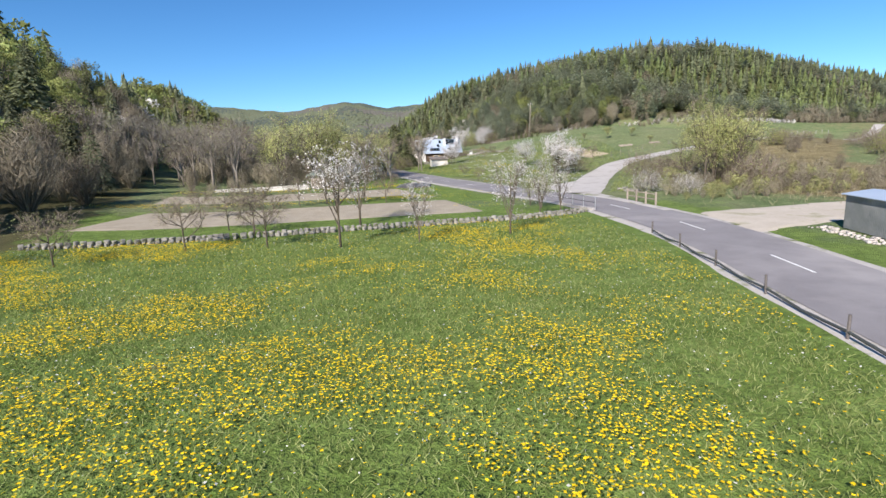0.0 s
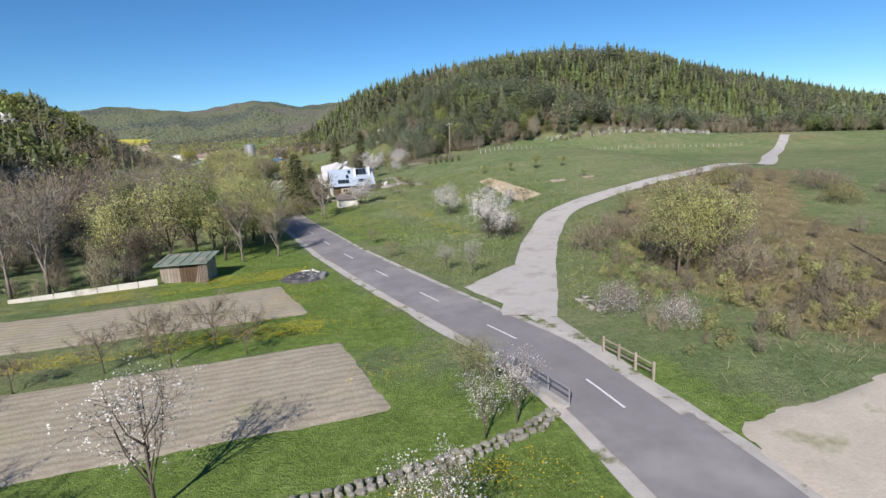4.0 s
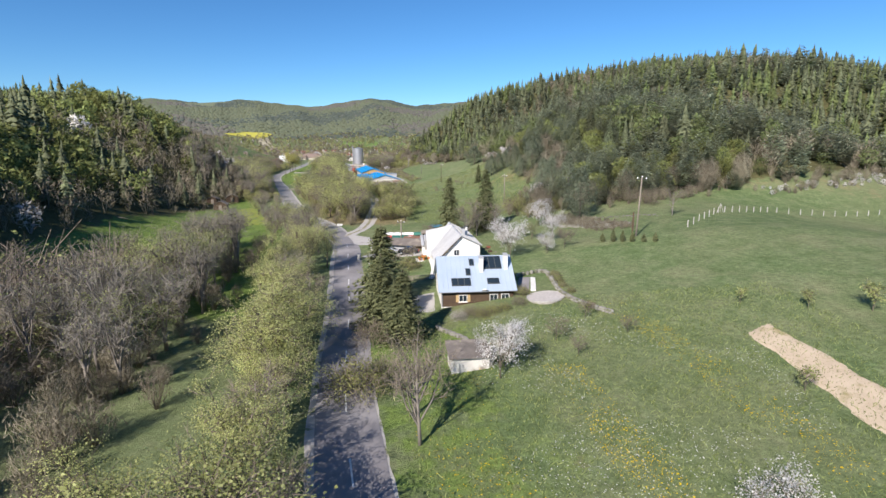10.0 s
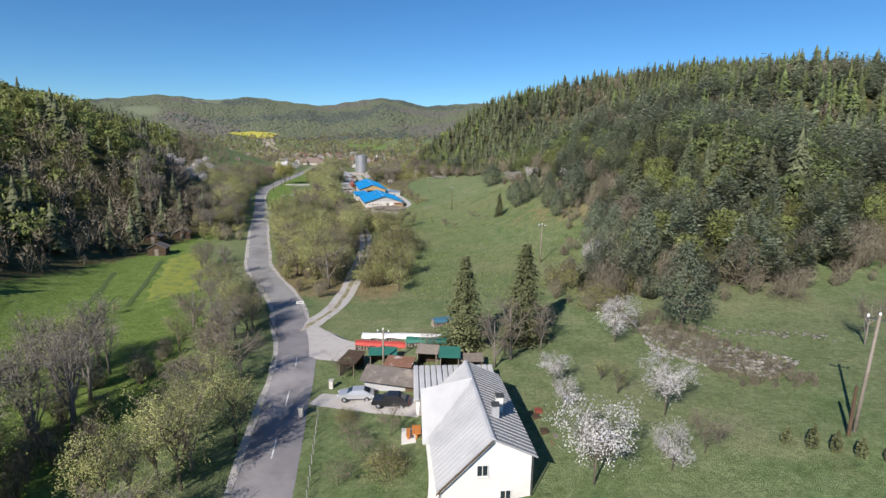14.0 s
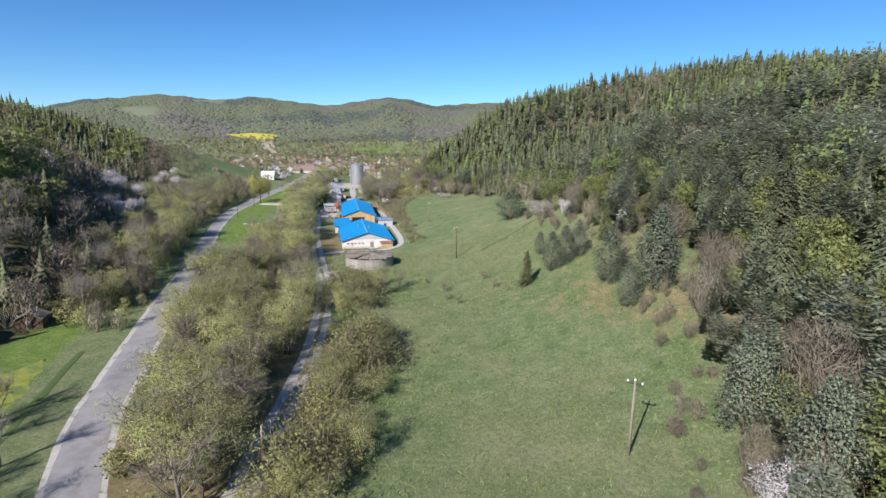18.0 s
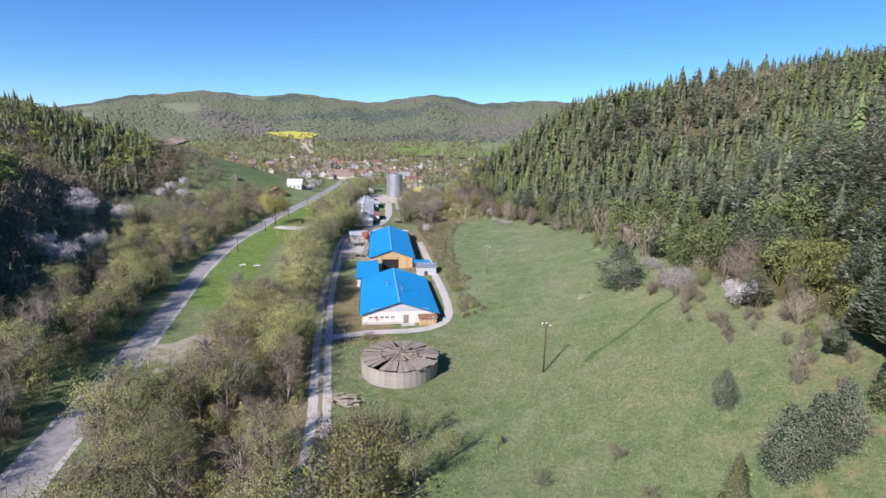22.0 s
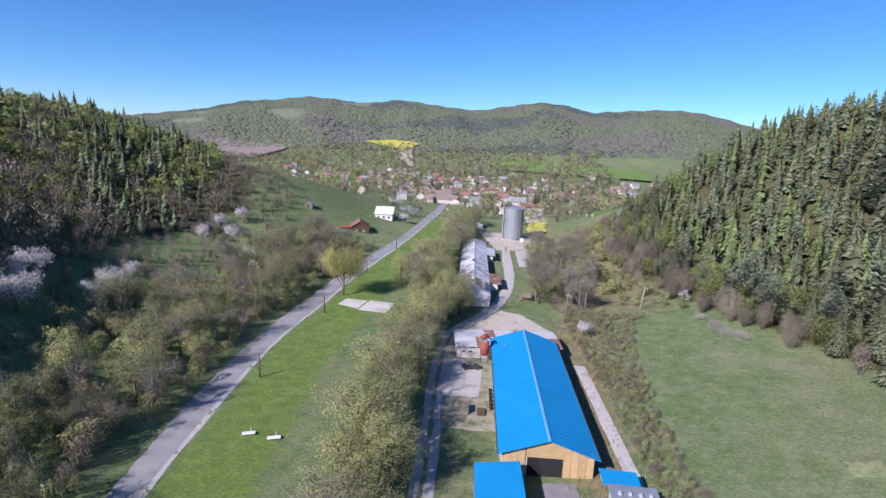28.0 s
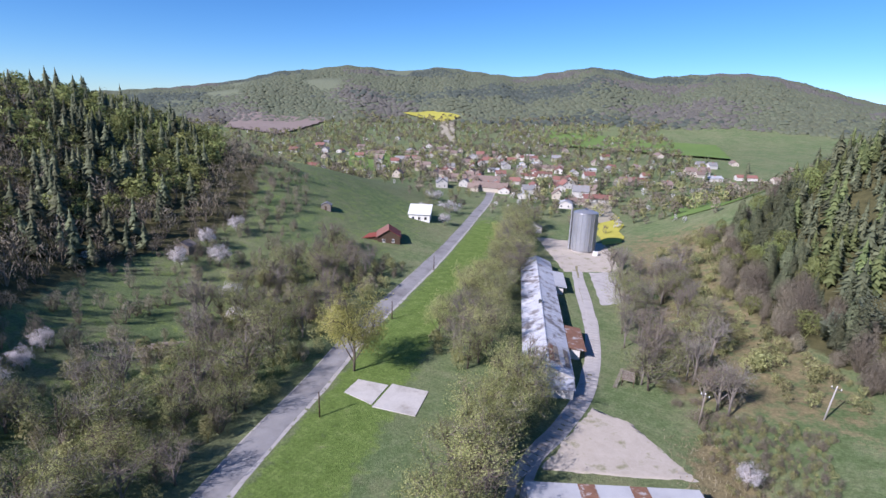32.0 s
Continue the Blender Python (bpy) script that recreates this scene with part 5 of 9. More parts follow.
def gable_roof(parent, x0, x1, ridge_x, y0, y1, eave0, eave1, ridge, material, thick=0.12, over=0.5, name="roof", label="", seam=0.0, seam_mat=None):
    """A pitched roof with its ridge along y: two slabs that meet at the ridge, a ridge cap, and standing seams."""
    made = []
    for xa, za, s in ((x0, eave0, -1), (x1, eave1, 1)):
        slope = (ridge - za) / (ridge_x - xa)
        xo = xa + s * over
        zo = za + slope * s * over
        sh = Shape()
        ring = lambda yy: [(ridge_x, yy, ridge), (xo, yy, zo), (xo, yy, zo + thick), (ridge_x, yy, ridge + thick)]
        sh.hull(ring(y0 - over), ring(y1 + over))
        ob = part(name, sh, material, parent, label)
        made.append(ob)
        if seam:
            n = int((y1 - y0 + 2 * over) / seam)
            for k in range(n + 1):
                yy = y0 - over + (y1 - y0 + 2 * over) * k / n
                w = 0.03
                part("seam", Shape().hull([(ridge_x, yy - w, ridge + thick), (xo, yy - w, zo + thick), (xo, yy - w, zo + thick + 0.05), (ridge_x, yy - w, ridge + thick + 0.05)],
                                          [(ridge_x, yy + w, ridge + thick), (xo, yy + w, zo + thick), (xo, yy + w, zo + thick + 0.05), (ridge_x, yy + w, ridge + thick + 0.05)]), seam_mat or material, ob)
    part("ridge_cap", Shape().prism([(ridge_x - 0.3, ridge + thick - 0.05), (ridge_x + 0.3, ridge + thick - 0.05), (ridge_x + 0.12, ridge + thick + 0.09), (ridge_x - 0.12, ridge + thick + 0.09)], y0 - over - 0.02, y1 + over + 0.02), ridge_blue if material is blue_sheet else seam_mat or material, parent)
    return made


def window(parent, x, y, z, w, h, facing="y-", frame_mat=None, name="window", depth=0.08):
    """A framed pane on a wall that faces -y, +x or -x; its middle at x, y, z."""
    fm = frame_mat or render_white
    def place(a0, b0, a1, b1, d0, d1):
        if facing == "y-":
            return Shape().box(x + a0, y - d1, z + b0, x + a1, y - d0, z + b1)
        s = 1 if facing == "x+" else -1
        xs = sorted((x + s * d0, x + s * d1))
        return Shape().box(xs[0], y + a0, z + b0, xs[1], y + a1, z + b1)
    f = 0.08
    sh = place(-w / 2, -h / 2, w / 2, -h / 2 + f, -0.02, depth)
    for q in ((-w / 2, h / 2 - f, w / 2, h / 2), (-w / 2, -h / 2 + f, -w / 2 + f, h / 2 - f), (w / 2 - f, -h / 2 + f, w / 2, h / 2 - f), (-0.025, -h / 2 + f, 0.025, h / 2 - f)):
        e = place(*q, -0.02, depth)
        n = len(sh.v)
        sh.v += e.v
        sh.f += [tuple(i + n for i in k) for k in e.f]
    fr = part(name, sh, fm, parent)
    part("pane", place(-w / 2 + f * 0.9, -h / 2 + f * 0.9, w / 2 - f * 0.9, h / 2 - f * 0.9, 0.004, 0.03), glass_m, fr)
    part("sill", place(-w / 2 - 0.06, -h / 2 - 0.07, w / 2 + 0.06, -h / 2 - 0.005, -0.02, depth + 0.07), fm, fr)
    return fr


def walls(parent, outline, y0, y1, material, t=0.3, name="wall", label=""):
    """Four walls with thickness under a gable outline ((x, z) from the lower left round to the lower right)."""
    part(name, Shape().prism(outline, y0, y0 + t), material, parent, label)
    part(name, Shape().prism(outline, y1 - t, y1), material, parent)
    (xa, za), (xb, zb) = outline[0], outline[-1]
    part(name, Shape().box(xa, y0 + t, za, xa + t, y1 - t, outline[1][1] - 0.12), material, parent)
    part(name, Shape().box(xb - t, y0 + t, zb, xb, y1 - t, outline[-2][1] - 0.12), material, parent)


def blue_barn(x, y, yaw, w, length, eave, ridge, label, front):
    ob = thing("barn", label, "barn", at_yaw(x, y, 0, yaw))
    h = w / 2
    walls(ob, [(-h, -0.3), (-h, eave), (0, ridge), (h, eave), (h, -0.3)], 0, length, dirty_white if front == "white" else grey_render)
    gable_roof(ob, -h, h, 0, 0, length, eave + 0.02, eave + 0.02, ridge + 0.02, blue_sheet, 0.1, 0.7, label="blue ribbed sheet-metal roof", seam=0.55 if front == "white" else 1.0)
    for side in (-1, 1):
        part("gutter", Shape().tube([(side * (h + 0.75), -0.7, eave - 0.12), (side * (h + 0.75), length + 0.7, eave - 0.12)], [0.09, 0.09], 6), dark_metal, ob)
        for k in range(int(length / 5)):
            window(ob, side * h, 3 + k * 5, eave - 1.0, 1.6, 0.8, "x+" if side > 0 else "x-", grey_render)
    return ob


# front barn
b1 = blue_barn(-78.4, 346.2, 22.0, 17.6, 31.5, 2.7, 5.5, "long white-walled cattle barn under a blue sheet-metal roof", "white")
for k, xx in enumerate((-6.9, -5.6, -4.3, -3.0, -1.7)):
    window(b1, xx, 0, 1.75, 0.9, 0.55, "y-", dirty_white)
part("plinth", Shape().box(-8.9, -0.12, -0.2, 8.9, 0.02, 0.55), concrete, b1)
part("gable_board", Shape().prism([(-7, 3.55), (0, 5.35), (7, 3.55), (7, 3.2), (-7, 3.2)], -0.08, 0.01), grey_render, b1, "grey weathered gable panel")
for xx in (0.9, 2.6):
    d = part("door", Shape().box(xx, -0.12, 0.1, xx + 1.2, 0.02, 2.2), grey_wood if xx < 2 else render_white, b1)
    part("handle", Shape().box(xx + 1.0, -0.2, 1.05, xx + 1.06, -0.1, 1.2), dark_metal, d)
part("step", Shape().box(0.3, -1.9, -0.1, 3.6, -0.15, 0.18), concrete, b1)
lean = thing("lean_to", "timber lean-to with a rusty sheet roof against the barn", "lean-to", at_yaw(-78.4, 346.2, 0, 22.0))
part("wall", Shape().box(4.6, -2.2, -0.1, 8.6, -2.05, 1.9), new_wood, lean)
part("side_wall", Shape().box(4.6, -2.05, -0.1, 4.72, -0.15, 2.1), new_wood, lean)
part("side_wall", Shape().box(8.48, -2.05, -0.1, 8.6, -0.15, 2.1), new_wood, lean)
part("roof", Shape().hull([(4.3, -2.5, 1.95), (8.9, -2.5, 1.95), (8.9, -0.13, 2.35), (4.3, -0.13, 2.35)], [(4.3, -2.5, 2.03), (8.9, -2.5, 2.03), (8.9, -0.13, 2.43), (4.3, -0.13, 2.43)]), rust_sheet, lean)
for xx in (5.2, 6.2, 7.2, 8.1):
    part("post", Shape().box(xx, -2.28, -0.1, xx + 0.12, -2.2, 1.95), grey_wood, lean)
for xx, yy in ((-2.5, 16), (1.2, 10.2)):
    v = thing("roof_vent", "slim metal vent pipe on the blue roof", "vent pipe", at_yaw(-78.4, 346.2, 0, 22.0))
    zz = 5.6 - abs(xx) / 8.8 * 2.8
    part("pipe", Shape().tube([(xx, yy, zz - 0.1), (xx, yy, zz + 1.5)], [0.12, 0.12], 8), galvanised, v)
    part("cowl", Shape().tube([(xx, yy, zz + 1.5), (xx, yy, zz + 1.62), (xx, yy, zz + 1.8)], [0.24, 0.22, 0.03], 8), dark_metal, v)

# back barn
b2 = blue_barn(-98.0, 395.6, 21.0, 14.2, 47.0, 3.9, 6.4, "long cattle barn with timber gable under a blue sheet-metal roof", "timber")
for k in range(12):
    xx = -7.0 + k * 14 / 12
    if -3.2 < xx + 0.55 < 2.4:
        continue
    top = 3.9 + (1 - abs(xx + 0.58) / 7.1) * 2.3
    part("board", Shape().box(xx, -0.16, 0.05, xx + 1.12, -0.02, top), new_wood, b2)
# solid black panel: the gateway's unlit inside is put in as colour
part("gate_opening", Shape().box(-3.2, -0.05, 0.0, 2.4, 0.015, 3.3), black_paint_and_shade, b2, "black panel painted as the shade inside the open gateway")
part("lintel", Shape().prism([(-3.4, 3.3), (2.6, 3.3), (2.6, 5.3), (0, 6.15), (-3.4, 5.0)], -0.18, -0.02), new_wood, b2)

# low shed between the barns, and the grey box beside it
ms = thing("barn_annex", "low annex with a flat-pitched blue roof between the barns", "shed", at_yaw(-95.6, 375.2, 0, 22.0))
part("wall", Shape().box(-5.6, -1.5, -0.2, -5.35, 17.5, 2.6), dirty_white, ms)
part("wall", Shape().box(0.3, -1.5, -0.2, 0.55, 17.5, 3.3), grey_wood, ms)
part("wall", Shape().box(-5.35, -1.5, -0.2, 0.3, -1.25, 2.5), dirty_white, ms)
part("wall", Shape().box(-5.35, 17.25, -0.2, 0.3, 17.5, 2.5), dirty_white, ms)
rf = part("roof", Shape().hull([(-6.0, -2.0, 2.65), (0.9, -2.0, 3.45), (0.9, 18, 3.45), (-6.0, 18, 2.65)], [(-6.0, -2.0, 2.75), (0.9, -2.0, 3.55), (0.9, 18, 3.55), (-6.0, 18, 2.75)]), blue_sheet, ms)
for k in range(20):
    yy = -2 + k * 20 / 19
    part("seam", Shape().hull([(-6.0, yy - 0.03, 2.75), (0.9, yy - 0.03, 3.55), (0.9, yy - 0.03, 3.6), (-6.0, yy - 0.03, 2.8)], [(-6.0, yy + 0.03, 2.75), (0.9, yy + 0.03, 3.55), (0.9, yy + 0.03, 3.6), (-6.0, yy + 0.03, 2.8)]), blue_sheet, rf)
gbx = thing("milk_house", "flat-roofed grey block with roof vents between the barns", "outbuilding", at_yaw(-86.8, 387.6, 0, 18.0))
part("body", bevelled(Shape().box(0, 0, -0.1, 6.2, 5.6, 3.4), "body", 0.04), grey_render, gbx)
part("roof", bevelled(Shape().box(-0.25, -0.25, 3.4, 6.45, 5.85, 3.6), "roof", 0.03), galvanised, gbx)
for k in range(4):
    part("vent", Shape().box(0.8 + k * 1.4, 3.5, 3.6, 1.2 + k * 1.4, 3.9, 3.95), grey_render, gbx)
part("door", Shape().box(2.4, -0.06, 0, 3.5, 0.02, 2.1), dark_wood, gbx)
awn = thing("awning", "small blue sheet awning between barn and block", "awning", at_yaw(-90.6, 396.0, 0, 21.0))
part("roof", Shape().hull([(0, -3.4, 3.3), (5.5, -3.4, 3.0), (5.5, -0.1, 3.4), (0, -0.1, 3.7)], [(0, -3.4, 3.4), (5.5, -3.4, 3.1), (5.5, -0.1, 3.5), (0, -0.1, 3.8)]), blue_sheet, awn)
for xx in (0.2, 5.3):
    part("post", Shape().tube([(xx, -3.2, 0), (xx, -3.2, 3.2)], [0.07, 0.07], 6), grey_wood, awn)
for k in range(5):
    p = tagged(part("panel_partition", Shape().box(-93.6 + k * 0.4, 383.4 + k * 1.2, 0, -93.3 + k * 0.4, 384.5 + k * 1.2, 1.5), new_wood), "pale timber pen partition beside the barn", "partition", "pen partitions")

# low building with patched roof, and the red hopper
lb = thing("feed_store", "low feed store with a patched white and rusty sheet roof", "outbuilding", at_yaw(-128.0, 430.2, 0, 27.0))
part("wall", Shape().box(0, 0.4, -0.1, 24.6, 0.65, 2.9), dirty_white, lb)
part("wall", Shape().box(0, 10.2, -0.1, 24.6, 10.45, 3.3), dirty_white, lb)
part("wall", Shape().box(0, 0.65, -0.1, 0.25, 10.2, 2.9), dirty_white, lb)
part("wall", Shape().box(24.35, 0.65, -0.1, 24.6, 10.2, 2.9), dirty_white, lb)
for k in range(10):
    x0 = -0.5 + k * 2.56
    mt = rust_sheet if k in (3, 6) else white_sheet
    part("roof_sheet", Shape().hull([(x0, -0.1, 3.0 + 0.01 * (k % 2)), (x0 + 2.6, -0.1, 3.0 + 0.01 * (k % 2)), (x0 + 2.6, 5.2, 3.5), (x0, 5.2, 3.5)], [(x0, -0.1, 3.08 + 0.01 * (k % 2)), (x0 + 2.6, -0.1, 3.08 + 0.01 * (k % 2)), (x0 + 2.6, 5.2, 3.58), (x0, 5.2, 3.58)]),
         rust_sheet if k in (2, 4, 5, 6, 9) else white_sheet, lb)
    part("roof_sheet", Shape().hull([(x0, 5.2, 3.5), (x0 + 2.6, 5.2, 3.5), (x0 + 2.6, 11, 3.2), (x0, 11, 3.2)], [(x0, 5.2, 3.58), (x0 + 2.6, 5.2, 3.58), (x0 + 2.6, 11, 3.28), (x0, 11, 3.28)]), mt, lb)
for xx in (1.0, 2.6):
    window(lb, xx + 0.5, 0.4, 1.7, 0.9, 0.7, "y-", dirty_white)
hop = thing("feed_hopper", "rust-red cylindrical feed hopper under a small red roof", "hopper", at_yaw(-121.8, 431.6, 0, 27.0))
part("drum", smooth(Shape().tube([(0, 0, 1.6), (0, 0, 2.2), (0, 0, 5.0)], [0.35, 1.05, 1.05], 16).mesh("drum")), red_brown, hop)
for sx, sy in ((-0.8, -0.8), (0.8, -0.8), (0.8, 0.8), (-0.8, 0.8)):
    part("leg", Shape().tube([(sx, sy, 0), (sx, sy, 2.3)], [0.07, 0.07], 6), dark_metal, hop)
part("head", Shape().box(-0.5, -0.5, 5.0, 0.5, 0.5, 5.9), galvanised, hop)
part("canopy", Shape().prism([(-1.1, 5.9), (0, 6.5), (1.1, 5.9), (1.1, 6.0), (0, 6.6), (-1.1, 6.0)], -1.0, 1.0), red_brown, hop)

# the long grey-roofed shed
b3 = thing("long_shed", "very long white cattle shed with a worn grey sheet roof", "shed", at_yaw(-140.8, 473.0, 0, 21.3))
h = 5.0
walls(b3, [(-h, -0.2), (-h, 3.3), (0, 5.3), (h, 3.3), (h, -0.2)], 0, 85, dirty_white)
gable_roof(b3, -h, h, 0, 0, 85, 3.32, 3.32, 5.32, worn_sheet, 0.1, 0.35, label="worn pale-grey sheet roof", seam=1.7)
for k in range(16):
    part("roof_panel", Shape().hull([(0.3 + (k % 4) * 1.15, 3 + (k // 4) * 2.1, 5.47 - (k % 4) * 0.46), (1.4 + (k % 4) * 1.15, 3 + (k // 4) * 2.1, 5.03 - (k % 4) * 0.46), (1.4 + (k % 4) * 1.15, 5 + (k // 4) * 2.1, 5.03 - (k % 4) * 0.46), (0.3 + (k % 4) * 1.15, 5 + (k // 4) * 2.1, 5.47 - (k % 4) * 0.46)],
                                    [(0.3 + (k % 4) * 1.15, 3 + (k // 4) * 2.1, 5.50 - (k % 4) * 0.46), (1.4 + (k % 4) * 1.15, 3 + (k // 4) * 2.1, 5.06 - (k % 4) * 0.46), (1.4 + (k % 4) * 1.15, 5 + (k // 4) * 2.1, 5.06 - (k % 4) * 0.46), (0.3 + (k % 4) * 1.15, 5 + (k // 4) * 2.1, 5.50 - (k % 4) * 0.46)]), (rust_sheet, felt, white_sheet, grey_wood)[(k * 7) % 4], b3)
part("porch", Shape().box(-h, -3.4, -0.1, h, -0.02, 2.2), dirty_white, b3)
part("porch_roof", Shape().hull([(-h - 0.3, -3.8, 2.25), (h + 0.3, -3.8, 2.25), (h + 0.3, -0.02, 3.0), (-h - 0.3, -0.02, 3.0)], [(-h - 0.3, -3.8, 2.33), (h + 0.3, -3.8, 2.33), (h + 0.3, -0.02, 3.08), (-h - 0.3, -0.02, 3.08)]), worn_sheet, b3)
for xx in (-2.2, 0.2, 1.6, 3.2):
    window(b3, xx, -3.4, 1.65, 0.9, 0.4, "y-", dirty_white)
part("door", Shape().box(-4.4, -3.46, 0, -3.5, -3.38, 1.7), dark_metal, b3)
part("gate", Shape().box(-1.2, -3.45, 0, 1.3, -3.38, 1.3), dirty_white, b3)
part("roof_vent", Shape().box(-0.8, 37, 4.9, 0.2, 38.2, 5.9), dark_metal, b3)
for k in range(9):
    window(b3, h, 8 + k * 8.6, 2.0, 1.5, 0.8, "x+", dirty_white)
an = thing("shed_annex", "weathered annex with a brown sheet roof along the long shed", "annex", at_yaw(-140.8, 473.0, 0, 21.3))
part("body", Shape().box(5.05, 15, -0.1, 8.2, 26, 2.4), dirty_white, an)
part("roof", Shape().hull([(5.02, 14.5, 3.1), (9.6, 14.5, 2.5), (9.6, 28, 2.5), (5.02, 28, 3.1)], [(5.02, 14.5, 3.2), (9.6, 14.5, 2.6), (9.6, 28, 2.6), (5.02, 28, 3.2)]), rust_sheet, an)
an2 = thing("shed_annex", "small annex with a pale sheet roof along the long shed", "annex", at_yaw(-140.8, 473.0, 0, 21.3))
part("body", Shape().box(5.05, 60, -0.1, 8.0, 74, 2.6), dirty_white, an2)
part("roof", Shape().hull([(5.02, 59, 3.2), (9.0, 59, 2.7), (9.0, 75, 2.7), (5.02, 75, 3.2)], [(5.02, 59, 3.3), (9.0, 59, 2.8), (9.0, 75, 2.8), (5.02, 75, 3.3)]), white_sheet, an2)

# grain silo
sl = thing("grain_silo", "tall corrugated steel grain silo with a ladder cage", "silo", at_yaw(-164.2, 589.0, 0.2, 0))
sh = Shape()
rings = []
for k in range(61):
    rings.append((0.8 + k * 0.26, 4.9 + (0.045 if k % 2 else 0)))
sh.tube([(0, 0, z) for z, _ in rings], [r for _, r in rings], 36)
part("barrel", smooth(sh.mesh("barrel")), galvanised, sl)
part("base", smooth(Shape().tube([(0, 0, -0.4), (0, 0, 0.8)], [4.6, 4.6], 28).mesh("base")), concrete, sl)
part("roof", Shape().tube([(0, 0, 16.4), (0, 0, 17.6), (0, 0, 17.9)], [5.0, 0.8, 0.5], 36), galvanised, sl)
for k in range(18):
    a = k * math.tau / 18
    part("stiffener", Shape().box(-0.06, 4.93, 0.8, 0.06, 5.06, 16.4), galvanised, sl, at=Matrix.Rotation(a, 4, "Z"))
for k in range(3):
    a = 3.3 + k * 0.09
    part("ladder_rail", Shape().tube([(5.4 * math.cos(a), 5.4 * math.sin(a), 0), (5.4 * math.cos(a), 5.4 * math.sin(a), 18.6)], [0.06, 0.06], 5), dark_metal, sl)
part("elevator", Shape().box(-5.7, -1.6, 0, -5.0, -0.9, 18.6), galvanised, sl, "slim steel elevator shaft")
part("catwalk", Shape().box(-5.7, -1.6, 18.2, 0.4, -0.9, 18.3), dark_metal, sl)
kb = thing("control_box", "small white control box at the silo's foot", "control box", at_yaw(-158.4, 583.0, 0.2, 10))
part("body", bevelled(Shape().box(0, 0, 0, 1.8, 1.4, 1.7), "body"), render_white, kb)
part("roof", Shape().box(-0.15, -0.15, 1.7, 1.95, 1.55, 1.82), light_slab, kb)

# slurry tank
tank_concrete = surface("tank_concrete", (0.22, 0.205, 0.18), (0.36, 0.335, 0.30), 0.5, 9, 0.9, 0, 0.25, (0.15, 0.135, 0.115), 0.35, (0.5, 0.7), 0.1)
board_rng = random.Random(31)
tk = thing("slurry_tank", "round concrete tank with a decayed grey plank roof", "tank", at_yaw(-69.9, 321.3, -0.3, 10) @ Matrix.Diagonal((0.9, 0.9, 0.92, 1)))
for k in range(40):
    part("wall_panel", Shape().hull([(-0.66, 7.75, -0.4), (0.66, 7.75, -0.4), (0.64, 8.0, -0.4), (-0.64, 8.0, -0.4)], [(-0.66, 7.75, 3.7), (0.66, 7.75, 3.7), (0.64, 8.0, 3.7), (-0.64, 8.0, 3.7)]), tank_concrete, tk, at=Matrix.Rotation(k * math.tau / 40, 4, "Z"))
for k in range(40):
    if k in (17, 29, 35):
        continue
    for r0, r1 in ((0.2, 4.0), (4.05, 8.3)):
        w0, w1 = r0 * 0.0785 + 0.02, r1 * 0.0785 - 0.03
        if board_rng.random() < 0.07:
            continue
        dz = board_rng.uniform(0, 0.28)
        w1 *= board_rng.uniform(0.75, 1.15)
        r1 += board_rng.uniform(-0.5, 0.25)
        part("roof_board", Shape().hull([(-w0, r0, 4.35 - r0 * 0.06 + dz), (w0, r0, 4.35 - r0 * 0.06 + dz), (w1, r1, 4.35 - r1 * 0.06 + dz), (-w1, r1, 4.35 - r1 * 0.06 + dz)],
                                        [(-w0, r0, 4.43 - r0 * 0.06 + dz), (w0, r0, 4.43 - r0 * 0.06 + dz), (w1, r1, 4.43 - r1 * 0.06 + dz), (-w1, r1, 4.43 - r1 * 0.06 + dz)]), grey_wood, tk, at=Matrix.Rotation(k * math.tau / 40, 4, "Z"))

# ---- the new house ----
h1 = thing("house", "modern house with pale metal roof, solar collectors and timber front", "house", at_yaw(-16.9, 125.1, 1.0, 12.5) @ Matrix.Diagonal((0.92, 0.95, 0.95, 1)))
W, DP, EV, RG = 11.2, 10.6, 2.7, 6.6
part("wall", Shape().box(0, 0, -1.2, W, 0.3, EV), dark_wood, h1, "dark brown timber front")
part("wall", Shape().box(0, DP - 0.3, -1.2, W, DP, EV), render_white, h1)
for xx in (0, W - 0.3):
    part("wall", Shape().hull([(xx, 0.3, -1.2), (xx, DP - 0.3, -1.2), (xx, DP - 0.3, EV), (xx, DP / 2, RG - 0.25), (xx, 0.3, EV)], [(xx + 0.3, 0.3, -1.2), (xx + 0.3, DP - 0.3, -1.2), (xx + 0.3, DP - 0.3, EV), (xx + 0.3, DP / 2, RG - 0.25), (xx + 0.3, 0.3, EV)]), render_white, h1)
part("plinth", Shape().box(-0.06, -0.08, -1.4, W + 0.06, 0.02, 0.15), render_white, h1)
SL = (RG - EV) / (DP / 2 + 0.2)


def on_roof(x0, x1, y0, y1, lift, thick):
    """A slab lying on the front slope of the new house."""
    z = lambda yy: EV - 0.25 + SL * (yy + 0.6) + 0.12
    return Shape().hull([(x0, y0, z(y0) + lift), (x1, y0, z(y0) + lift), (x1, y1, z(y1) + lift), (x0, y1, z(y1) + lift)], [(x0, y0, z(y0) + lift + thick), (x1, y0, z(y0) + lift + thick), (x1, y1, z(y1) + lift + thick), (x0, y1, z(y1) + lift + thick)])


for k in range(16):
    x0 = -0.5 + k * (W + 1.0) / 16
    part("roof_sheet", on_roof(x0, x0 + (W + 1.0) / 16 - 0.02, -0.6, DP / 2, -0.1 + 0.004 * (k % 2), 0.1), pale_sheet, h1)
    part("seam", on_roof(x0 - 0.025, x0 + 0.015, -0.6, DP / 2, 0.0, 0.07), pale_sheet, h1)
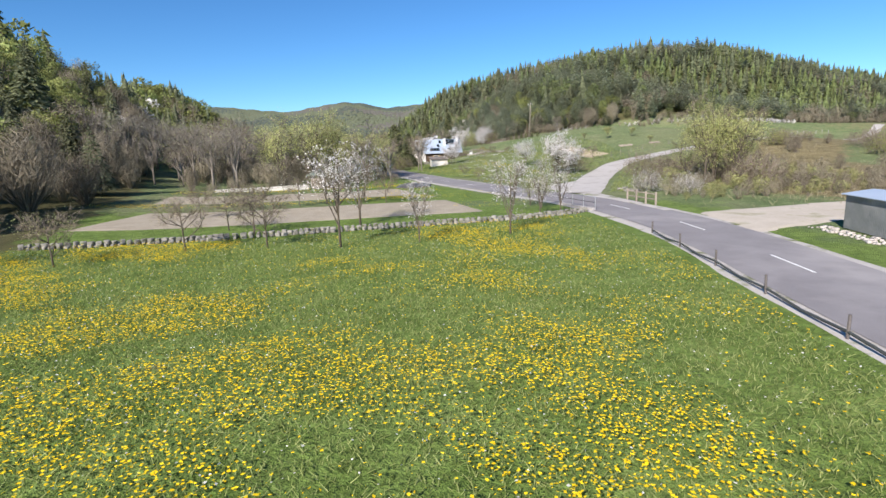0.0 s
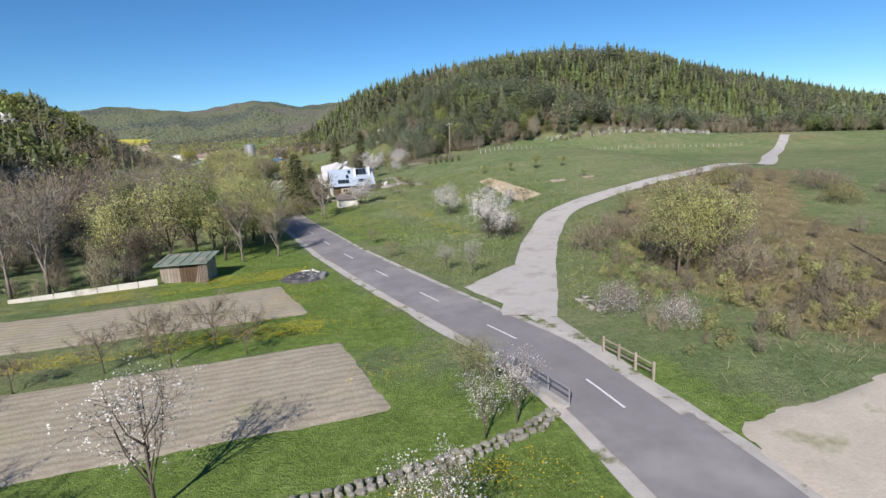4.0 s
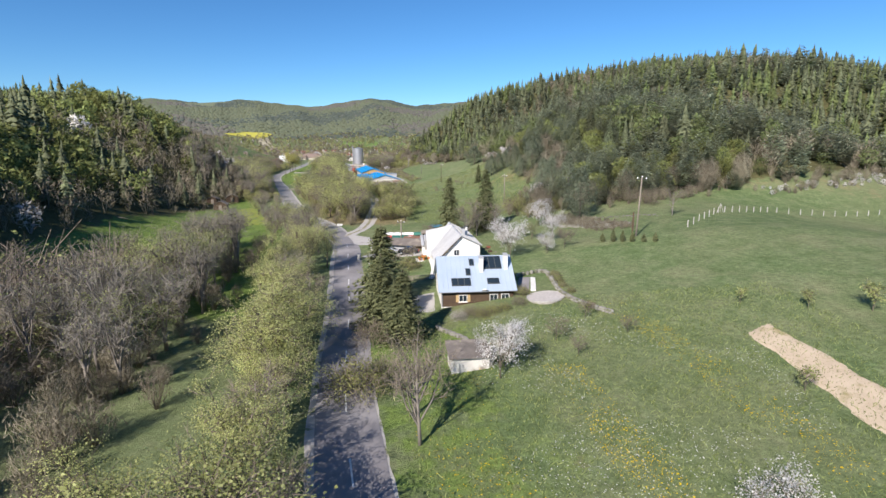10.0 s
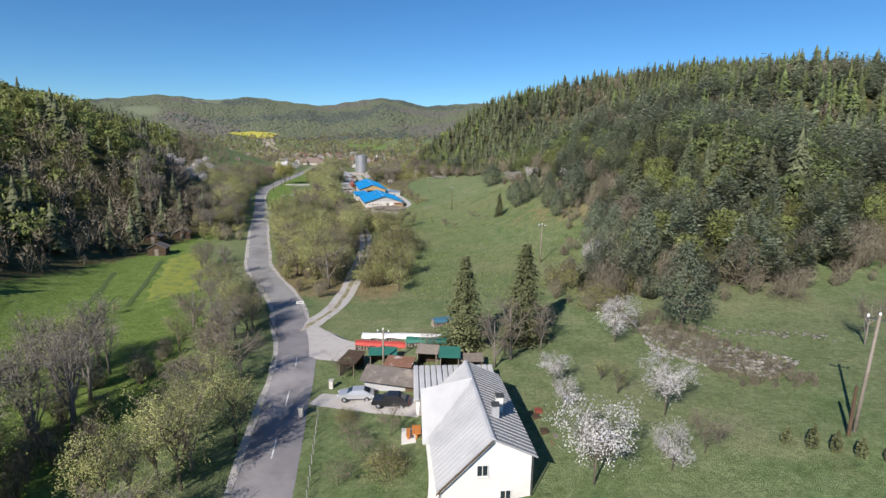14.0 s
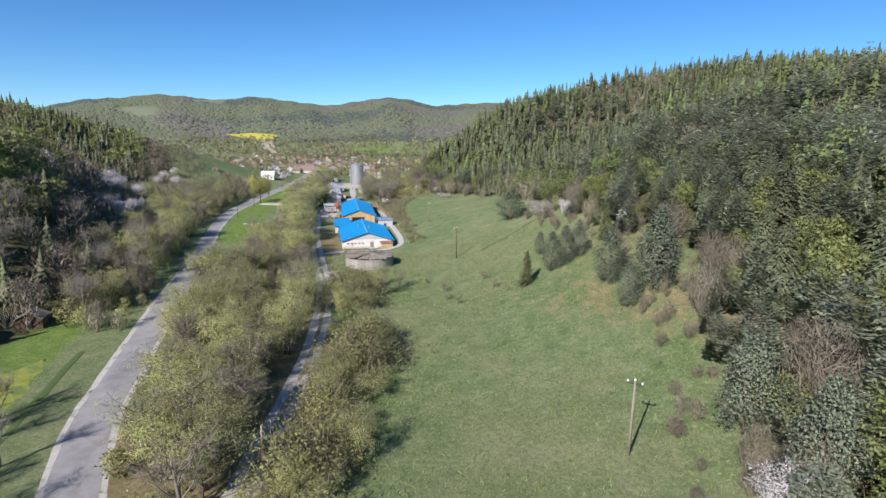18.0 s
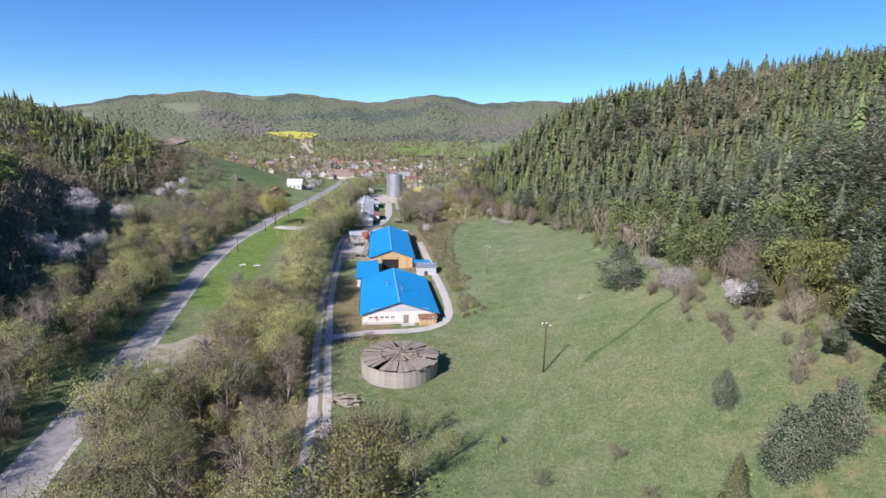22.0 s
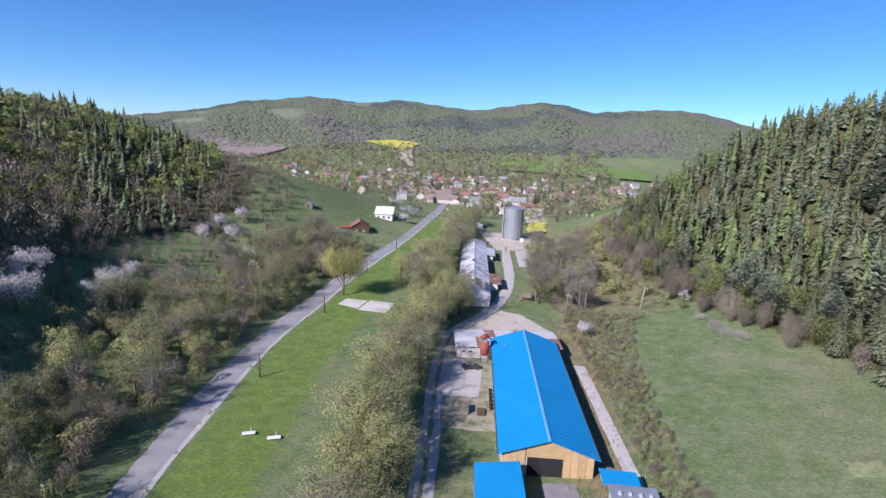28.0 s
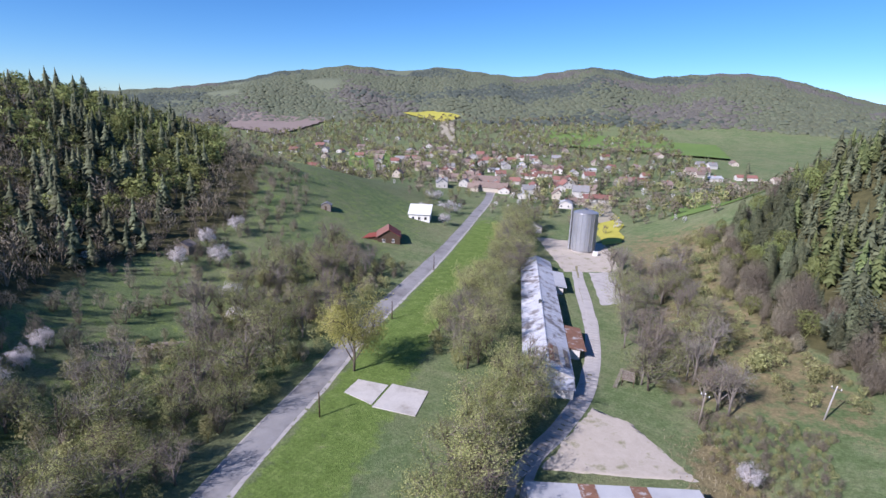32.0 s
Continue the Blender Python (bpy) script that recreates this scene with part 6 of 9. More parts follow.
part("roof", Shape().hull([(-0.5, DP / 2, RG + 0.05), (W + 0.5, DP / 2, RG + 0.05), (W + 0.5, DP + 0.6, EV - 0.2), (-0.5, DP + 0.6, EV - 0.2)], [(-0.5, DP / 2, RG + 0.15), (W + 0.5, DP / 2, RG + 0.15), (W + 0.5, DP + 0.6, EV - 0.1), (-0.5, DP + 0.6, EV - 0.1)]), pale_sheet, h1)
for x0, x1, y0, y1, nm in ((1.6, 4.6, 0.25, 1.45, "solar_panel"), (7.2, 9.1, 0.45, 1.35, "skylight"), (6.9, 9.9, 2.9, 5.0, "solar_panel"), (4.0, 4.75, 1.9, 3.0, "skylight"), (4.75, 5.5, 3.5, 4.6, "skylight")):
    pnl = part(nm, on_roof(x0, x1, y0, y1, 0.08, 0.07), dark_metal, h1)
    n = 3 if x1 - x0 > 2.5 else 1
    for q in range(n):
        part("pane", on_roof(x0 + 0.07 + q * (x1 - x0) / n, x0 - 0.05 + (q + 1) * (x1 - x0) / n, y0 + 0.08, y1 - 0.08, 0.152, 0.015), glass_m, pnl)
for xx, yy, top in ((6.3, 2.4, 6.9), (10.3, 2.8, 7.2)):
    ch = part("chimney", Shape().box(xx, yy, EV, xx + 0.5, yy + 1.5, top), render_white, h1)
    part("chimney_cap", Shape().box(xx - 0.08, yy - 0.08, top, xx + 0.58, yy + 1.58, top + 0.12), grey_render, ch)
for xx in (2.6, 7.4, 9.2):
    window(h1, xx + 0.7, 0, 1.4, 1.3, 1.1, "y-", render_white)
part("shutter", Shape().box(2.2, -0.07, 0.85, 2.62, -0.01, 1.95), new_wood, h1)
part("shutter", Shape().box(4.0, -0.07, 0.85, 4.42, -0.01, 1.95), new_wood, h1)
part("satellite_dish", Shape().tube([(6.6, -0.75, 2.75), (6.6, -0.7, 2.85), (6.6, -0.62, 2.9)], [0.5, 0.35, 0.05], 12), render_white, h1)
part("gutter", Shape().tube([(-0.5, -0.68, EV - 0.15), (W + 0.5, -0.68, EV - 0.15)], [0.07, 0.07], 6), galvanised, h1)
part("downpipe", Shape().tube([(0.1, -0.5, EV - 0.2), (0.1, -0.1, EV - 0.7), (0.1, -0.1, -0.8)], [0.05, 0.05, 0.05], 6), galvanised, h1)

# ---- the old house ----
h2 = thing("house", "old white rendered house with a steep pale sheet roof", "house", at_yaw(-20.0, 142.6, 1.6, 14.5))
W2, L2 = 7.5, 14.5
out = [(0, -1.0), (0, 2.4), (4.1, 6.5), (W2, 4.9), (W2, -1.0)]
walls(h2, out, 0, L2, render_white)
gable_roof(h2, 0, W2, 4.1, 0, L2, 2.42, 4.92, 6.52, white_sheet, 0.12, 0.4, label="pale sheet roof", seam=0.6)
bpy.data.objects[[c.name for c in h2.children if c.name.startswith("roof")][1]].data.materials[0] = roof_grey
# cross gable on the left slope
part("cross_gable", Shape().hull([(-0.6, 8.0, 2.0), (-0.6, 12.6, 2.0), (-0.6, 10.3, 5.6)], [(4.1, 8.0, 2.0), (4.1, 12.6, 2.0), (4.1, 10.3, 6.6)]), render_white, h2)
for s, y0 in ((-1, 7.5), (1, 13.1)):
    part("cross_roof", Shape().hull([(-1.0, 10.3, 5.75), (-1.0, y0, 1.5), (-1.0, y0, 1.62), (-1.0, 10.3, 5.88)], [(4.1, 10.3, 6.78), (4.1, y0, 1.5), (4.1, y0, 1.62), (4.1, 10.3, 6.9)]), white_sheet, h2)
for xx, zz in ((3.4, 3.6), (5.4, 1.2)):
    window(h2, xx, 0, zz, 1.0, 1.1, "y-", render_white)
for yy in (4, 8, 11.5):
    window(h2, W2, yy, 1.6, 1.0, 1.2, "x+", render_white)
for yy in (2.5, 5.5):
    window(h2, 0, yy, 0.8, 1.0, 1.1, "x-", render_white)
for xx, yy in ((4.9, 3.8), (5.6, 5.4)):
    ch = part("chimney", Shape().box(xx, yy, 4.6, xx + 0.6, yy + 0.6, 7.2), grey_render if xx < 5 else render_white, h2)
    part("chimney_cap", Shape().box(xx - 0.08, yy - 0.08, 7.2, xx + 0.68, yy + 0.68, 7.32), dark_metal, ch)
part("verge_board", Shape().hull([(-0.42, -0.44, 1.95), (4.1, -0.44, 6.5), (4.1, -0.44, 6.3), (-0.42, -0.44, 1.75)], [(-0.42, -0.4, 1.95), (4.1, -0.4, 6.5), (4.1, -0.4, 6.3), (-0.42, -0.4, 1.75)]), dark_wood, h2)
part("downpipe", Shape().tube([(-0.1, -0.1, 2.2), (-0.1, -0.1, -0.8)], [0.05, 0.05], 6), dark_metal, h2)
part("downpipe", Shape().tube([(W2 + 0.1, -0.1, 4.7), (W2 + 0.1, -0.1, -0.8)], [0.05, 0.05], 6), dark_metal, h2)
rear = thing("house_annex", "rear annex with a white corrugated sheet roof", "annex", at_yaw(-25.3, 157.4, 1.4, 12.0))
part("body", Shape().box(0.3, 0.3, -0.6, 9.4, 6.4, 2.1), render_white, rear)
for k in range(14):
    part("roof_sheet", Shape().hull([(k * 0.7, -0.2, 2.15), (k * 0.7 + 0.62, -0.2, 2.15), (k * 0.7 + 0.62, 6.9, 3.0), (k * 0.7, 6.9, 3.0)], [(k * 0.7 + 0.1, -0.2, 2.28), (k * 0.7 + 0.55, -0.2, 2.28), (k * 0.7 + 0.55, 6.9, 3.13), (k * 0.7 + 0.1, 6.9, 3.13)]), white_sheet, rear)


# ---- fields and flowers ----
pale_sand = surface("pale_sand", (0.38, 0.33, 0.265), (0.53, 0.475, 0.40), 0.5, 5, 0.95, 0, 0.5, (0.26, 0.25, 0.15), 0.25, (0.55, 0.66))
tagged(patch("field_lower", ((-34, 9), (0.4, 16.6), (-4, 28), (-34, 21)), 0.06, soil, 0.8, 0.22, 11), "bare tilled brown field", "field", kind="structure")
tagged(patch("field_upper", ((-38, 27.5), (-6.9, 34.4), (-12.3, 45.2), (-41, 36.5)), 0.06, soil, 0.8, 0.22, 12), "bare tilled brown vegetable field", "field", kind="structure")
tagged(patch("sand_strip", ((22.0, 85), (27.8, 91.2), (21, 114), (17.8, 112)), 0.06, sand, 0.8, 0.45, 13), "bare sandy strip dug in the meadow", "bare ground", kind="structure")
worn_ground = surface("worn_ground", (0.23, 0.21, 0.15), (0.37, 0.335, 0.255), 0.5, 6, 0.95, 0, 0.5, (0.15, 0.165, 0.075), 0.35, (0.46, 0.62))
tagged(patch("dirt_turnout", ((15.8, 2.5), (38, 14.5), (46, 22), (16, 13)), 0.05, pale_sand, 0.8, 0.6, 14), "trodden sandy turnout beside the road", "bare ground", kind="structure")
tagged(patch("junction", ((6.0, 39.6), (12.9, 47.2), (16.6, 43.2), (11.6, 26.5)), 0.075, gravel, 0.8, 0.2, 15), "pale gravel mouth of the side road", "road", kind="structure")
tagged(patch("junction_verge", ((9.6, 31), (12.6, 31.5), (15.9, 13.8), (13.9, 12.8)), 0.06, verge_gravel, 0.8, 0.15, 115), "pale gravel verge beside the side road's mouth", "road verge", kind="structure")
tagged(patch("yard_drive", ((-39.5, 160.2), (-24, 156.5), (-24.5, 162.6), (-38.6, 164)), 0.06, gravel, 0.8, 0.2, 16), "pale gravel drive of the old house", "drive", kind="structure")
tagged(patch("track_mouth", ((-47.5, 174), (-36, 172), (-38, 179), (-52, 190)), 0.05, gravel, 0.8, 0.4, 17), "dusty gravel where track and road meet", "road", kind="structure")
tagged(patch("garage_drive", ((-22, 124), (-17.3, 123.2), (-18.8, 133), (-22.8, 132)), 0.08, concrete, 0.8, 0.1, 18), "pale concrete drive beside the new house", "drive", kind="structure")
tagged(patch("lawn_sand", ((-124, 316), (-113, 305), (-108, 318), (-117, 329)), 0.05, worn_ground, 0.8, 1.2, 19), "bare sandy patch beside the road", "bare ground", kind="structure")
tagged(patch("farm_dust", ((-133, 437), (-123.5, 398), (-107, 404), (-117, 437)), 0.03, worn_ground, 1.0, 1.3, 27), "dusty ground trodden by cattle round the yard", "bare ground", kind="structure")
tagged(patch("farm_yard", ((-131.5, 433), (-126.2, 409), (-115.5, 414.5), (-120, 428)), 0.05, concrete, 1.2, 0.3, 20), "cracked concrete farm yard", "yard", kind="structure")
tagged(patch("upper_yard", ((-131.1, 471.5), (-135.0, 446), (-109.2, 458.5), (-122, 468.5)), 0.05, pale_sand, 0.8, 0.9, 21), "broad dusty pale yard between the buildings", "yard", kind="structure")
tagged(patch("silo_yard", ((-189, 600), (-162, 555), (-143.5, 566), (-158, 606)), 0.05, pale_sand, 1.2, 1.4, 22), "pale gravel yard around the silo", "yard", kind="structure")
tagged(patch("paved_square", ((-155, 560), (-143, 527), (-133, 536), (-146, 567)), 0.05, concrete, 1.5, 0.5, 23), "old cracked concrete square", "yard", kind="structure")
SPUR = ((-92, 331.5), (-83, 338.5), (-72, 343.5), (-67.6, 349), (-68.5, 357), (-73, 370), (-82, 392), (-91, 415), (-101, 440))
tagged(ribbon("barn_road", SPUR, (-1.5, -0.7, 0.7, 1.5), (0.0, 0.05, 0.05, 0.0), gravel, 1.2, 0.08, 24), "narrow concrete and gravel lane round the barns", "lane", kind="structure")
tagged(patch("barn_gap", ((-94, 380), (-88, 383), (-93, 396.5), (-99.5, 394)), 0.05, asphalt, 1.2, 0.1, 25), "dark asphalt between the barns", "yard", kind="structure")
for k in range(46):
    yy = plan_rng.uniform(352, 442)
    xx = np.interp(yy, [q[1] for q in SPUR[3:]], [q[0] for q in SPUR[3:]]) + plan_rng.uniform(2.6, 9)
    plant(plan_rng.choice(("brush", "olive", "bush")), xx, yy, plan_rng.uniform(0.7, 1.7), 1.2, plan_rng)
plant("pine", -28.6, 354.2, 10.2, 1.35, plan_rng)
dry_grass = surface("dry_grass", (0.20, 0.20, 0.10), (0.33, 0.30, 0.17), 0.7, 7, 0.95, 0, 0.4, (0.13, 0.18, 0.07), 0.4, (0.42, 0.58))
tagged(ribbon("dry_verge", SPUR[3:] + ((-112, 462),), (1.6, 3.5, 6, 8.5, 10.5), (0.0, 0.05, 0.05, 0.05, 0.0), dry_grass, 1.0, 0.9, 67), "strip of dry straw-coloured grass beside the barn lane", "dry grass", kind="structure")
for k, (x0, y0, wide, deep) in enumerate(((-55.4, 409.5, 5.5, 3.0), (-36.1, 355.4, 3.6, 2.2), (-34.8, 361, 3.0, 1.6), (-32.6, 388.5, 2.4, 1.8))):
    tagged(patch("dry_patch", ((x0 - wide / 2, y0 - deep), (x0 + wide / 2, y0 - deep * 0.5), (x0 + wide * 0.45, y0 + deep), (x0 - wide * 0.5, y0 + deep * 0.5)), 0.05, dry_grass, 0.5, 0.9, 60 + k), "patch of dry straw-coloured grass on the meadow", "dry grass", kind="structure")
flower_strip = surface("flower_strip", (0.14, 0.19, 0.04), (0.30, 0.30, 0.05), 0.6, 6, 0.95, 0, 0.4, (0.13, 0.18, 0.05), 0.4, (0.5, 0.6))
tagged(patch("yellow_strip", ((-86, 192), (-80, 205), (-103.5, 244), (-106, 228)), 0.08, flower_strip, 1.5, 0.8, 26), "strip of meadow yellow with flowers", "meadow", kind="structure")
furrow = surface("furrow", (0.055, 0.09, 0.025), (0.09, 0.13, 0.04), 0.8, 8, 0.95, 0, 0.4)
tagged(ribbon("meadow_ditch", ((-36, 323), (-33.2, 327), (-27.6, 333.2), (-23.2, 338.7), (-19, 342.6)), (-0.55, -0.2, 0, 0.2, 0.55), (0.0, 0.05, 0.03, 0.05, 0.0), furrow, 0.7, 0.25, 66), "narrow dark ditch across the sloping meadow", "ditch", kind="structure")
for k, (a, b) in enumerate((((-87, 190), (-106, 226)), ((-79, 204), (-100, 246)), ((-93, 186), (-108, 212)))):
    tagged(ribbon("boundary_ditch", (a, ((a[0] + b[0]) / 2, (a[1] + b[1]) / 2), b), (-0.6, 0, 0.6), (0.03, 0.12, 0.03), furrow, 1.5, 0.15, 30 + k), "dark grassy balk between meadow strips", "ditch", kind="structure")

yellow = leaf_material("dandelion", (0.80, 0.52, 0.008), (0.95, 0.71, 0.02), 0.2, 0.0)
puff = leaf_material("seed_head", (0.55, 0.55, 0.5), (0.8, 0.8, 0.76), 0.3, 0.0)
blade = leaf_material("grass_blade", (0.10, 0.14, 0.03), (0.38, 0.42, 0.16), 0.4, 0.0)


def strew(name, label, category, x, y, size, lift, material, flat, seed):
    rng = np.random.default_rng(seed)
    c = np.column_stack([x, y, land(x, y) + lift * rng.uniform(0.6, 1.3, len(x))])
    ob = new(name, raw(name, *cards(rng, c, size, flat), material))
    return tagged(ob, label, category, kind="stuff")


def spread(n, x0, x1, y0, y1, seed, chance):
    rng = np.random.default_rng(seed)
    x, y = rng.uniform(x0, x1, n), rng.uniform(y0, y1, n)
    k = (rng.random(n) < chance(x, y)) & ~near_way(x, y, 0.3)
    return x[k], y[k]


def first_meadow(x, y):
    wall_y = np.interp(x, (-40, -18, -5, 8), (1, 5, 9, 14))
    inside = (y < wall_y - 1.2) & (x < np.interp(y, (-60, 0, 14), (9.7, 9.4, 7.5)))
    p = patches(x, y, 1.3, 0.3) * 0.35 + patches(x, y, 2.9, 0.9) * 0.5 + patches(x, y, 6.1, 2.1) * 0.5
    return inside * np.clip((p - 0.62) * 4.5, 0.06, 1) * np.where(x > 5, 0.35, 1)


x, y = spread(230000, -42, 10, -30, 14, 41, first_meadow)
strew("dandelion", "yellow dandelions thick in the meadow grass", "flowers", x, y, 0.047, 0.24, yellow, 0.8, 42)
x, y = spread(9000, -42, 10, -33, 14, 43, lambda x, y: (first_meadow(x, y) > 0) * 0.8)
strew("seed_head", "small white flower heads in the meadow grass", "flowers", x, y, 0.035, 0.22, puff, 0.5, 44)


def other_flowers(x, y):
    a = (np.abs(y - np.interp(x, (-40, -8), (24.3, 31.2))) < 1.6) & (x < -6)
    b = (np.abs(y - np.interp(x, (-40, -24, -12), (40.5, 46, 50))) < 2.6) & (x < -11)
    c = (x > -12) & (x < np.interp(y, (28, 52), (-0.5, -11))) & (y > 29) & (y < 52)
    e = np.abs(x - np.interp(y, (66, 84, 104), (9, 4.5, -1.5))) < 1.3 + 1.2 * patches(x, y, 5, 1)
    f = (np.abs(x - np.interp(y, (88, 122), (17, 6))) < 2.0) * 0.4
    g = (np.abs(x - np.interp(y, (62, 95), (1, -12))) < 4) * 0.22 * patches(x, y, 6, 2)
    return np.clip(0.75 * a + 0.6 * b + 0.3 * c * patches(x, y, 3, 0.5) + 0.55 * e * (y > 64) * (y < 106) + f * (y > 86) * (y < 122) + g, 0, 1) * np.clip(patches(x, y, 2.6, 1.5) * 1.6, 0, 1)


x, y = spread(110000, -42, 22, 20, 122, 45, other_flowers)
strew("dandelion", "yellow dandelions along field edges and bank", "flowers", x, y, 0.055, 0.2, yellow, 0.85, 46)
x, y = spread(100000, -42, 2, 20, 56, 49, lambda x, y: np.clip(1.2 * other_flowers(x, y), 0, 1))
strew("dandelion", "yellow dandelions thick beside the tilled fields", "flowers", x, y, 0.05, 0.16, yellow, 0.85, 50)
x, y = spread(60000, -12, 22, 60, 124, 147, lambda x, y: np.clip(0.6 * other_flowers(x, y), 0, 1))
strew("dandelion", "yellow dandelions in bands down the sloping meadow", "flowers", x, y, 0.08, 0.16, yellow, 0.85, 148)
x, y = spread(40000, -10, 18, 60, 120, 47, lambda x, y: 0.35 * (off_axis(x, y) > 6) * (patches(x, y, 5, 1.2) > 0.5))
strew("seed_head", "small white flowers in the sloping meadow", "flowers", x, y, 0.06, 0.16, puff, 0.5, 48)


def tufts(name, n, x0, x1, y0, y1, seed, chance, height, wide, material):
    x, y = spread(n, x0, x1, y0, y1, seed, chance)
    rng = np.random.default_rng(seed + 1)
    s = np.column_stack([x, y, land(x, y) - 0.02])
    e = s + np.column_stack([rng.normal(0, 0.7, len(x)), rng.normal(0, 0.7, len(x)), np.ones(len(x))]) * height * rng.uniform(0.5, 1.3, (len(x), 1))
    return tagged(new(name, raw(name, *strips(rng, np.stack([s, e], 1), wide), material)), "uneven tufts of meadow grass", "grass", kind="stuff")


tufts("grass", 260000, -42, 10, -30, 15, 51, lambda x, y: (first_meadow(x, y) > 0) * np.where(y < -8, 1.0, 0.6), 0.13, 0.013, blade)
tufts("grass", 70000, -25, 30, 30, 125, 53, lambda x, y: ((off_axis(x, y) > 4.5) & (off_axis(x, y) < 50)) * (0.35 + 0.65 * patches(x, y, 4, 0.8)), 0.25, 0.035, blade)
tufts("grass", 60000, -70, 5, 200, 340, 55, lambda x, y: ((off_axis(x, y) > 20) & (woods_right(x, y) < 0)) * (0.3 + 0.7 * patches(x, y, 6, 0.8)), 0.3, 0.05, blade)
straw = leaf_material("dry_stalk", (0.24, 0.20, 0.12), (0.40, 0.35, 0.225), 0.2, 0.0)
tufts("dry_grass", 14000, 18, 75, 14, 80, 57, lambda x, y: np.exp(-((x - np.interp(y, (14, 60, 90), (38, 40, 60))) / 11) ** 2), 0.5, 0.02, straw)
tufts("dry_grass", 24000, -70, 5, 195, 345, 59, lambda x, y: ((off_axis(x, y) > 35) & (woods_right(x, y) < 2)) * np.clip(patches(x, y, 9, 2.8) * 2 - 1.1, 0, 1), 0.3, 0.035, straw)
tufts("dry_grass", 16000, -130, -60, 300, 470, 61, lambda x, y: ((off_axis(x, y) > 10) & (off_axis(x, y) < 30) & (y < 345) | (off_axis(x, y) > 38) & (off_axis(x, y) < 52) & (y > 390)), 0.5, 0.07, straw)

# scrub that fills the belts of trees
def scrub(name, label, n, x0, x1, y0, y1, seed, chance, h0, h1, material, cards_n=70, form=None):
    x, y = spread(n, x0, x1, y0, y1, seed, chance)
    rng = np.random.default_rng(seed)
    return wood(name, label, form or ("bare" if material is brown_wood else "leaf"), x, y, rng.uniform(h0, h1, len(x)), material, int(cards_n * 1.6), seed)


rx = lambda y: np.interp(y, [p[1] for p in ROAD], [p[0] for p in ROAD])
tx = lambda y: np.interp(y, [p[1] for p in TRACK], [p[0] for p in TRACK])
olive_scrub = wood_material("olive_scrub", (0.20, 0.205, 0.08), (0.41, 0.40, 0.18), 0.3)
scrub("riverside_scrub", "brown leafless scrub on the slope above the road", 5200, -270, -80, 255, 560, 63, lambda x, y: ((rx(y) - x > 6) & (rx(y) - x < 30 + 12 * (y > 380)) & (y < 525)) * 0.44, 3.0, 7.0, brown_wood, 260)
scrub("riverside_scrub", "olive leafing scrub on the slope above the road", 5200, -270, -80, 255, 560, 64, lambda x, y: ((rx(y) - x > 5) & (rx(y) - x < 30 + 12 * (y > 380)) & (y < 525)) * 0.46, 2.5, 6.5, olive_scrub, 200)
# denser than the slope's own bushes, to darken it like hill shade
scrub("hillside_scrub", "dark brown scrub thickened to imitate shade on the slope", 3000, -320, -150, 320, 600, 65, lambda x, y: ((woods_left(x, y) > -26) & (woods_left(x, y) < 2)) * 0.75, 2.5, 6, brown_wood, 160)
scrub("river_scrub", "low brown scrub along the stream", 2600, -110, -30, 45, 215, 66, lambda x, y: ((rx(y) - x > 18) & (rx(y) - x < np.interp(y, (100, 150, 170, 215), (42, 32, 20, 15)))) * 0.45, 2.0, 5.5, brown_wood, 420)
scrub("river_scrub", "olive undergrowth between road and track", 2600, -170, -45, 203, 350, 67, lambda x, y: ((x - rx(y) > np.where(y > 297, 15, 5)) & (tx(y) - x > 3)) * 0.4, 2.0, 5.0, olive_scrub, 260)
scrub("river_scrub", "brown undergrowth between road and track", 2600, -170, -45, 203, 350, 68, lambda x, y: ((x - rx(y) > np.where(y > 297, 15, 5)) & (tx(y) - x > 3)) * 0.4, 2.0, 6.0, brown_wood, 420)
scrub("track_scrub", "leafing undergrowth beside the farm track", 2400, -190, -90, 350, 620, 69, lambda x, y: np.where(y < 470, (tx(y) - x > 3) & (tx(y) - x < 15), (x - rx(y) > 20) & (x - rx(y) < 34)) * 0.3, 2.5, 5.5, olive_scrub, 160)
scrub("thicket", "olive and brown thicket between yard and wood", 1300, -145, -70, 485, 600, 70, lambda x, y: ((woods_right(x, y) > -16) & (woods_right(x, y) < 2) & (off_axis(x, y) > 40)) * 0.45, 2.0, 6.0, olive_scrub, 140)
scrub("thicket", "brown thicket on rough grass", 420, 15, 90, 16, 95, 71, lambda x, y: 0.7 * np.exp(-((x - np.interp(y, (14, 60, 90), (36, 38, 62))) / 9) ** 2), 1.2, 3.6, brown_wood, 500)
scrub("thicket", "low olive bushes beside the gravel road", 420, 16, 44, 20, 52, 76, lambda x, y: 0.55 * (x > np.interp(y, (20, 41, 52), (17.5, 20, 22))), 0.5, 2.0, olive_scrub, 170)
scrub("thicket", "low leafless bushes beside the gravel road", 420, 16, 44, 20, 52, 77, lambda x, y: 0.5 * (x > np.interp(y, (20, 41, 52), (17.5, 20, 22))), 0.5, 2.2, brown_wood, 300)
scrub("wood_edge_scrub", "brown bushes along the wood's edge", 4200, -40, 190, 180, 350, 72, lambda x, y: ((woods_right(x, y) > -6) & (woods_right(x, y) < 5)) * 0.6, 1.8, 4.5, brown_wood, 420)
scrub("wood_edge_blossom", "white blackthorn along the wood's edge", 1500, 60, 140, 195, 245, 73, lambda x, y: ((woods_right(x, y) > -7) & (woods_right(x, y) < -1)) * 0.5, 1.2, 2.6, white_wood, 90)
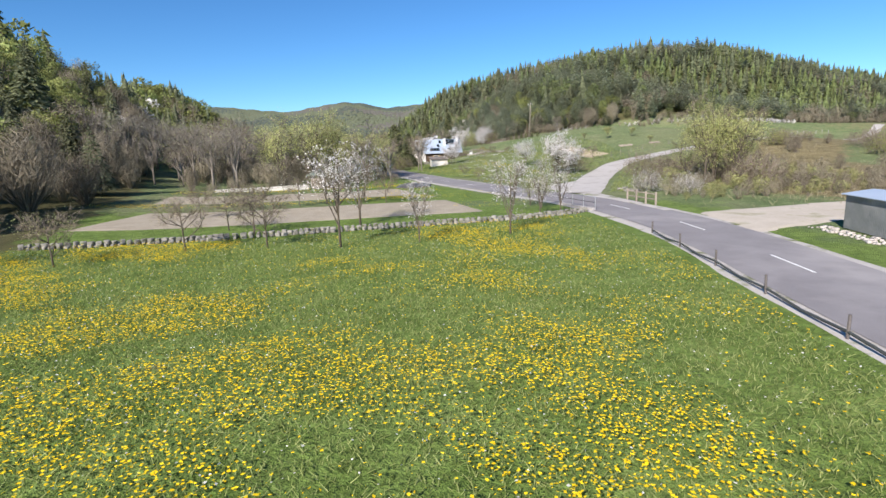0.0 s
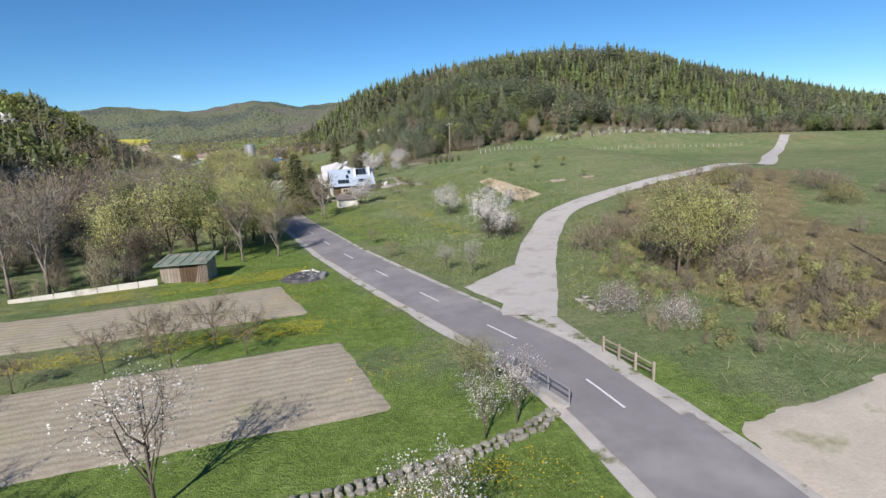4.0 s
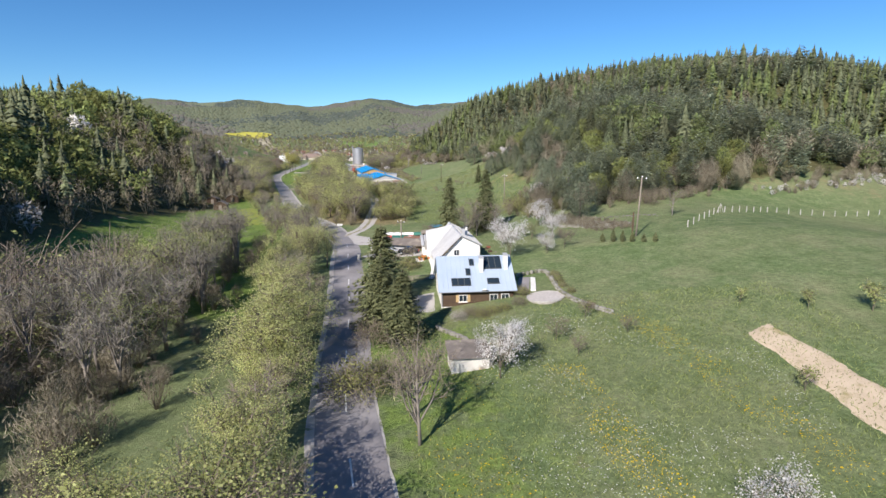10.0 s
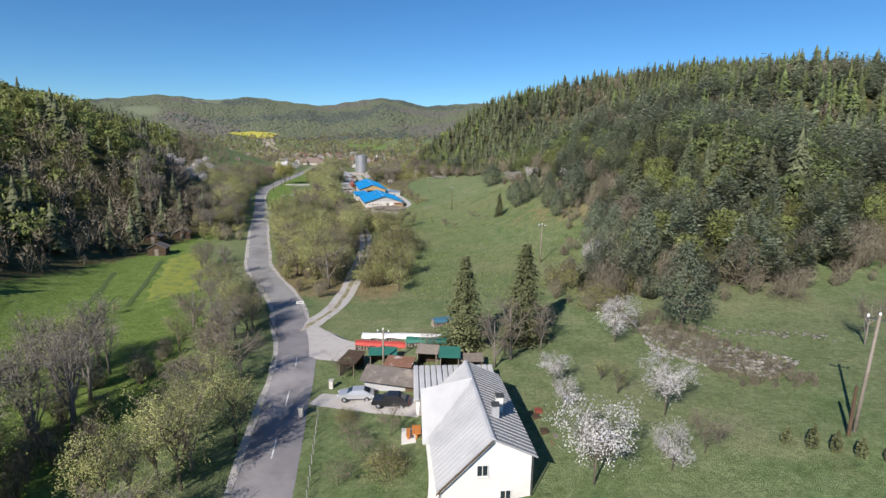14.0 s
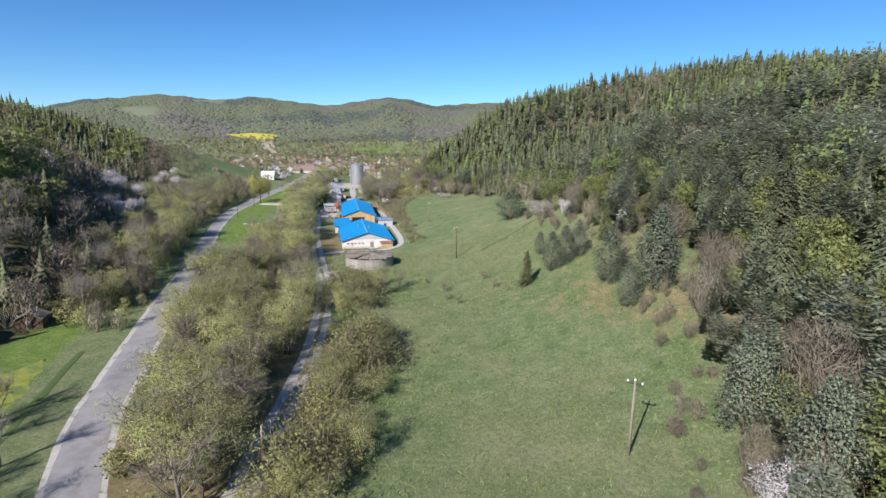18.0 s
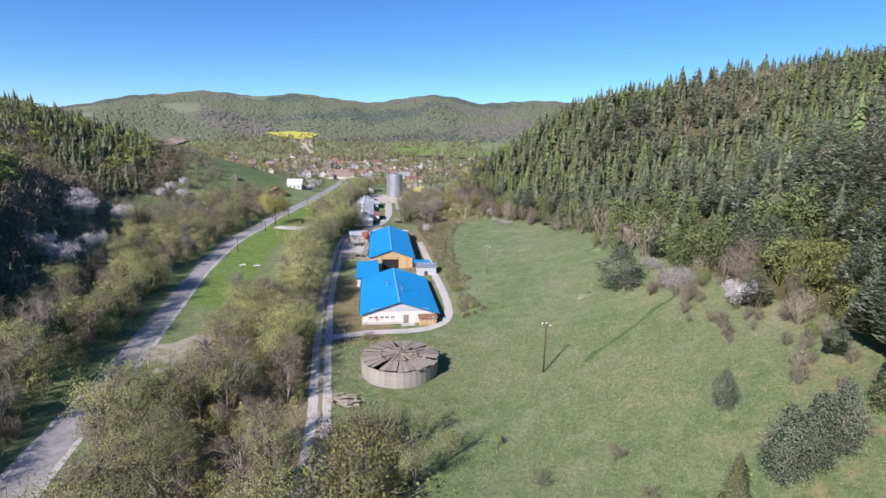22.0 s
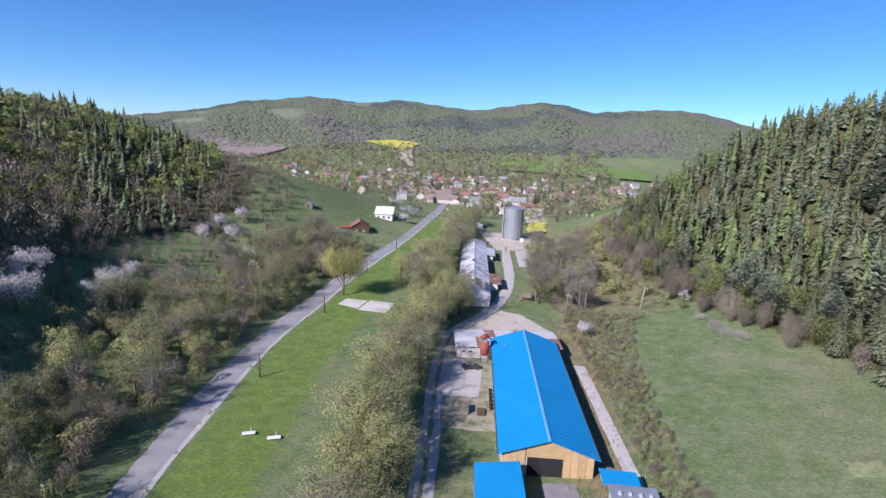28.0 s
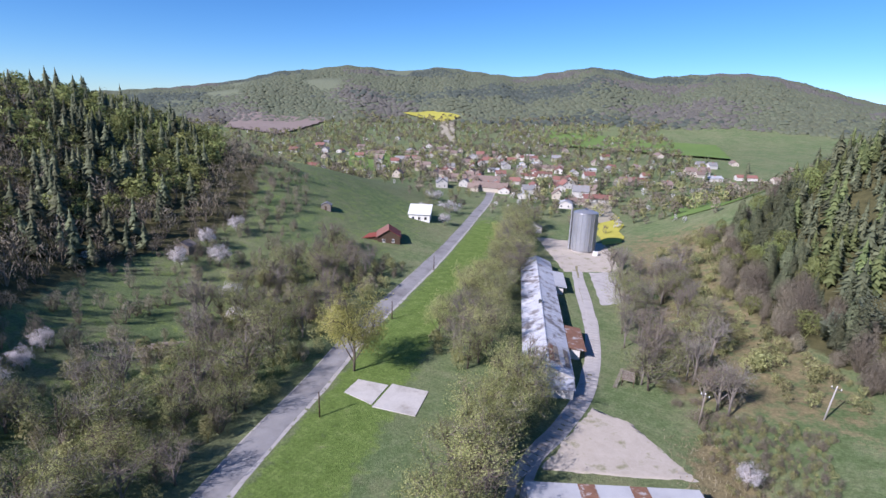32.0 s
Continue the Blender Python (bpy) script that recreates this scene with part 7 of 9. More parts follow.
sx = lambda y: np.interp(y, [p[1] for p in SPUR[3:]] + [470], [p[0] for p in SPUR[3:]] + [-114])
scrub("lane_scrub", "low olive scrub on rough grass beside the barn lane", 7500, -120, -55, 350, 480, 78, lambda x, y: ((x - sx(y) > 2.2) & (x - sx(y) < np.interp(y, (350, 400, 440, 480), (5, 8, 13, 24)))) * np.interp(y, (350, 390, 480), (0.3, 0.6, 0.65)), 0.5, 2.0, olive_scrub, 130)
scrub("lane_scrub", "low brown leafless scrub beside the barn lane", 7500, -120, -55, 350, 480, 79, lambda x, y: ((x - sx(y) > 2.2) & (x - sx(y) < np.interp(y, (350, 400, 440, 480), (5, 8, 13, 24)))) * np.interp(y, (350, 390, 480), (0.3, 0.6, 0.65)), 0.6, 2.4, brown_wood, 170)
for x0, y0, tall in ((-76, 476.5, 2.0), (-72.4, 469.5, 2.2), (-70.2, 465, 2.0), (-67.4, 462.5, 2.2), (-26, 393.5, 2.6), (-24.2, 390, 3.0), (-21.6, 363.5, 2.4), (-20.2, 360, 2.2), (-18.8, 349, 3.4), (-17.6, 346, 3.2), (-16.4, 349.5, 3.0)):
    plant("white_bush", x0, y0, tall, 1.25, plan_rng)

# ---- stones ----
STONES = []
for k in range(6):
    r = random.Random(k)
    sh = Shape()
    q = [[(x * r.uniform(0.7, 1.1), y * r.uniform(0.7, 1.1), z * r.uniform(0.7, 1.1)) for x, y in ((-0.5, -0.5), (0.5, -0.5), (0.5, 0.5), (-0.5, 0.5))] for z in (-0.5, 0.5)]
    sh.hull(q[0], q[1])
    me = bevelled(sh, "stone", 0.14)
    me.materials.append(rock)
    STONES.append(me)
bank = thing("stream_wall", "low wall of grey field stones along the ditch", "stone wall", Matrix(), kind="structure")
sr = random.Random(8)
p, nrm = curve_points(((-30, 2.0), (-18, 5.6), (-11, 7.7), (-5.6, 9.2), (0.7, 11.1), (6.1, 13.4), (8.2, 15)), 0.42)
for i, ((px, py), (nx, ny)) in enumerate(zip(p, nrm)):
    for row in range(3):
        s = new("stone", STONES[sr.randrange(6)])
        s.parent = bank
        o = sr.uniform(-0.12, 0.12) + (row - 1) * 0.24
        s.matrix_basis = Matrix.Translation((px - nx * o, py - ny * o, ground_z(px, py) + 0.10 + 0.17 * (1 if row == 1 else 0))) @ Matrix.Rotation(sr.uniform(0, 6), 4, "Z") @ Matrix.Diagonal((sr.uniform(0.22, 0.5), sr.uniform(0.2, 0.42), sr.uniform(0.18, 0.32), 1))


def rubble(name, label, n, corners, size, seed, material):
    """A heap of small stones as one piece."""
    rng = np.random.default_rng(seed)
    a, b, c, d = [np.array(q, float) for q in corners]
    u, w = rng.random((n, 1)), rng.random((n, 1))
    xy = a * (1 - u) * (1 - w) + b * u * (1 - w) + c * u * w + d * (1 - u) * w
    base = np.array([(sx, sy, sz) for sz in (-0.5, 0.5) for sx, sy in ((-0.5, -0.5), (0.5, -0.5), (0.5, 0.5), (-0.5, 0.5))])
    f0 = np.array([(0, 3, 2, 1), (4, 5, 6, 7), (0, 1, 5, 4), (1, 2, 6, 5), (2, 3, 7, 6), (3, 0, 4, 7)])
    s = size * rng.uniform(0.4, 1.4, (n, 1, 1))
    v = (base[None] * rng.uniform(0.6, 1.2, (n, 8, 3))) * s
    v[..., 2] *= 0.7
    v = v + np.column_stack([xy, land(xy[:, 0], xy[:, 1]) + size * 0.2])[:, None, :]
    return tagged(new(name, raw(name, v.reshape(-1, 3), (f0[None] + 8 * np.arange(n)[:, None, None]).reshape(-1, 4), material)), label, "rubble", kind="stuff")


pale_rock = surface("pale_rock", (0.36, 0.32, 0.29), (0.56, 0.52, 0.48), 2, 9, 0.95, 0, 0.5)
rubble("stone_bank", "pale loose stones and dead brush on a bank", 900, ((2, 184), (3, 170), (13, 162), (17.5, 166.5)), 0.38, 81, rock)
rubble("stone_bank", "line of pale loose stones across the meadow", 80, ((10, 180), (11, 177), (24, 171), (24, 174)), 0.3, 82, rock)
scrub("dead_brush", "low dead brush among the stones", 900, 1, 20, 160, 186, 83, lambda x, y: 0.9 * (np.abs(x - np.interp(y, (162, 184), (13, 3))) < 4), 0.7, 1.7, brown_wood, 160)
rubble("stone_heap", "pale stone slabs dumped beside the road bank", 40, ((15.6, 29.5), (16.8, 30), (16.2, 33.5), (15.2, 33)), 0.4, 85, rock)

# ---- road furniture ----
dp, dn = curve_points(ROAD, 0.5)
dl = np.concatenate([[0], np.cumsum(np.hypot(*np.diff(dp, axis=0).T))])
k0 = np.interp(42.5, dp[:500, 1], dl[:500])
marking = thing("centre_line", "broken white centre line", "road marking", Matrix(), kind="structure")
for n in range(-6, 21):
    s0 = k0 + 11.05 * n if n > -3 else k0 - 22.1 + 12.0 * (n + 2)
    ring = []
    for off in (-0.07, 0.07):
        for s in np.linspace(s0 - 3.6, s0, 4)[::1 if off < 0 else -1]:
            ring.append((np.interp(s, dl, dp[:, 0]) + np.interp(s, dl, dn[:, 0]) * off, np.interp(s, dl, dp[:, 1]) + np.interp(s, dl, dn[:, 1]) * off))
    me = Shape().face(*[(a, b, ground_z(a, b) + 0.096) for a, b in ring])
    part("dash", me, road_paint, marking)
post_mat = surface("post", (0.08, 0.07, 0.065), (0.17, 0.15, 0.14), 2, 12, 0.8)
rope = thing("cable_fence", "low roadside fence of short posts with a sagging black pipe", "fence", Matrix(), kind="structure")
spots, line_pts = [], []
for s in np.arange(k0 - 79, k0 + 43, 4.6):
    a, b = np.interp(s, dl, dp[:, 0]) - np.interp(s, dl, dn[:, 0]) * 3.25, np.interp(s, dl, dp[:, 1]) - np.interp(s, dl, dn[:, 1]) * 3.25
    if 12.5 < b < 24:
        continue
    z = ground_z(a, b)
    lx, ly = sr.uniform(-0.06, 0.06), sr.uniform(-0.06, 0.06)
    part("post", Shape().tube([(a, b, z - 0.2), (a + lx, b + ly, z + 0.75)], [0.05, 0.045], 6), post_mat, rope)
    spots.append((a, b, z))
for (a, b, z), (c, d, w) in zip(spots, spots[1:]):
    if math.hypot(a - c, b - d) < 7:
        part("pipe", Shape().tube([(a, b, z + 0.22), ((a + c) / 2, (b + d) / 2, (z + w) / 2 + 0.12), (c, d, w + 0.22)], [0.05, 0.05, 0.05], 6), dark_metal, rope)
br = thing("bridge", "small concrete road bridge with a steel tube railing", "bridge", Matrix(), kind="structure")
ba, bb = Vector((9.2, 15.6, 0)), Vector((7.2, 20.6, 0))
bw = (bb - ba).normalized()
bnr = Vector((bw.y, -bw.x, 0))
part("parapet_beam", Shape().hull([ba - bnr * 0.35 + Vector((0, 0, -0.5)), ba + bnr * 0.05 + Vector((0, 0, -0.5)), bb + bnr * 0.05 + Vector((0, 0, -0.5)), bb - bnr * 0.35 + Vector((0, 0, -0.5))],
                                  [ba - bnr * 0.35 + Vector((0, 0, 0.2)), ba + bnr * 0.05 + Vector((0, 0, 0.2)), bb + bnr * 0.05 + Vector((0, 0, 0.2)), bb - bnr * 0.35 + Vector((0, 0, 0.2))]), concrete, br)
rail = part("railing", Shape().tube([ba + Vector((0, 0, 1.1)), bb + Vector((0, 0, 1.1))], [0.03, 0.03], 6), galvanised, br)
part("mid_rail", Shape().tube([ba + Vector((0, 0, 0.65)), bb + Vector((0, 0, 0.65))], [0.025, 0.025], 6), dark_metal, rail)
for k in range(4):
    q = ba.lerp(bb, k / 3)
    part("baluster", Shape().tube([q, q + Vector((0, 0, 1.12))], [0.035, 0.035], 6), galvanised, rail)
wf = thing("wooden_fence", "weathered timber guard fence by the culvert", "fence", Matrix())
for k in range(4):
    t = k / 3
    q = Vector((13.5, 22.1, 0)).lerp(Vector((14.8, 17.8, 0)), t)
    part("post", Shape().box(q.x - 0.07, q.y - 0.07, -0.2, q.x + 0.07, q.y + 0.07, 1.15), grey_wood, wf)
for z in (0.5, 0.95):
    part("rail", Shape().tube([(13.55, 22.1, z), (14.85, 17.8, z)], [0.05, 0.05], 5), grey_wood, wf)
gr = thing("guard_rail", "rusty tube guard rail along the bend", "guard rail", Matrix())
ga, gb2 = Vector((-51.2, 178.5, 0)), Vector((-64.5, 198, 0))
for k in range(9):
    q = ga.lerp(gb2, k / 8)
    part("post", Shape().tube([q - Vector((0, 0, 0.1)), q + Vector((0, 0, 0.95))], [0.05, 0.05], 6), dark_metal, gr)
for z in (0.5, 0.92):
    part("rail", Shape().tube([ga + Vector((0, 0, z)), gb2 + Vector((0, 0, z))], [0.04, 0.04], 6), dark_metal, gr)
sg = thing("road_sign", "white place-name board on two posts", "sign", at_yaw(-54.9, 195.2, 0, 20))
part("board", bevelled(Shape().box(-0.7, -0.03, 1.1, 0.7, 0.03, 1.6), "board", 0.01), tarp_white, sg)
part("lettering_bar", Shape().box(-0.5, -0.036, 1.3, 0.5, -0.032, 1.42), dark_metal, sg)
for xx in (-0.5, 0.5):
    part("post", Shape().tube([(xx, 0.05, 0), (xx, 0.05, 1.6)], [0.03, 0.03], 6), galvanised, sg)


def pole(x, y, h, label, yaw=0.0, cross=True, lean=(0, 0), strut=False, material=None):
    ob = thing("utility_pole", label, "utility pole", at_yaw(x, y, ground_z(x, y), yaw), "utility poles")
    m = material or grey_wood
    part("mast", smooth(Shape().tube([(0, 0, -0.5), (lean[0] * 0.5, lean[1] * 0.5, h * 0.5), (lean[0], lean[1], h)], [0.17, 0.14, 0.11], 8).mesh("mast")), m, ob)
    if cross:
        arm = part("crossarm", Shape().box(lean[0] - 0.85, lean[1] - 0.06, h - 0.45, lean[0] + 0.85, lean[1] + 0.06, h - 0.32), dark_metal, ob)
        for xx in (-0.75, 0, 0.75):
            part("insulator", Shape().tube([(lean[0] + xx, lean[1], h - 0.32), (lean[0] + xx, lean[1], h - 0.15 + (0.25 if xx == 0 else 0)), (lean[0] + xx, lean[1], h - 0.02 + (0.25 if xx == 0 else 0))], [0.07, 0.11, 0.04], 8), tarp_white, arm)
    if strut:
        part("strut", Shape().tube([(1.6, 0.8, -0.3), (lean[0] + 0.1, lean[1] + 0.05, h * 0.85)], [0.13, 0.1], 8), m, ob)
    return ob


pole(44.9, 33.2, 8.4, "pale concrete utility pole on rough ground", 10, False, (0.25, 0), material=concrete)
pole(15.0, 151.5, 10.6, "tall weathered timber utility pole with a stub beside it", -30, True, (0.3, 0.2))
tagged(part("stub_post", Shape().tube([(14.2, 150.8, ground_z(14, 150) - 0.3), (14.2, 150.9, ground_z(14, 150) + 4.6)], [0.16, 0.13], 8), dark_wood), "dark timber stub post beside the pole", "post")
pole(-9.8, 223.4, 8.8, "timber utility pole with white insulators in the meadow", -25, True)
pole(-43.1, 321.5, 9.2, "dark utility pole in the meadow", -25, True, material=dark_wood)
pole(-64.5, 387.5, 8.2, "pale utility pole in the meadow", -25, True, strut=False)
pole(-92, 484.5, 7.0, "pale stubby utility pole at the wood's edge", -25, True, (0.7, 0.2), material=concrete)
pole(-112, 475, 6.6, "timber utility pole beside the thicket", -25, True, (0.3, 0))
pole(-48.8, 216.6, 4.2, "short pale timber pole beside the track", 0, False, (0.2, 0))
pole(-50.8, 219.5, 6.0, "timber telephone pole beside the track", 0, False)
pole(-32.2, 170.4, 5.6, "timber pole in the old house's yard", 0, True)
pole(-119.2, 386.5, 5.6, "slim timber pole beside the farm track", 0, False)
pole(-117, 432, 5.4, "slim timber pole beside the farm yard", 0, False)
for x, y in ((-201.7, 530.7), (-189, 486), (-173.9, 440.2), (-160, 400)):
    pole(x, y, 5.2, "slim roadside telephone pole", 0, False, material=dark_wood)

fence = thing("meadow_fence", "row of pale concrete fence posts across the meadow", "fence", Matrix())
for k in range(46):
    t = k / 45
    x = np.interp(t, (0, 0.14, 0.3, 0.55, 1), (25, 37.5, 52, 88, 140))
    y = np.interp(t, (0, 0.14, 0.3, 0.55, 1), (155.5, 175, 184, 198, 203))
    z = ground_z(x, y)
    part("post", Shape().box(x - 0.06, y - 0.06, z - 0.2, x + 0.06, y + 0.06, z + 1.3), concrete, fence)
af = thing("fence_brace", "pale A-shaped corner brace of the meadow fence", "fence post", Matrix())
for dx in (-0.8, 0, 0.8):
    part("leg", Shape().tube([(37.8 + dx, 175.4 + dx * 0.4, ground_z(37.8, 175.4) - 0.1), (37.8, 175.4, ground_z(37.8, 175.4) + 2.0)], [0.045, 0.04], 5), concrete, af)
for x, y, h in ((8.9, 149.9, 1.5), (10.6, 149.2, 2.2), (12.1, 148.6, 1.9), (13.6, 147.9, 1.7), (15.4, 147.3, 1.3), (17.1, 146.7, 1.6)):
    rng = np.random.default_rng(int(x * 10))
    ob = thing("cypress", "small dark columnar thuja in the meadow", "shrub", Matrix.Translation((x, y, ground_z(x, y))), "row of thujas")
    t = rng.random(520)
    rr = 0.34 * np.sin(np.minimum(1, t + 0.12) ** 0.8 * math.pi) + 0.05
    az = rng.uniform(0, math.tau, 520)
    c = np.column_stack([np.cos(az) * rr, np.sin(az) * rr, 0.08 + t * h])
    part("foliage", raw("foliage", *cards(rng, c, 0.10, 0, 1.4), spruce_needle), None, ob)
    part("stem", Shape().tube([(0, 0, -0.1), (0, 0, h * 0.8)], [0.04, 0.015], 5), bark, ob)
wire = thing("wire_fence", "sagging wire fence on grey stakes beside the gravel road", "fence", Matrix())
p, nrm = curve_points(((21.5, 79), (29, 88), (38, 94.5), (49, 99), (60, 104)), 3.0)
for px, py in p:
    z = ground_z(px, py)
    part("stake", Shape().tube([(px, py, z - 0.2), (px + sr.uniform(-0.1, 0.1), py, z + 1.1)], [0.05, 0.04], 5), grey_wood, wire)
for (a, b), (c, d) in zip(p, p[1:]):
    for hh in (0.5, 0.95):
        part("strand", Shape().tube([(a, b, ground_z(a, b) + hh), (c, d, ground_z(c, d) + hh)], [0.015, 0.015], 4), dark_metal, wire)
for x, y, s in ((33.3, 100.6, 1.3), (39.8, 100.5, 0.9)):
    rubble("brush_pile", "small heap of dead branches and stones in the meadow", 60, ((x - s, y - s * 0.6), (x + s, y - s * 0.6), (x + s, y + s * 0.6), (x - s, y + s * 0.6)), 0.4, 90, grey_wood)

# ---- sheds at the start ----
tin_sheet = surface("tin_sheet", (0.17, 0.185, 0.185), (0.27, 0.285, 0.28), 0.6, 8, 0.5, 0.3, 0.1, (0.33, 0.335, 0.33), 0.4, (0.5, 0.7))
tin = thing("tin_garage", "grey corrugated tin garage on pale rubble", "garage", at_yaw(21.2, -2.6, 0, -4))
for y0, nm in ((0, "gable_wall"), (6.55, "gable_wall")):
    part(nm, Shape().box(0, y0, 0.05, 3.0, y0 + 0.05, 2.05), tin_sheet, tin)
for x0 in (-0.05, 3.0):
    w = part("side_wall", Shape().box(x0, 0, 0.05, x0 + 0.05, 6.6, 2.05), tin_sheet, tin)
    for k in range(44):
        part("rib", Shape().box(x0 - 0.012 if x0 < 1 else x0 + 0.05, 0.06 + k * 0.148, 0.05, x0 if x0 < 1 else x0 + 0.062, 0.12 + k * 0.148, 2.04), tin_sheet, w)
part("roof", Shape().prism([(-0.25, 2.06), (1.5, 2.3), (3.25, 2.06), (3.25, 2.11), (1.5, 2.35), (-0.25, 2.11)], -0.2, 6.8), pale_sheet, tin)
part("door", Shape().box(0.3, -0.06, 0.05, 1.48, -0.01, 1.95), tin_sheet, tin)
part("door", Shape().box(1.52, -0.06, 0.05, 2.7, -0.01, 1.95), tin_sheet, tin)
rubble("rubble", "pale broken stone round the tin garage", 110, ((20.0, -3.4), (21.1, -3.6), (21.1, 4.6), (19.9, 4.8)), 0.2, 91, pale_rock)
green_felt = surface("green_felt", (0.10, 0.13, 0.11), (0.20, 0.25, 0.21), 1, 9, 0.9, 0, 0.3, (0.26, 0.25, 0.22), 0.5, (0.5, 0.65))
ws = thing("garden_shed", "rickety grey timber shed with a green felt roof, open half shown as dark boards", "shed", at_yaw(-26.3, 49.4, 0, -4))
# boards past the sixth are dark in place of the open, shaded half
for k in range(14):
    part("board", Shape().box(0.05 + k * 0.36, -0.05, 0.0, 0.38 + k * 0.36, 0.02, 1.9), (grey_wood, dark_wood)[int(k > 5)], ws)
part("back_wall", Shape().box(0, 2.6, 0, 5.1, 2.68, 2.3), grey_wood, ws)
for x0 in (0, 5.02):
    part("side_wall", Shape().box(x0, 0.02, 0, x0 + 0.08, 2.6, 2.1), grey_wood, ws)
part("roof", Shape().hull([(-0.4, -0.6, 2.0), (5.6, -0.6, 2.15), (5.6, 3.0, 2.75), (-0.4, 3.0, 2.6)], [(-0.4, -0.6, 2.1), (5.6, -0.6, 2.25), (5.6, 3.0, 2.85), (-0.4, 3.0, 2.7)]), green_felt, ws)
for k in range(5):
    part("batten", Shape().hull([(k * 1.2, -0.6, 2.12 + k * 0.03), (k * 1.2 + 0.08, -0.6, 2.12 + k * 0.03), (k * 1.2 + 0.08, 3.0, 2.72 + k * 0.03), (k * 1.2, 3.0, 2.72 + k * 0.03)], [(k * 1.2, -0.6, 2.18 + k * 0.03), (k * 1.2 + 0.08, -0.6, 2.18 + k * 0.03), (k * 1.2 + 0.08, 3.0, 2.78 + k * 0.03), (k * 1.2, 3.0, 2.78 + k * 0.03)]), grey_wood, ws)
bp = thing("bean_poles", "bundle of long bean poles leaning on the shed", "poles", at_yaw(-26.3, 49.4, 0, -4))
for k in range(16):
    part("pole", Shape().tube([(4.2 + k * 0.09, -0.9 - 0.05 * (k % 3), 0), (4.6 + k * 0.05, -0.15, 2.4 + 0.2 * (k % 3))], [0.03, 0.02], 4), grey_wood, bp)
rw = thing("retaining_wall", "low pale concrete panel wall", "wall", Matrix(), kind="structure")
for k in range(7):
    a, b = Vector((-38.5, 43.6, 0)).lerp(Vector((-26.3, 48.6, 0)), k / 7), Vector((-38.5, 43.6, 0)).lerp(Vector((-26.3, 48.6, 0)), (k + 0.97) / 7)
    part("panel", Shape().hull([a, b, b + Vector((-0.05, 0.12, 0)), a + Vector((-0.05, 0.12, 0))], [a + Vector((0, 0, 0.75)), b + Vector((0, 0, 0.75)), b + Vector((-0.05, 0.12, 0.75)), a + Vector((-0.05, 0.12, 0.75))]), dirty_white, rw)
heap = thing("compost_heap", "low heap under black plastic weighed down with planks and tyres", "heap", at_yaw(-10.2, 47.3, 0, 20))
sh = Shape()
rings = [[(math.cos(a) * r * (1 + 0.12 * math.sin(3 * a + k)), math.sin(a) * r * 0.85, z) for a in [j * math.tau / 16 for j in range(16)]] for k, (r, z) in enumerate(((2.6, 0.0), (2.2, 0.35), (1.4, 0.55), (0.2, 0.6)))]
for a, b in zip(rings, rings[1:]):
    sh.hull(a, b, False)
part("plastic_cover", sh, surface("black_plastic", (0.03, 0.03, 0.032), (0.10, 0.10, 0.105), 1.2, 6, 0.45, 0, 0.6, (0.30, 0.29, 0.27), 0.8, (0.55, 0.62)), heap)
for k in range(9):
    a = sr.uniform(0, 6.28)
    part("plank", Shape().box(-0.7, -0.08, 0.5, 0.7, 0.08, 0.56), grey_wood if k % 3 else light_slab, heap, at=Matrix.Translation((sr.uniform(-1.5, 1.5), sr.uniform(-1.2, 1.2), sr.uniform(-0.1, 0.1))) @ Matrix.Rotation(a, 4, "Z"))
for k in range(4):
    q = (sr.uniform(-1.6, 1.6), sr.uniform(-1.3, 1.3))
    part("stone", STONES[k], rock, heap, at=Matrix.Translation((q[0], q[1], 0.5)) @ Matrix.Diagonal((0.4, 0.4, 0.35, 1)))

# ---- round the houses ----
stone_wall = thing("garden_wall", "low curved pale stone garden wall", "garden wall", Matrix(), kind="structure")
p, nrm = curve_points(((-6, 136.4), (-2.2, 137), (-1.2, 133.5), (-0.2, 127), (2, 122.6), (5.2, 118.8)), 0.55)
for i, ((px, py), (nx, ny)) in enumerate(zip(p, nrm)):
    for row in range(2):
        s = new("stone", STONES[sr.randrange(6)])
        s.parent = stone_wall
        s.matrix_basis = Matrix.Translation((px + nx * sr.uniform(-0.05, 0.05), py, ground_z(px, py) + 0.12 + row * 0.26)) @ Matrix.Rotation(sr.uniform(0, 6), 4, "Z") @ Matrix.Diagonal((0.6, 0.5, 0.34, 1))
patio = thing("round_patio", "round pale pebble patio in the garden", "patio", at_yaw(-2.4, 125.8, ground_z(-2.4, 125.8) + 0.12, 0) @ Matrix.Rotation(-math.atan(0.11), 4, "Y"))
part("disc", Shape().tube([(0, 0, -0.8), (0, 0, 0.08)], [2.5, 2.5], 28), pale_rock, patio)
for k in range(24):
    part("edge_stone", Shape().box(2.4, -0.3, -0.1, 2.62, 0.3, 0.13), concrete, patio, at=Matrix.Rotation(k * math.tau / 24, 4, "Z"))
tagged(patch("terrace", ((-6.3, 128.3), (-4.6, 128.9), (-4.3, 135.3), (-6.0, 135.8)), 0.14, asphalt, 0.8, 0.02, 93), "dark paved terrace beside the new house", "terrace", kind="structure")
tagged(part("terrace_kerb", Shape().hull([(-4.35, 128.9, 2.5), (-3.6, 128.7, 2.5), (-3.5, 134.8, 2.5), (-4.2, 135.2, 2.5)], [(-4.35, 128.9, 3.15), (-3.6, 128.7, 3.15), (-3.5, 134.8, 3.35), (-4.2, 135.2, 3.35)]), light_slab), "pale terrace kerb beside the new house", "kerb", kind="structure")
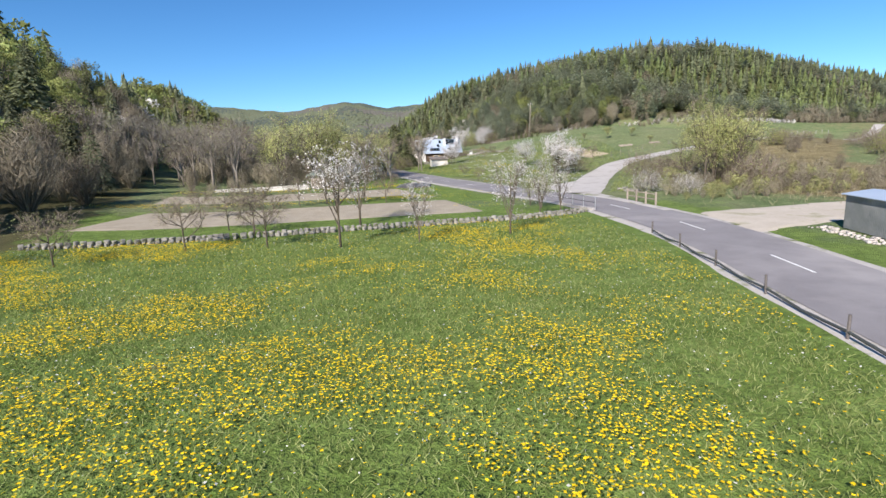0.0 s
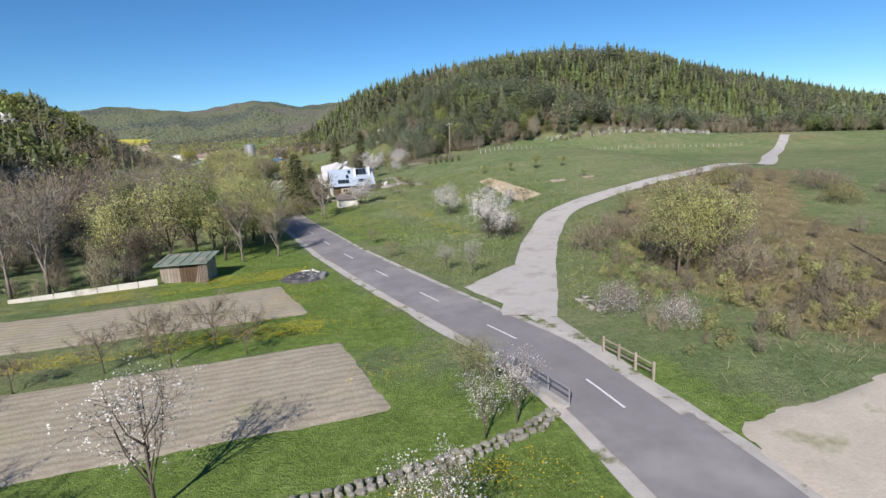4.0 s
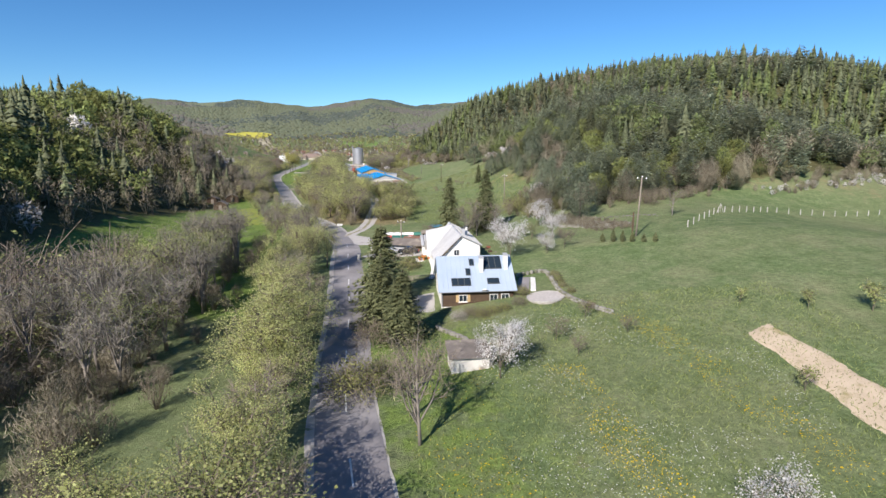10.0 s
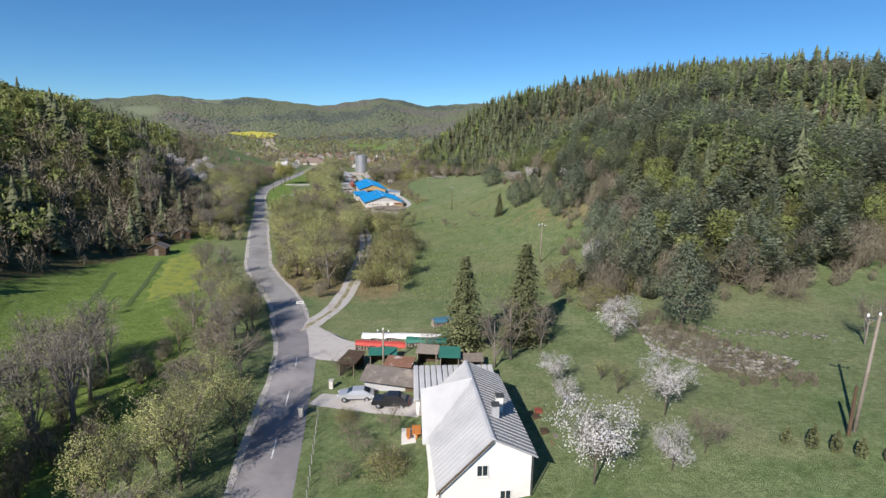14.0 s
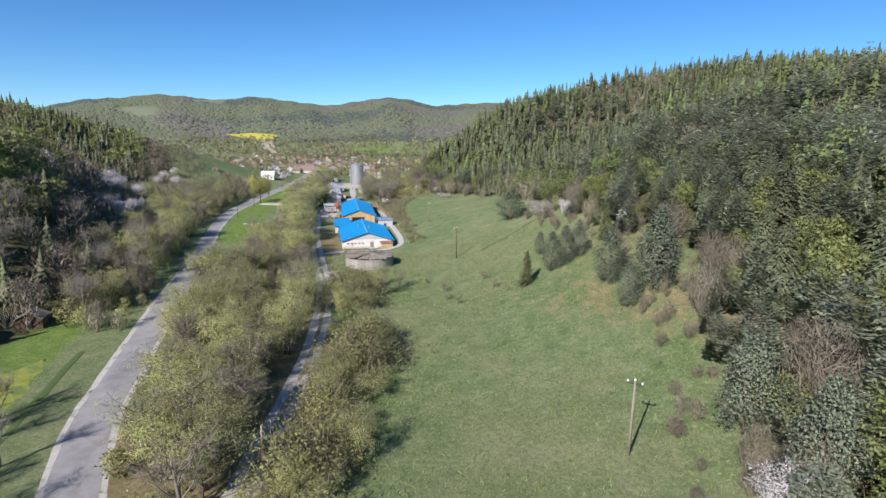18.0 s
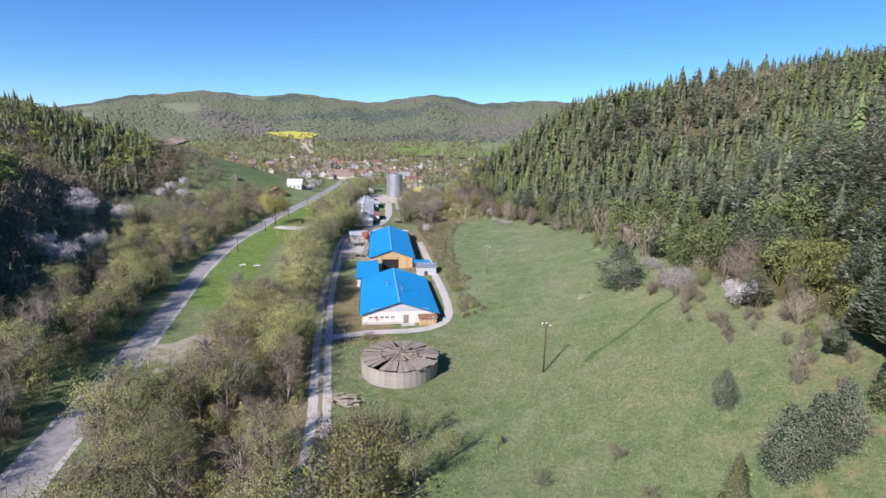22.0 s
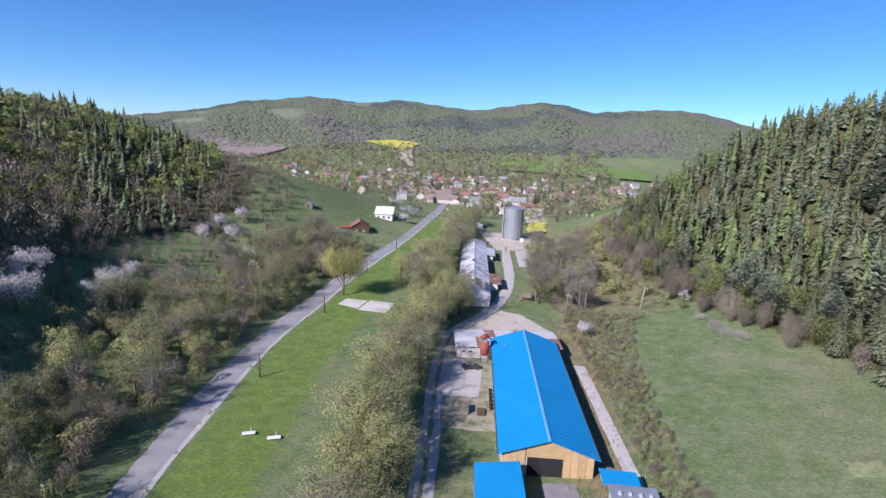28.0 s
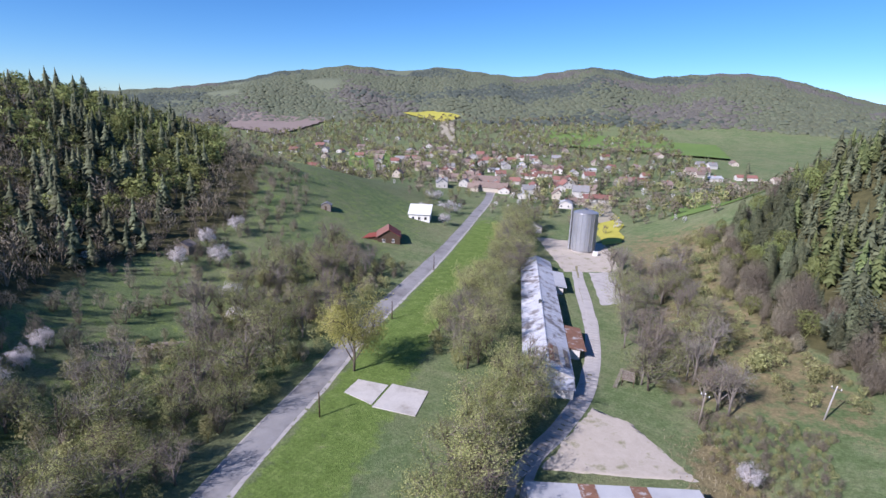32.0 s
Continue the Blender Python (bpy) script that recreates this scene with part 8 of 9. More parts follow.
for x, y, h, k in ((-11, 120.5, 1.3, "bush"), (-9.5, 121.5, 1.2, "bush"), (-12.5, 121, 1.6, "brush"), (-8, 122.5, 1.0, "bush"), (-0.6, 134, 1.2, "bush"), (-0.2, 131.5, 1.0, "bush"), (0.2, 129.5, 0.8, "bush"), (-5.7, 127.6, 1.4, "bush"), (-14, 120, 1.4, "white_bush"), (-6, 123.6, 1.4, "brush"), (1.2, 127, 0.8, "bush"), (3, 121, 0.9, "bush"),
                   (-16, 146, 1.5, "bush"), (-29, 150, 3.0, "fruit"), (-27, 154, 3.4, "fruit"), (-31, 152.5, 3.2, "fruit"), (-30, 146, 2.8, "fruit"), (-26, 148, 2.4, "bush"), (-37, 167.5, 3.2, "fruit"), (-33, 157, 1.5, "bush"), (-24, 113, 3, "brush"), (-20, 103, 3, "brush"), (-22, 100, 3.4, "bush"),
                   (-13, 137.5, 1.3, "bush"), (-16.5, 138, 1.1, "bush"), (-10, 140, 1.6, "brush")):
    plant(k, x, y, h, 1.1, plan_rng)
stone_pit = thing("stone_terrace", "dark stone-edged hollow in the garden", "terrace wall", Matrix())
for k in range(26):
    t = k / 25
    px, py = np.interp(t, (0, 0.4, 1), (-16.5, -12.6, -9.2)), np.interp(t, (0, 0.4, 1), (117.5, 113.5, 106.5))
    s = new("stone", STONES[sr.randrange(6)])
    s.parent = stone_pit
    s.matrix_basis = Matrix.Translation((px, py, ground_z(px, py) + 0.2)) @ Matrix.Rotation(sr.uniform(0, 6), 4, "Z") @ Matrix.Diagonal((0.7, 0.5, 0.5, 1))
hut = thing("garden_hut", "old low hut with a grey patched roof under blossom", "hut", at_yaw(-13.2, 104.8, 0.3, 15))
part("body", Shape().box(0, 0, -0.3, 4.0, 3.0, 1.9), dirty_white, hut)
part("roof", Shape().hull([(-0.3, -0.4, 1.9), (4.3, -0.4, 1.9), (4.3, 3.3, 2.5), (-0.3, 3.3, 2.5)], [(-0.3, -0.4, 2.0), (4.3, -0.4, 2.0), (4.3, 3.3, 2.6), (-0.3, 3.3, 2.6)]), felt, hut)
pf = thing("picket_fence", "low dark picket fence between the gardens", "fence", Matrix())
for k in range(22):
    q = Vector((-24.9, 140.4, 0)).lerp(Vector((-19.8, 139.6, 0)), k / 21)
    z = ground_z(q.x, q.y)
    part("picket", Shape().box(q.x - 0.05, q.y - 0.015, z, q.x + 0.05, q.y + 0.015, z + 0.95), grey_wood, pf)
for hh in (0.3, 0.75):
    part("rail", Shape().tube([(-24.9, 140.45, ground_z(-24.9, 140.4) + hh), (-19.8, 139.65, ground_z(-19.8, 139.6) + hh)], [0.03, 0.03], 4), grey_wood, pf)
tagged(ribbon("garden_path", ((-20.6, 140), (-21.3, 147), (-23.5, 156), (-25.2, 162)), (-0.45, 0.45), (0.1, 0.1), light_slab, 1.0, 0.02, 94), "pale paved path along the old house", "path", kind="structure")
gg = thing("garage_shed", "long low shed with a brown felt roof in the yard", "shed", at_yaw(-33.0, 164.2, 0.6, -6))
part("body", Shape().box(0, 0, -0.5, 7.6, 3.4, 1.9), grey_render, gg)
part("roof", Shape().hull([(-0.3, -0.9, 1.7), (7.9, -0.9, 1.7), (7.9, 1.7, 2.75), (-0.3, 1.7, 2.75)], [(-0.3, -0.9, 1.82), (7.9, -0.9, 1.82), (7.9, 1.7, 2.87), (-0.3, 1.7, 2.87)]), felt, gg)
part("roof", Shape().hull([(-0.3, 1.7, 2.75), (7.9, 1.7, 2.75), (7.9, 3.8, 1.8), (-0.3, 3.8, 1.8)], [(-0.3, 1.7, 2.87), (7.9, 1.7, 2.87), (7.9, 3.8, 1.92), (-0.3, 3.8, 1.92)]), felt, gg)
part("door", Shape().box(5.4, -0.06, -0.4, 7.2, 0.0, 1.5), dark_wood, gg)
for k, (x, y, w, l, hh, mt, lab) in enumerate(((-37.8, 168.2, 2.2, 3.6, 2.0, dark_wood, "leaning dark plank lean-to"), (-31.2, 167.4, 3.4, 2.2, 1.9, rust_sheet, "small shed with a rusty sheet roof"), (-27.4, 169.8, 2.6, 2.0, 2.3, grey_wood, "small plank shed with a grey board roof"),
                                        (-24.0, 167.8, 2.4, 2.6, 2.4, tarp_green, "small hut covered with a green sheet"), (-21.2, 168.4, 2.6, 1.6, 1.4, grey_wood, "low heap of boards"), (-34.4, 171.4, 3.6, 1.6, 1.6, tarp_green, "stack covered with a green tarpaulin"))):
    st = thing("small_shed", lab + " behind the old house", "shed", at_yaw(x, y, ground_z(x, y), -6 + 4 * k))
    for xx, yy in ((0, 0), (w - 0.1, 0), (w - 0.1, l - 0.1), (0, l - 0.1)):
        part("post", Shape().box(xx, yy, -0.1, xx + 0.1, yy + 0.1, hh), grey_wood, st)
    part("back_wall", Shape().box(0.1, l - 0.08, 0, w - 0.1, l - 0.02, hh - 0.05), dark_wood, st)
    part("side_wall", Shape().box(0.0, 0.1, 0, 0.06, l - 0.1, hh - 0.05), dark_wood, st)
    part("roof", Shape().hull([(-0.2, -0.3, hh), (w + 0.2, -0.3, hh), (w + 0.2, l + 0.2, hh + 0.3), (-0.2, l + 0.2, hh + 0.3)], [(-0.2, -0.3, hh + 0.06), (w + 0.2, -0.3, hh + 0.06), (w + 0.2, l + 0.2, hh + 0.36), (-0.2, l + 0.2, hh + 0.36)]), mt, st)


def woodpile(x, y, yaw, length, depth, height, tarp, label):
    ob = thing("woodpile", label, "woodpile", at_yaw(x, y, ground_z(x, y), yaw))
    r = random.Random(int(x * 7))
    n = int(length / 0.42)
    for k in range(n):
        for j in range(int(height / 0.3)):
            part("log", Shape().tube([(k * 0.42 + r.uniform(0, 0.15), -0.02 * r.random(), 0.15 + j * 0.29), (k * 0.42 + r.uniform(0, 0.15), depth, 0.15 + j * 0.29)], [0.15, 0.14], 6), grey_wood, ob)
    sh, rows = Shape(), []
    for k in range(int(length / 0.7) + 2):
        xx = min(length, k * 0.7)
        rows.append([(xx, -0.15, height - r.uniform(0.15, 0.5)), (xx, 0.0, height + r.uniform(0, 0.12)), (xx, depth * 0.5, height + r.uniform(0.1, 0.25)), (xx, depth, height + r.uniform(0, 0.1)), (xx, depth + 0.15, height - 0.3)])
    for a, b in zip(rows, rows[1:]):
        for j in range(4):
            sh.face(a[j], b[j], b[j + 1], a[j + 1])
    part("tarpaulin", sh, tarp, ob)
    return ob


woodpile(-38.2, 176.6, 4, 7.6, 1.2, 1.3, tarp_red, "long stack of logs under a red tarpaulin")
woodpile(-30.6, 177.2, 6, 6.0, 1.2, 1.2, tarp_green, "long stack of logs under a green tarpaulin")
woodpile(-38.0, 179.2, 8, 12.5, 1.2, 1.4, tarp_white, "long stack of logs under a white sheet")
woodpile(-27.6, 184.5, 30, 3.2, 1.2, 1.2, tarp_blue, "short stack of logs under a dark blue tarpaulin")


def car(x, y, yaw, paint, label, tall=1.0):
    ob = thing("car", label, "car", at_yaw(x, y, ground_z(x, y) + 0.06, yaw))
    prof = [(-2.15, 0.35), (-2.2, 0.7), (-2.0, 0.92), (-1.05, 1.0), (-0.35, 1.42 * tall), (0.95, 1.45 * tall), (1.75, 1.05), (2.15, 0.98), (2.2, 0.4)]
    sh = Shape()
    sh.hull([(a, -0.84 + (0.14 if b > 1.1 else 0), b) for a, b in prof], [(a, 0.84 - (0.14 if b > 1.1 else 0), b) for a, b in prof])
    part("body", bevelled(sh, "body", 0.05), paint, ob)
    for s in (-1, 1):
        part("side_window", Shape().face((-0.75, s * 0.80, 1.06), (1.45, s * 0.80, 1.08), (0.85, s * 0.715, 1.36 * tall), (-0.28, s * 0.715, 1.36 * tall)), glass_m, ob)
    part("windscreen", Shape().face((-1.03, -0.68, 1.04), (-1.03, 0.68, 1.04), (-0.40, 0.6, 1.41 * tall), (-0.40, -0.6, 1.41 * tall)), glass_m, ob)
    part("rear_window", Shape().face((1.72, -0.66, 1.10), (1.72, 0.66, 1.10), (1.02, 0.6, 1.44 * tall), (1.02, -0.6, 1.44 * tall)), glass_m, ob)
    for xx in (-1.35, 1.35):
        for s in (-1, 1):
            w = part("wheel", smooth(Shape().tube([(xx, s * 0.68, 0.31), (xx, s * 0.88, 0.31)], [0.32, 0.32], 14).mesh("wheel")), tyre, ob)
            part("rim", Shape().tube([(xx, s * 0.86, 0.31), (xx, s * 0.9, 0.31)], [0.2, 0.19], 12), galvanised, w)
    for s in (-0.6, 0.6):
        part("headlight", Shape().box(-2.2, s - 0.16, 0.68, -2.12, s + 0.16, 0.84), tarp_white, ob)
        part("tail_light", Shape().box(2.14, s - 0.16, 0.72, 2.22, s + 0.16, 0.9), tarp_red, ob)
    return ob


car(-33.4, 162.0, 12, car_paint, "silver saloon car parked on the gravel drive")
car(-28.6, 160.2, 5, black_paint_and_shade, "dark estate car parked in the yard", 1.1)
tb = thing("garden_table", "orange-brown garden table with benches on a paved corner", "garden furniture", at_yaw(-25.2, 153.6, 1.35, 12))
part("slab", Shape().box(-0.6, -1.2, -0.2, 2.9, 1.6, 0.02), light_slab, tb)
part("tabletop", Shape().box(0.5, -0.8, 0.7, 1.4, 0.9, 0.78), orange_paint, tb)
for xx in (-0.1, 1.7):
    b = part("bench", Shape().box(xx, -0.8, 0.42, xx + 0.4, 0.9, 0.48), orange_paint, tb)
    part("leg", Shape().box(xx + 0.1, -0.6, 0.02, xx + 0.3, -0.5, 0.42), orange_paint, b)
    part("leg", Shape().box(xx + 0.1, 0.6, 0.02, xx + 0.3, 0.7, 0.42), orange_paint, b)
part("table_leg", Shape().box(0.85, -0.5, 0.02, 1.05, -0.4, 0.7), orange_paint, tb)
part("table_leg", Shape().box(0.85, 0.5, 0.02, 1.05, 0.6, 0.7), orange_paint, tb)
ra = thing("yard_clutter", "boards and boxes stacked along the old house's wall", "clutter", at_yaw(-11.0, 150, 3.0, 14))
for k in range(9):
    part("crate" if k % 2 else "board_stack", Shape().box(0.2 + (k % 3) * 0.5, k * 1.0, -0.4, 0.9 + (k % 3) * 0.5, k * 1.0 + 0.8, 0.3 + 0.12 * (k % 4)), (dark_wood, red_brown, grey_wood)[k % 3], ra)
gp = thing("gate_post", "pale rendered gate pillar at the drive", "gate post", at_yaw(-38.6, 157.6, 0, 10))
part("pillar", bevelled(Shape().box(-0.25, -0.25, 0, 0.25, 0.25, 1.3), "pillar"), dirty_white, gp)
part("cap", Shape().box(-0.32, -0.32, 1.3, 0.32, 0.32, 1.4), concrete, gp)
copy_thing(gp, at_yaw(-37.6, 164.8, 0, 10))
rf2 = thing("roadside_fence", "dark wire fence with pale posts along the garden", "fence", Matrix())
for k in range(16):
    y = 132 + k * 1.7
    x = road_x(y) + 4.3
    part("post", Shape().tube([(x, y, -0.1), (x, y, 1.2)], [0.05, 0.05], 5), concrete, rf2)
    if k < 15:
        x2 = road_x(y + 1.7) + 4.3
        for hh in (0.4, 0.8, 1.15):
            part("wire", Shape().tube([(x, y, hh), (x2, y + 1.7, hh)], [0.012, 0.012], 3), dark_metal, rf2)

# ---- round the farm ----
gt = thing("farm_gate", "green mesh gate across the farm track", "gate", at_yaw(-73.2, 286.6, 0, 26))
for k in range(2):
    fr = part("leaf", Shape().box(0.1 + k * 3.7, -0.03, 0.25, 3.7 + k * 3.7, 0.03, 0.32), tarp_green, gt)
    part("top_rail", Shape().box(0.1 + k * 3.7, -0.03, 1.45, 3.7 + k * 3.7, 0.03, 1.52), tarp_green, fr)
    for j in range(26 if k == 0 else 14):
        xx = 0.12 + k * 3.7 + j * 3.55 / (25 if k == 0 else 13)
        part("bar", Shape().box(xx, -0.02, 0.32, xx + (0.11 if k == 0 else 0.05), 0.02, 1.45), tarp_green, fr)
for xx in (0, 3.7, 7.4):
    part("post", Shape().tube([(xx, 0.06, -0.1), (xx, 0.06, 1.75)], [0.07, 0.07], 8), dark_metal, gt)
wp = thing("log_heap", "heap of grey logs dumped beside the track", "log heap", at_yaw(-74.6, 307.2, 0, 15))
for k in range(46):
    a = sr.uniform(-0.7, 0.7)
    q = Vector((sr.gauss(0, 1.1), sr.gauss(0, 0.9), 0.15 + abs(sr.gauss(0, 0.45))))
    d = Vector((math.cos(a), math.sin(a), sr.uniform(-0.15, 0.15))) * sr.uniform(0.6, 1.1)
    part("log", Shape().tube([q - d, q + d], [0.14, 0.12], 6), grey_wood, wp)
for k, (x, y) in enumerate(((-146, 382.6), (-141.4, 383.6))):
    pk = thing("picnic_bench", "white slab bench and post on the lawn", "bench", at_yaw(x, y, 0, 40), "lawn benches")
    part("slab", bevelled(Shape().box(-1.1, -0.45, 0.3, 1.1, 0.45, 0.45), "slab"), light_slab, pk)
    for xx in (-0.8, 0.7):
        part("foot", Shape().box(xx, -0.3, -0.05, xx + 0.15, 0.3, 0.3), concrete, pk)
    part("post", Shape().tube([(0.3, 0.9, -0.1), (0.3, 0.9, 0.9)], [0.05, 0.05], 6), light_slab, pk)
bleached = surface("bleached_concrete", (0.44, 0.41, 0.37), (0.60, 0.57, 0.52), 0.5, 6, 0.9, 0, 0.3, (0.34, 0.31, 0.27), 0.25, (0.5, 0.7))
for k, c in enumerate((((-175.6, 449.4), (-168.2, 448.6), (-169.6, 456.4), (-176.4, 455.0)), ((-167.6, 448.0), (-158.8, 449.6), (-161.2, 458.6), (-169.2, 457.2)))):
    q = Shape().hull([(a, b, 0.0) for a, b in c], [(a, b, 0.16 + 0.05 * k) for a, b in c])
    tagged(part("concrete_slab", q, bleached), "large bleached concrete slab on the lawn", "slab", "lawn slabs")
slabs = thing("slab_track", "track of pale concrete slabs past the long shed", "track", Matrix(), kind="structure")
p, nrm = curve_points(((-137, 442), (-134.2, 459), (-132.8, 472), (-134.5, 485), (-139.6, 507), (-147, 530), (-155, 551)), 1.5)
for (px, py), (nx, ny) in zip(p, nrm):
    yaw = math.degrees(math.atan2(-nx, ny)) + 90
    part("slab", Shape().box(-1.35, -0.66, 0.02, 1.35, 0.66, 0.12 + sr.uniform(-0.02, 0.02)), concrete, slabs, at=Matrix.Translation((px, py, ground_z(px, py))) @ Matrix.Rotation(math.atan2(ny, nx) + sr.uniform(-0.03, 0.03), 4, "Z"))
ls = thing("log_shelter", "ruined log shelter with a slatted roof and leaning poles", "shelter", at_yaw(-127.6, 482.8, 0.1, 10))
for k in range(9):
    part("slat", Shape().hull([(0, k * 0.4, 1.5 + 0.06 * k), (2.6, k * 0.4, 1.3 + 0.06 * k), (2.6, k * 0.4 + 0.26, 1.3 + 0.06 * k), (0, k * 0.4 + 0.26, 1.5 + 0.06 * k)], [(0, k * 0.4, 1.58 + 0.06 * k), (2.6, k * 0.4, 1.38 + 0.06 * k), (2.6, k * 0.4 + 0.26, 1.38 + 0.06 * k), (0, k * 0.4 + 0.26, 1.58 + 0.06 * k)]), grey_wood, ls)
for xx, yy in ((0.1, 0.1), (2.4, 0.1), (0.1, 3.3), (2.4, 3.3)):
    part("post", Shape().tube([(xx, yy, -0.1), (xx, yy, 1.6)], [0.09, 0.08], 6), dark_wood, ls)
part("back_wall", Shape().box(0.1, 3.3, 0, 2.5, 3.4, 1.5), dark_wood, ls)
for k in range(3):
    part("leaning_pole", Shape().tube([(-1.6 + 0.3 * k, -1.5, 0), (-0.3 + 0.2 * k, 3.0, 2.6)], [0.09, 0.07], 6), grey_wood, ls)
for k, (x, y) in enumerate(((-117.2, 406.6), (-114.2, 407.6))):
    pl = thing("pallet_stack", "stack of grey wooden pallets on the yard", "pallets", at_yaw(x, y, 0.05, 22), "pallet stacks")
    for j in range(9 if k == 0 else 3):
        part("pallet", Shape().box(0, 0, j * 0.16, 1.5, 2.4, j * 0.16 + 0.12), grey_wood if k == 0 else dark_wood, pl)
tr = thing("farm_trailer", "rusty farm implement and scrap by the feed store", "farm implement", at_yaw(-124.4, 424.8, 0.05, 30))
part("frame", Shape().box(0, 0, 0.45, 4.2, 1.6, 0.6), dark_metal, tr)
for xx in (0.7, 3.3):
    for yy in (-0.12, 1.6):
        w = part("wheel", Shape().tube([(xx, yy, 0.4), (xx, yy + 0.16, 0.4)], [0.4, 0.4], 12), tyre, tr)
        part("rim", Shape().tube([(xx, yy - 0.01, 0.4), (xx, yy + 0.17, 0.4)], [0.2, 0.2], 10), red_brown, w)
for k in range(5):
    part("tine", Shape().tube([(0.5 + k * 0.8, 0.8, 0.6), (0.6 + k * 0.8, 1.4, 1.3)], [0.04, 0.03], 5), dark_metal, tr)
for k in range(6):
    bx = thing("black_tub", "small black plastic tub along the barn wall", "tub", at_yaw(-112.6 + k * -0.55, 411.0 + k * 1.4, 0.05, 20), "tubs along the barn")
    part("bucket", Shape().tube([(0, 0, 0), (0, 0, 0.55)], [0.3, 0.36], 10), black_paint_and_shade, bx)
    part("rim", Shape().tube([(0, 0, 0.55), (0, 0, 0.6)], [0.38, 0.38], 10), black_paint_and_shade, bx)
lg = thing("log_pile", "few felled logs lying on the hillside", "logs", Matrix())
for k in range(6):
    a = Vector((-223 + k * 0.5, 433 + k * 1.3, ground_z(-222, 436) + 0.2))
    part("log", Shape().tube([a, a + Vector((5, 3.4, 0.1))], [0.2, 0.17], 7), grey_wood, lg)


# ---- the far houses and the village ----
def cottage(name, label, w, l, eave, ridge, wall_mat, roof_mat, two=False):
    ob = thing(name, label, "house", Matrix())
    h = w / 2
    part("wall", Shape().prism([(-h, -0.8), (-h, eave), (0, ridge - 0.1), (h, eave), (h, -0.8)], 0, l), wall_mat, ob)
    for s in (-1, 1):
        sl = (ridge - eave) / h
        o = 0.45
        part("roof", Shape().hull([(0, -o, ridge), (s * (h + o), -o, eave - sl * o), (s * (h + o), -o, eave - sl * o + 0.16), (0, -o, ridge + 0.16)],
                                  [(0, l + o, ridge), (s * (h + o), l + o, eave - sl * o), (s * (h + o), l + o, eave - sl * o + 0.16), (0, l + o, ridge + 0.16)]), roof_mat, ob)
    c = part("chimney", Shape().box(0.4, l * 0.55, eave, 1.0, l * 0.55 + 0.6, ridge + 0.9), brick_mat, ob)
    for xx in (-h * 0.5, h * 0.5):
        f = part("window", Shape().box(xx - 0.55, -0.05, 1.0, xx + 0.55, 0.01, 2.2), render_white, ob)
        part("pane", Shape().box(xx - 0.45, -0.07, 1.1, xx + 0.45, -0.052, 2.1), glass_m, f)
    if two:
        f = part("window", Shape().box(-0.5, -0.05, eave + 0.4, 0.5, 0.01, eave + 1.4), render_white, ob)
        part("pane", Shape().box(-0.42, -0.07, eave + 0.48, 0.42, -0.052, eave + 1.32), glass_m, f)
    return ob


village_white = surface("village_render", (0.42, 0.40, 0.37), (0.58, 0.56, 0.52), 0.6, 8, 0.9, 0, 0.1, vary=0.15)
cream = surface("cream_render", (0.40, 0.35, 0.28), (0.54, 0.485, 0.40), 0.6, 8, 0.9, 0, 0.1, vary=0.1)
COTTAGES = [cottage("cottage", "village house with white walls and a red-brown tiled roof", 8, 11, 3.4, 6.6, village_white, tile_red, True),
            cottage("cottage", "village house with cream walls and a brown tiled roof", 8.5, 10, 3.6, 7.0, cream, tile_brown, True),
            cottage("cottage", "village house with white walls and a grey roof", 9, 10, 4.2, 7.4, village_white, roof_grey, True),
            cottage("cottage", "long low village outbuilding with a brown roof", 7.5, 22, 3.0, 5.6, cream, tile_brown),
            cottage("cottage", "long farm building with a red sheet roof", 9, 20, 3.4, 5.8, dirty_white, tile_red),
            cottage("cottage", "village shed with a bright sheet roof", 9, 14, 3.2, 5.0, dirty_white, white_sheet)]
vr = random.Random(12)
first = set()


def settle(k, x, y, yaw, s=1.0):
    m = at_yaw(x, y, ground_z(x, y), yaw) @ Matrix.Diagonal((s, s, s, 1))
    ob = COTTAGES[k]
    if k in first:
        ob = copy_thing(ob, Matrix())
    first.add(k)
    ob.matrix_basis = m
    tagged(ob, group="village houses")


spots = []
tries = 0
while len(spots) < 125 and tries < 6000:
    tries += 1
    u = vr.random()
    if u < 0.72:
        t = vr.random()
        x, y = -232 - 120 * t + vr.gauss(0, 38), 700 + 210 * t + vr.gauss(0, 28)
    elif u < 0.88:
        x, y = -150 + vr.gauss(0, 70), 850 + vr.gauss(0, 60)
    else:
        x, y = -420 + vr.gauss(0, 60), 850 + vr.gauss(0, 60)
    if all(math.hypot(x - a, y - b) > 12.5 for a, b in spots) and y > 672:
        spots.append((x, y))
        settle(vr.choice((0, 0, 1, 1, 1, 2, 2, 3, 4, 3, 5)), x, y, vr.choice((20, 110, 25, 115, -60)) + vr.uniform(-12, 12), vr.uniform(0.65, 0.88))
for k, x, y, yaw, s in ((0, -219, 757, 20, 1.1), (2, -196, 722, 110, 1), (3, -246, 706, 100, 1.1), (3, -262, 730, 110, 1.2), (5, -228, 690, 25, 0.8)):
    settle(k, x, y, yaw, s)

# the red-roofed homestead beside the road
hs = thing("homestead", "timber homestead with faded red sheet roofs", "house", at_yaw(-231, 545, ground_z(-231, 549), 35) @ Matrix.Diagonal((1.25, 1.25, 1.25, 1)))
part("wall", Shape().prism([(-3.6, -1.5), (-3.6, 2.2), (0, 4.4), (3.6, 2.2), (3.6, -1.5)], 0, 8), dark_wood, hs)
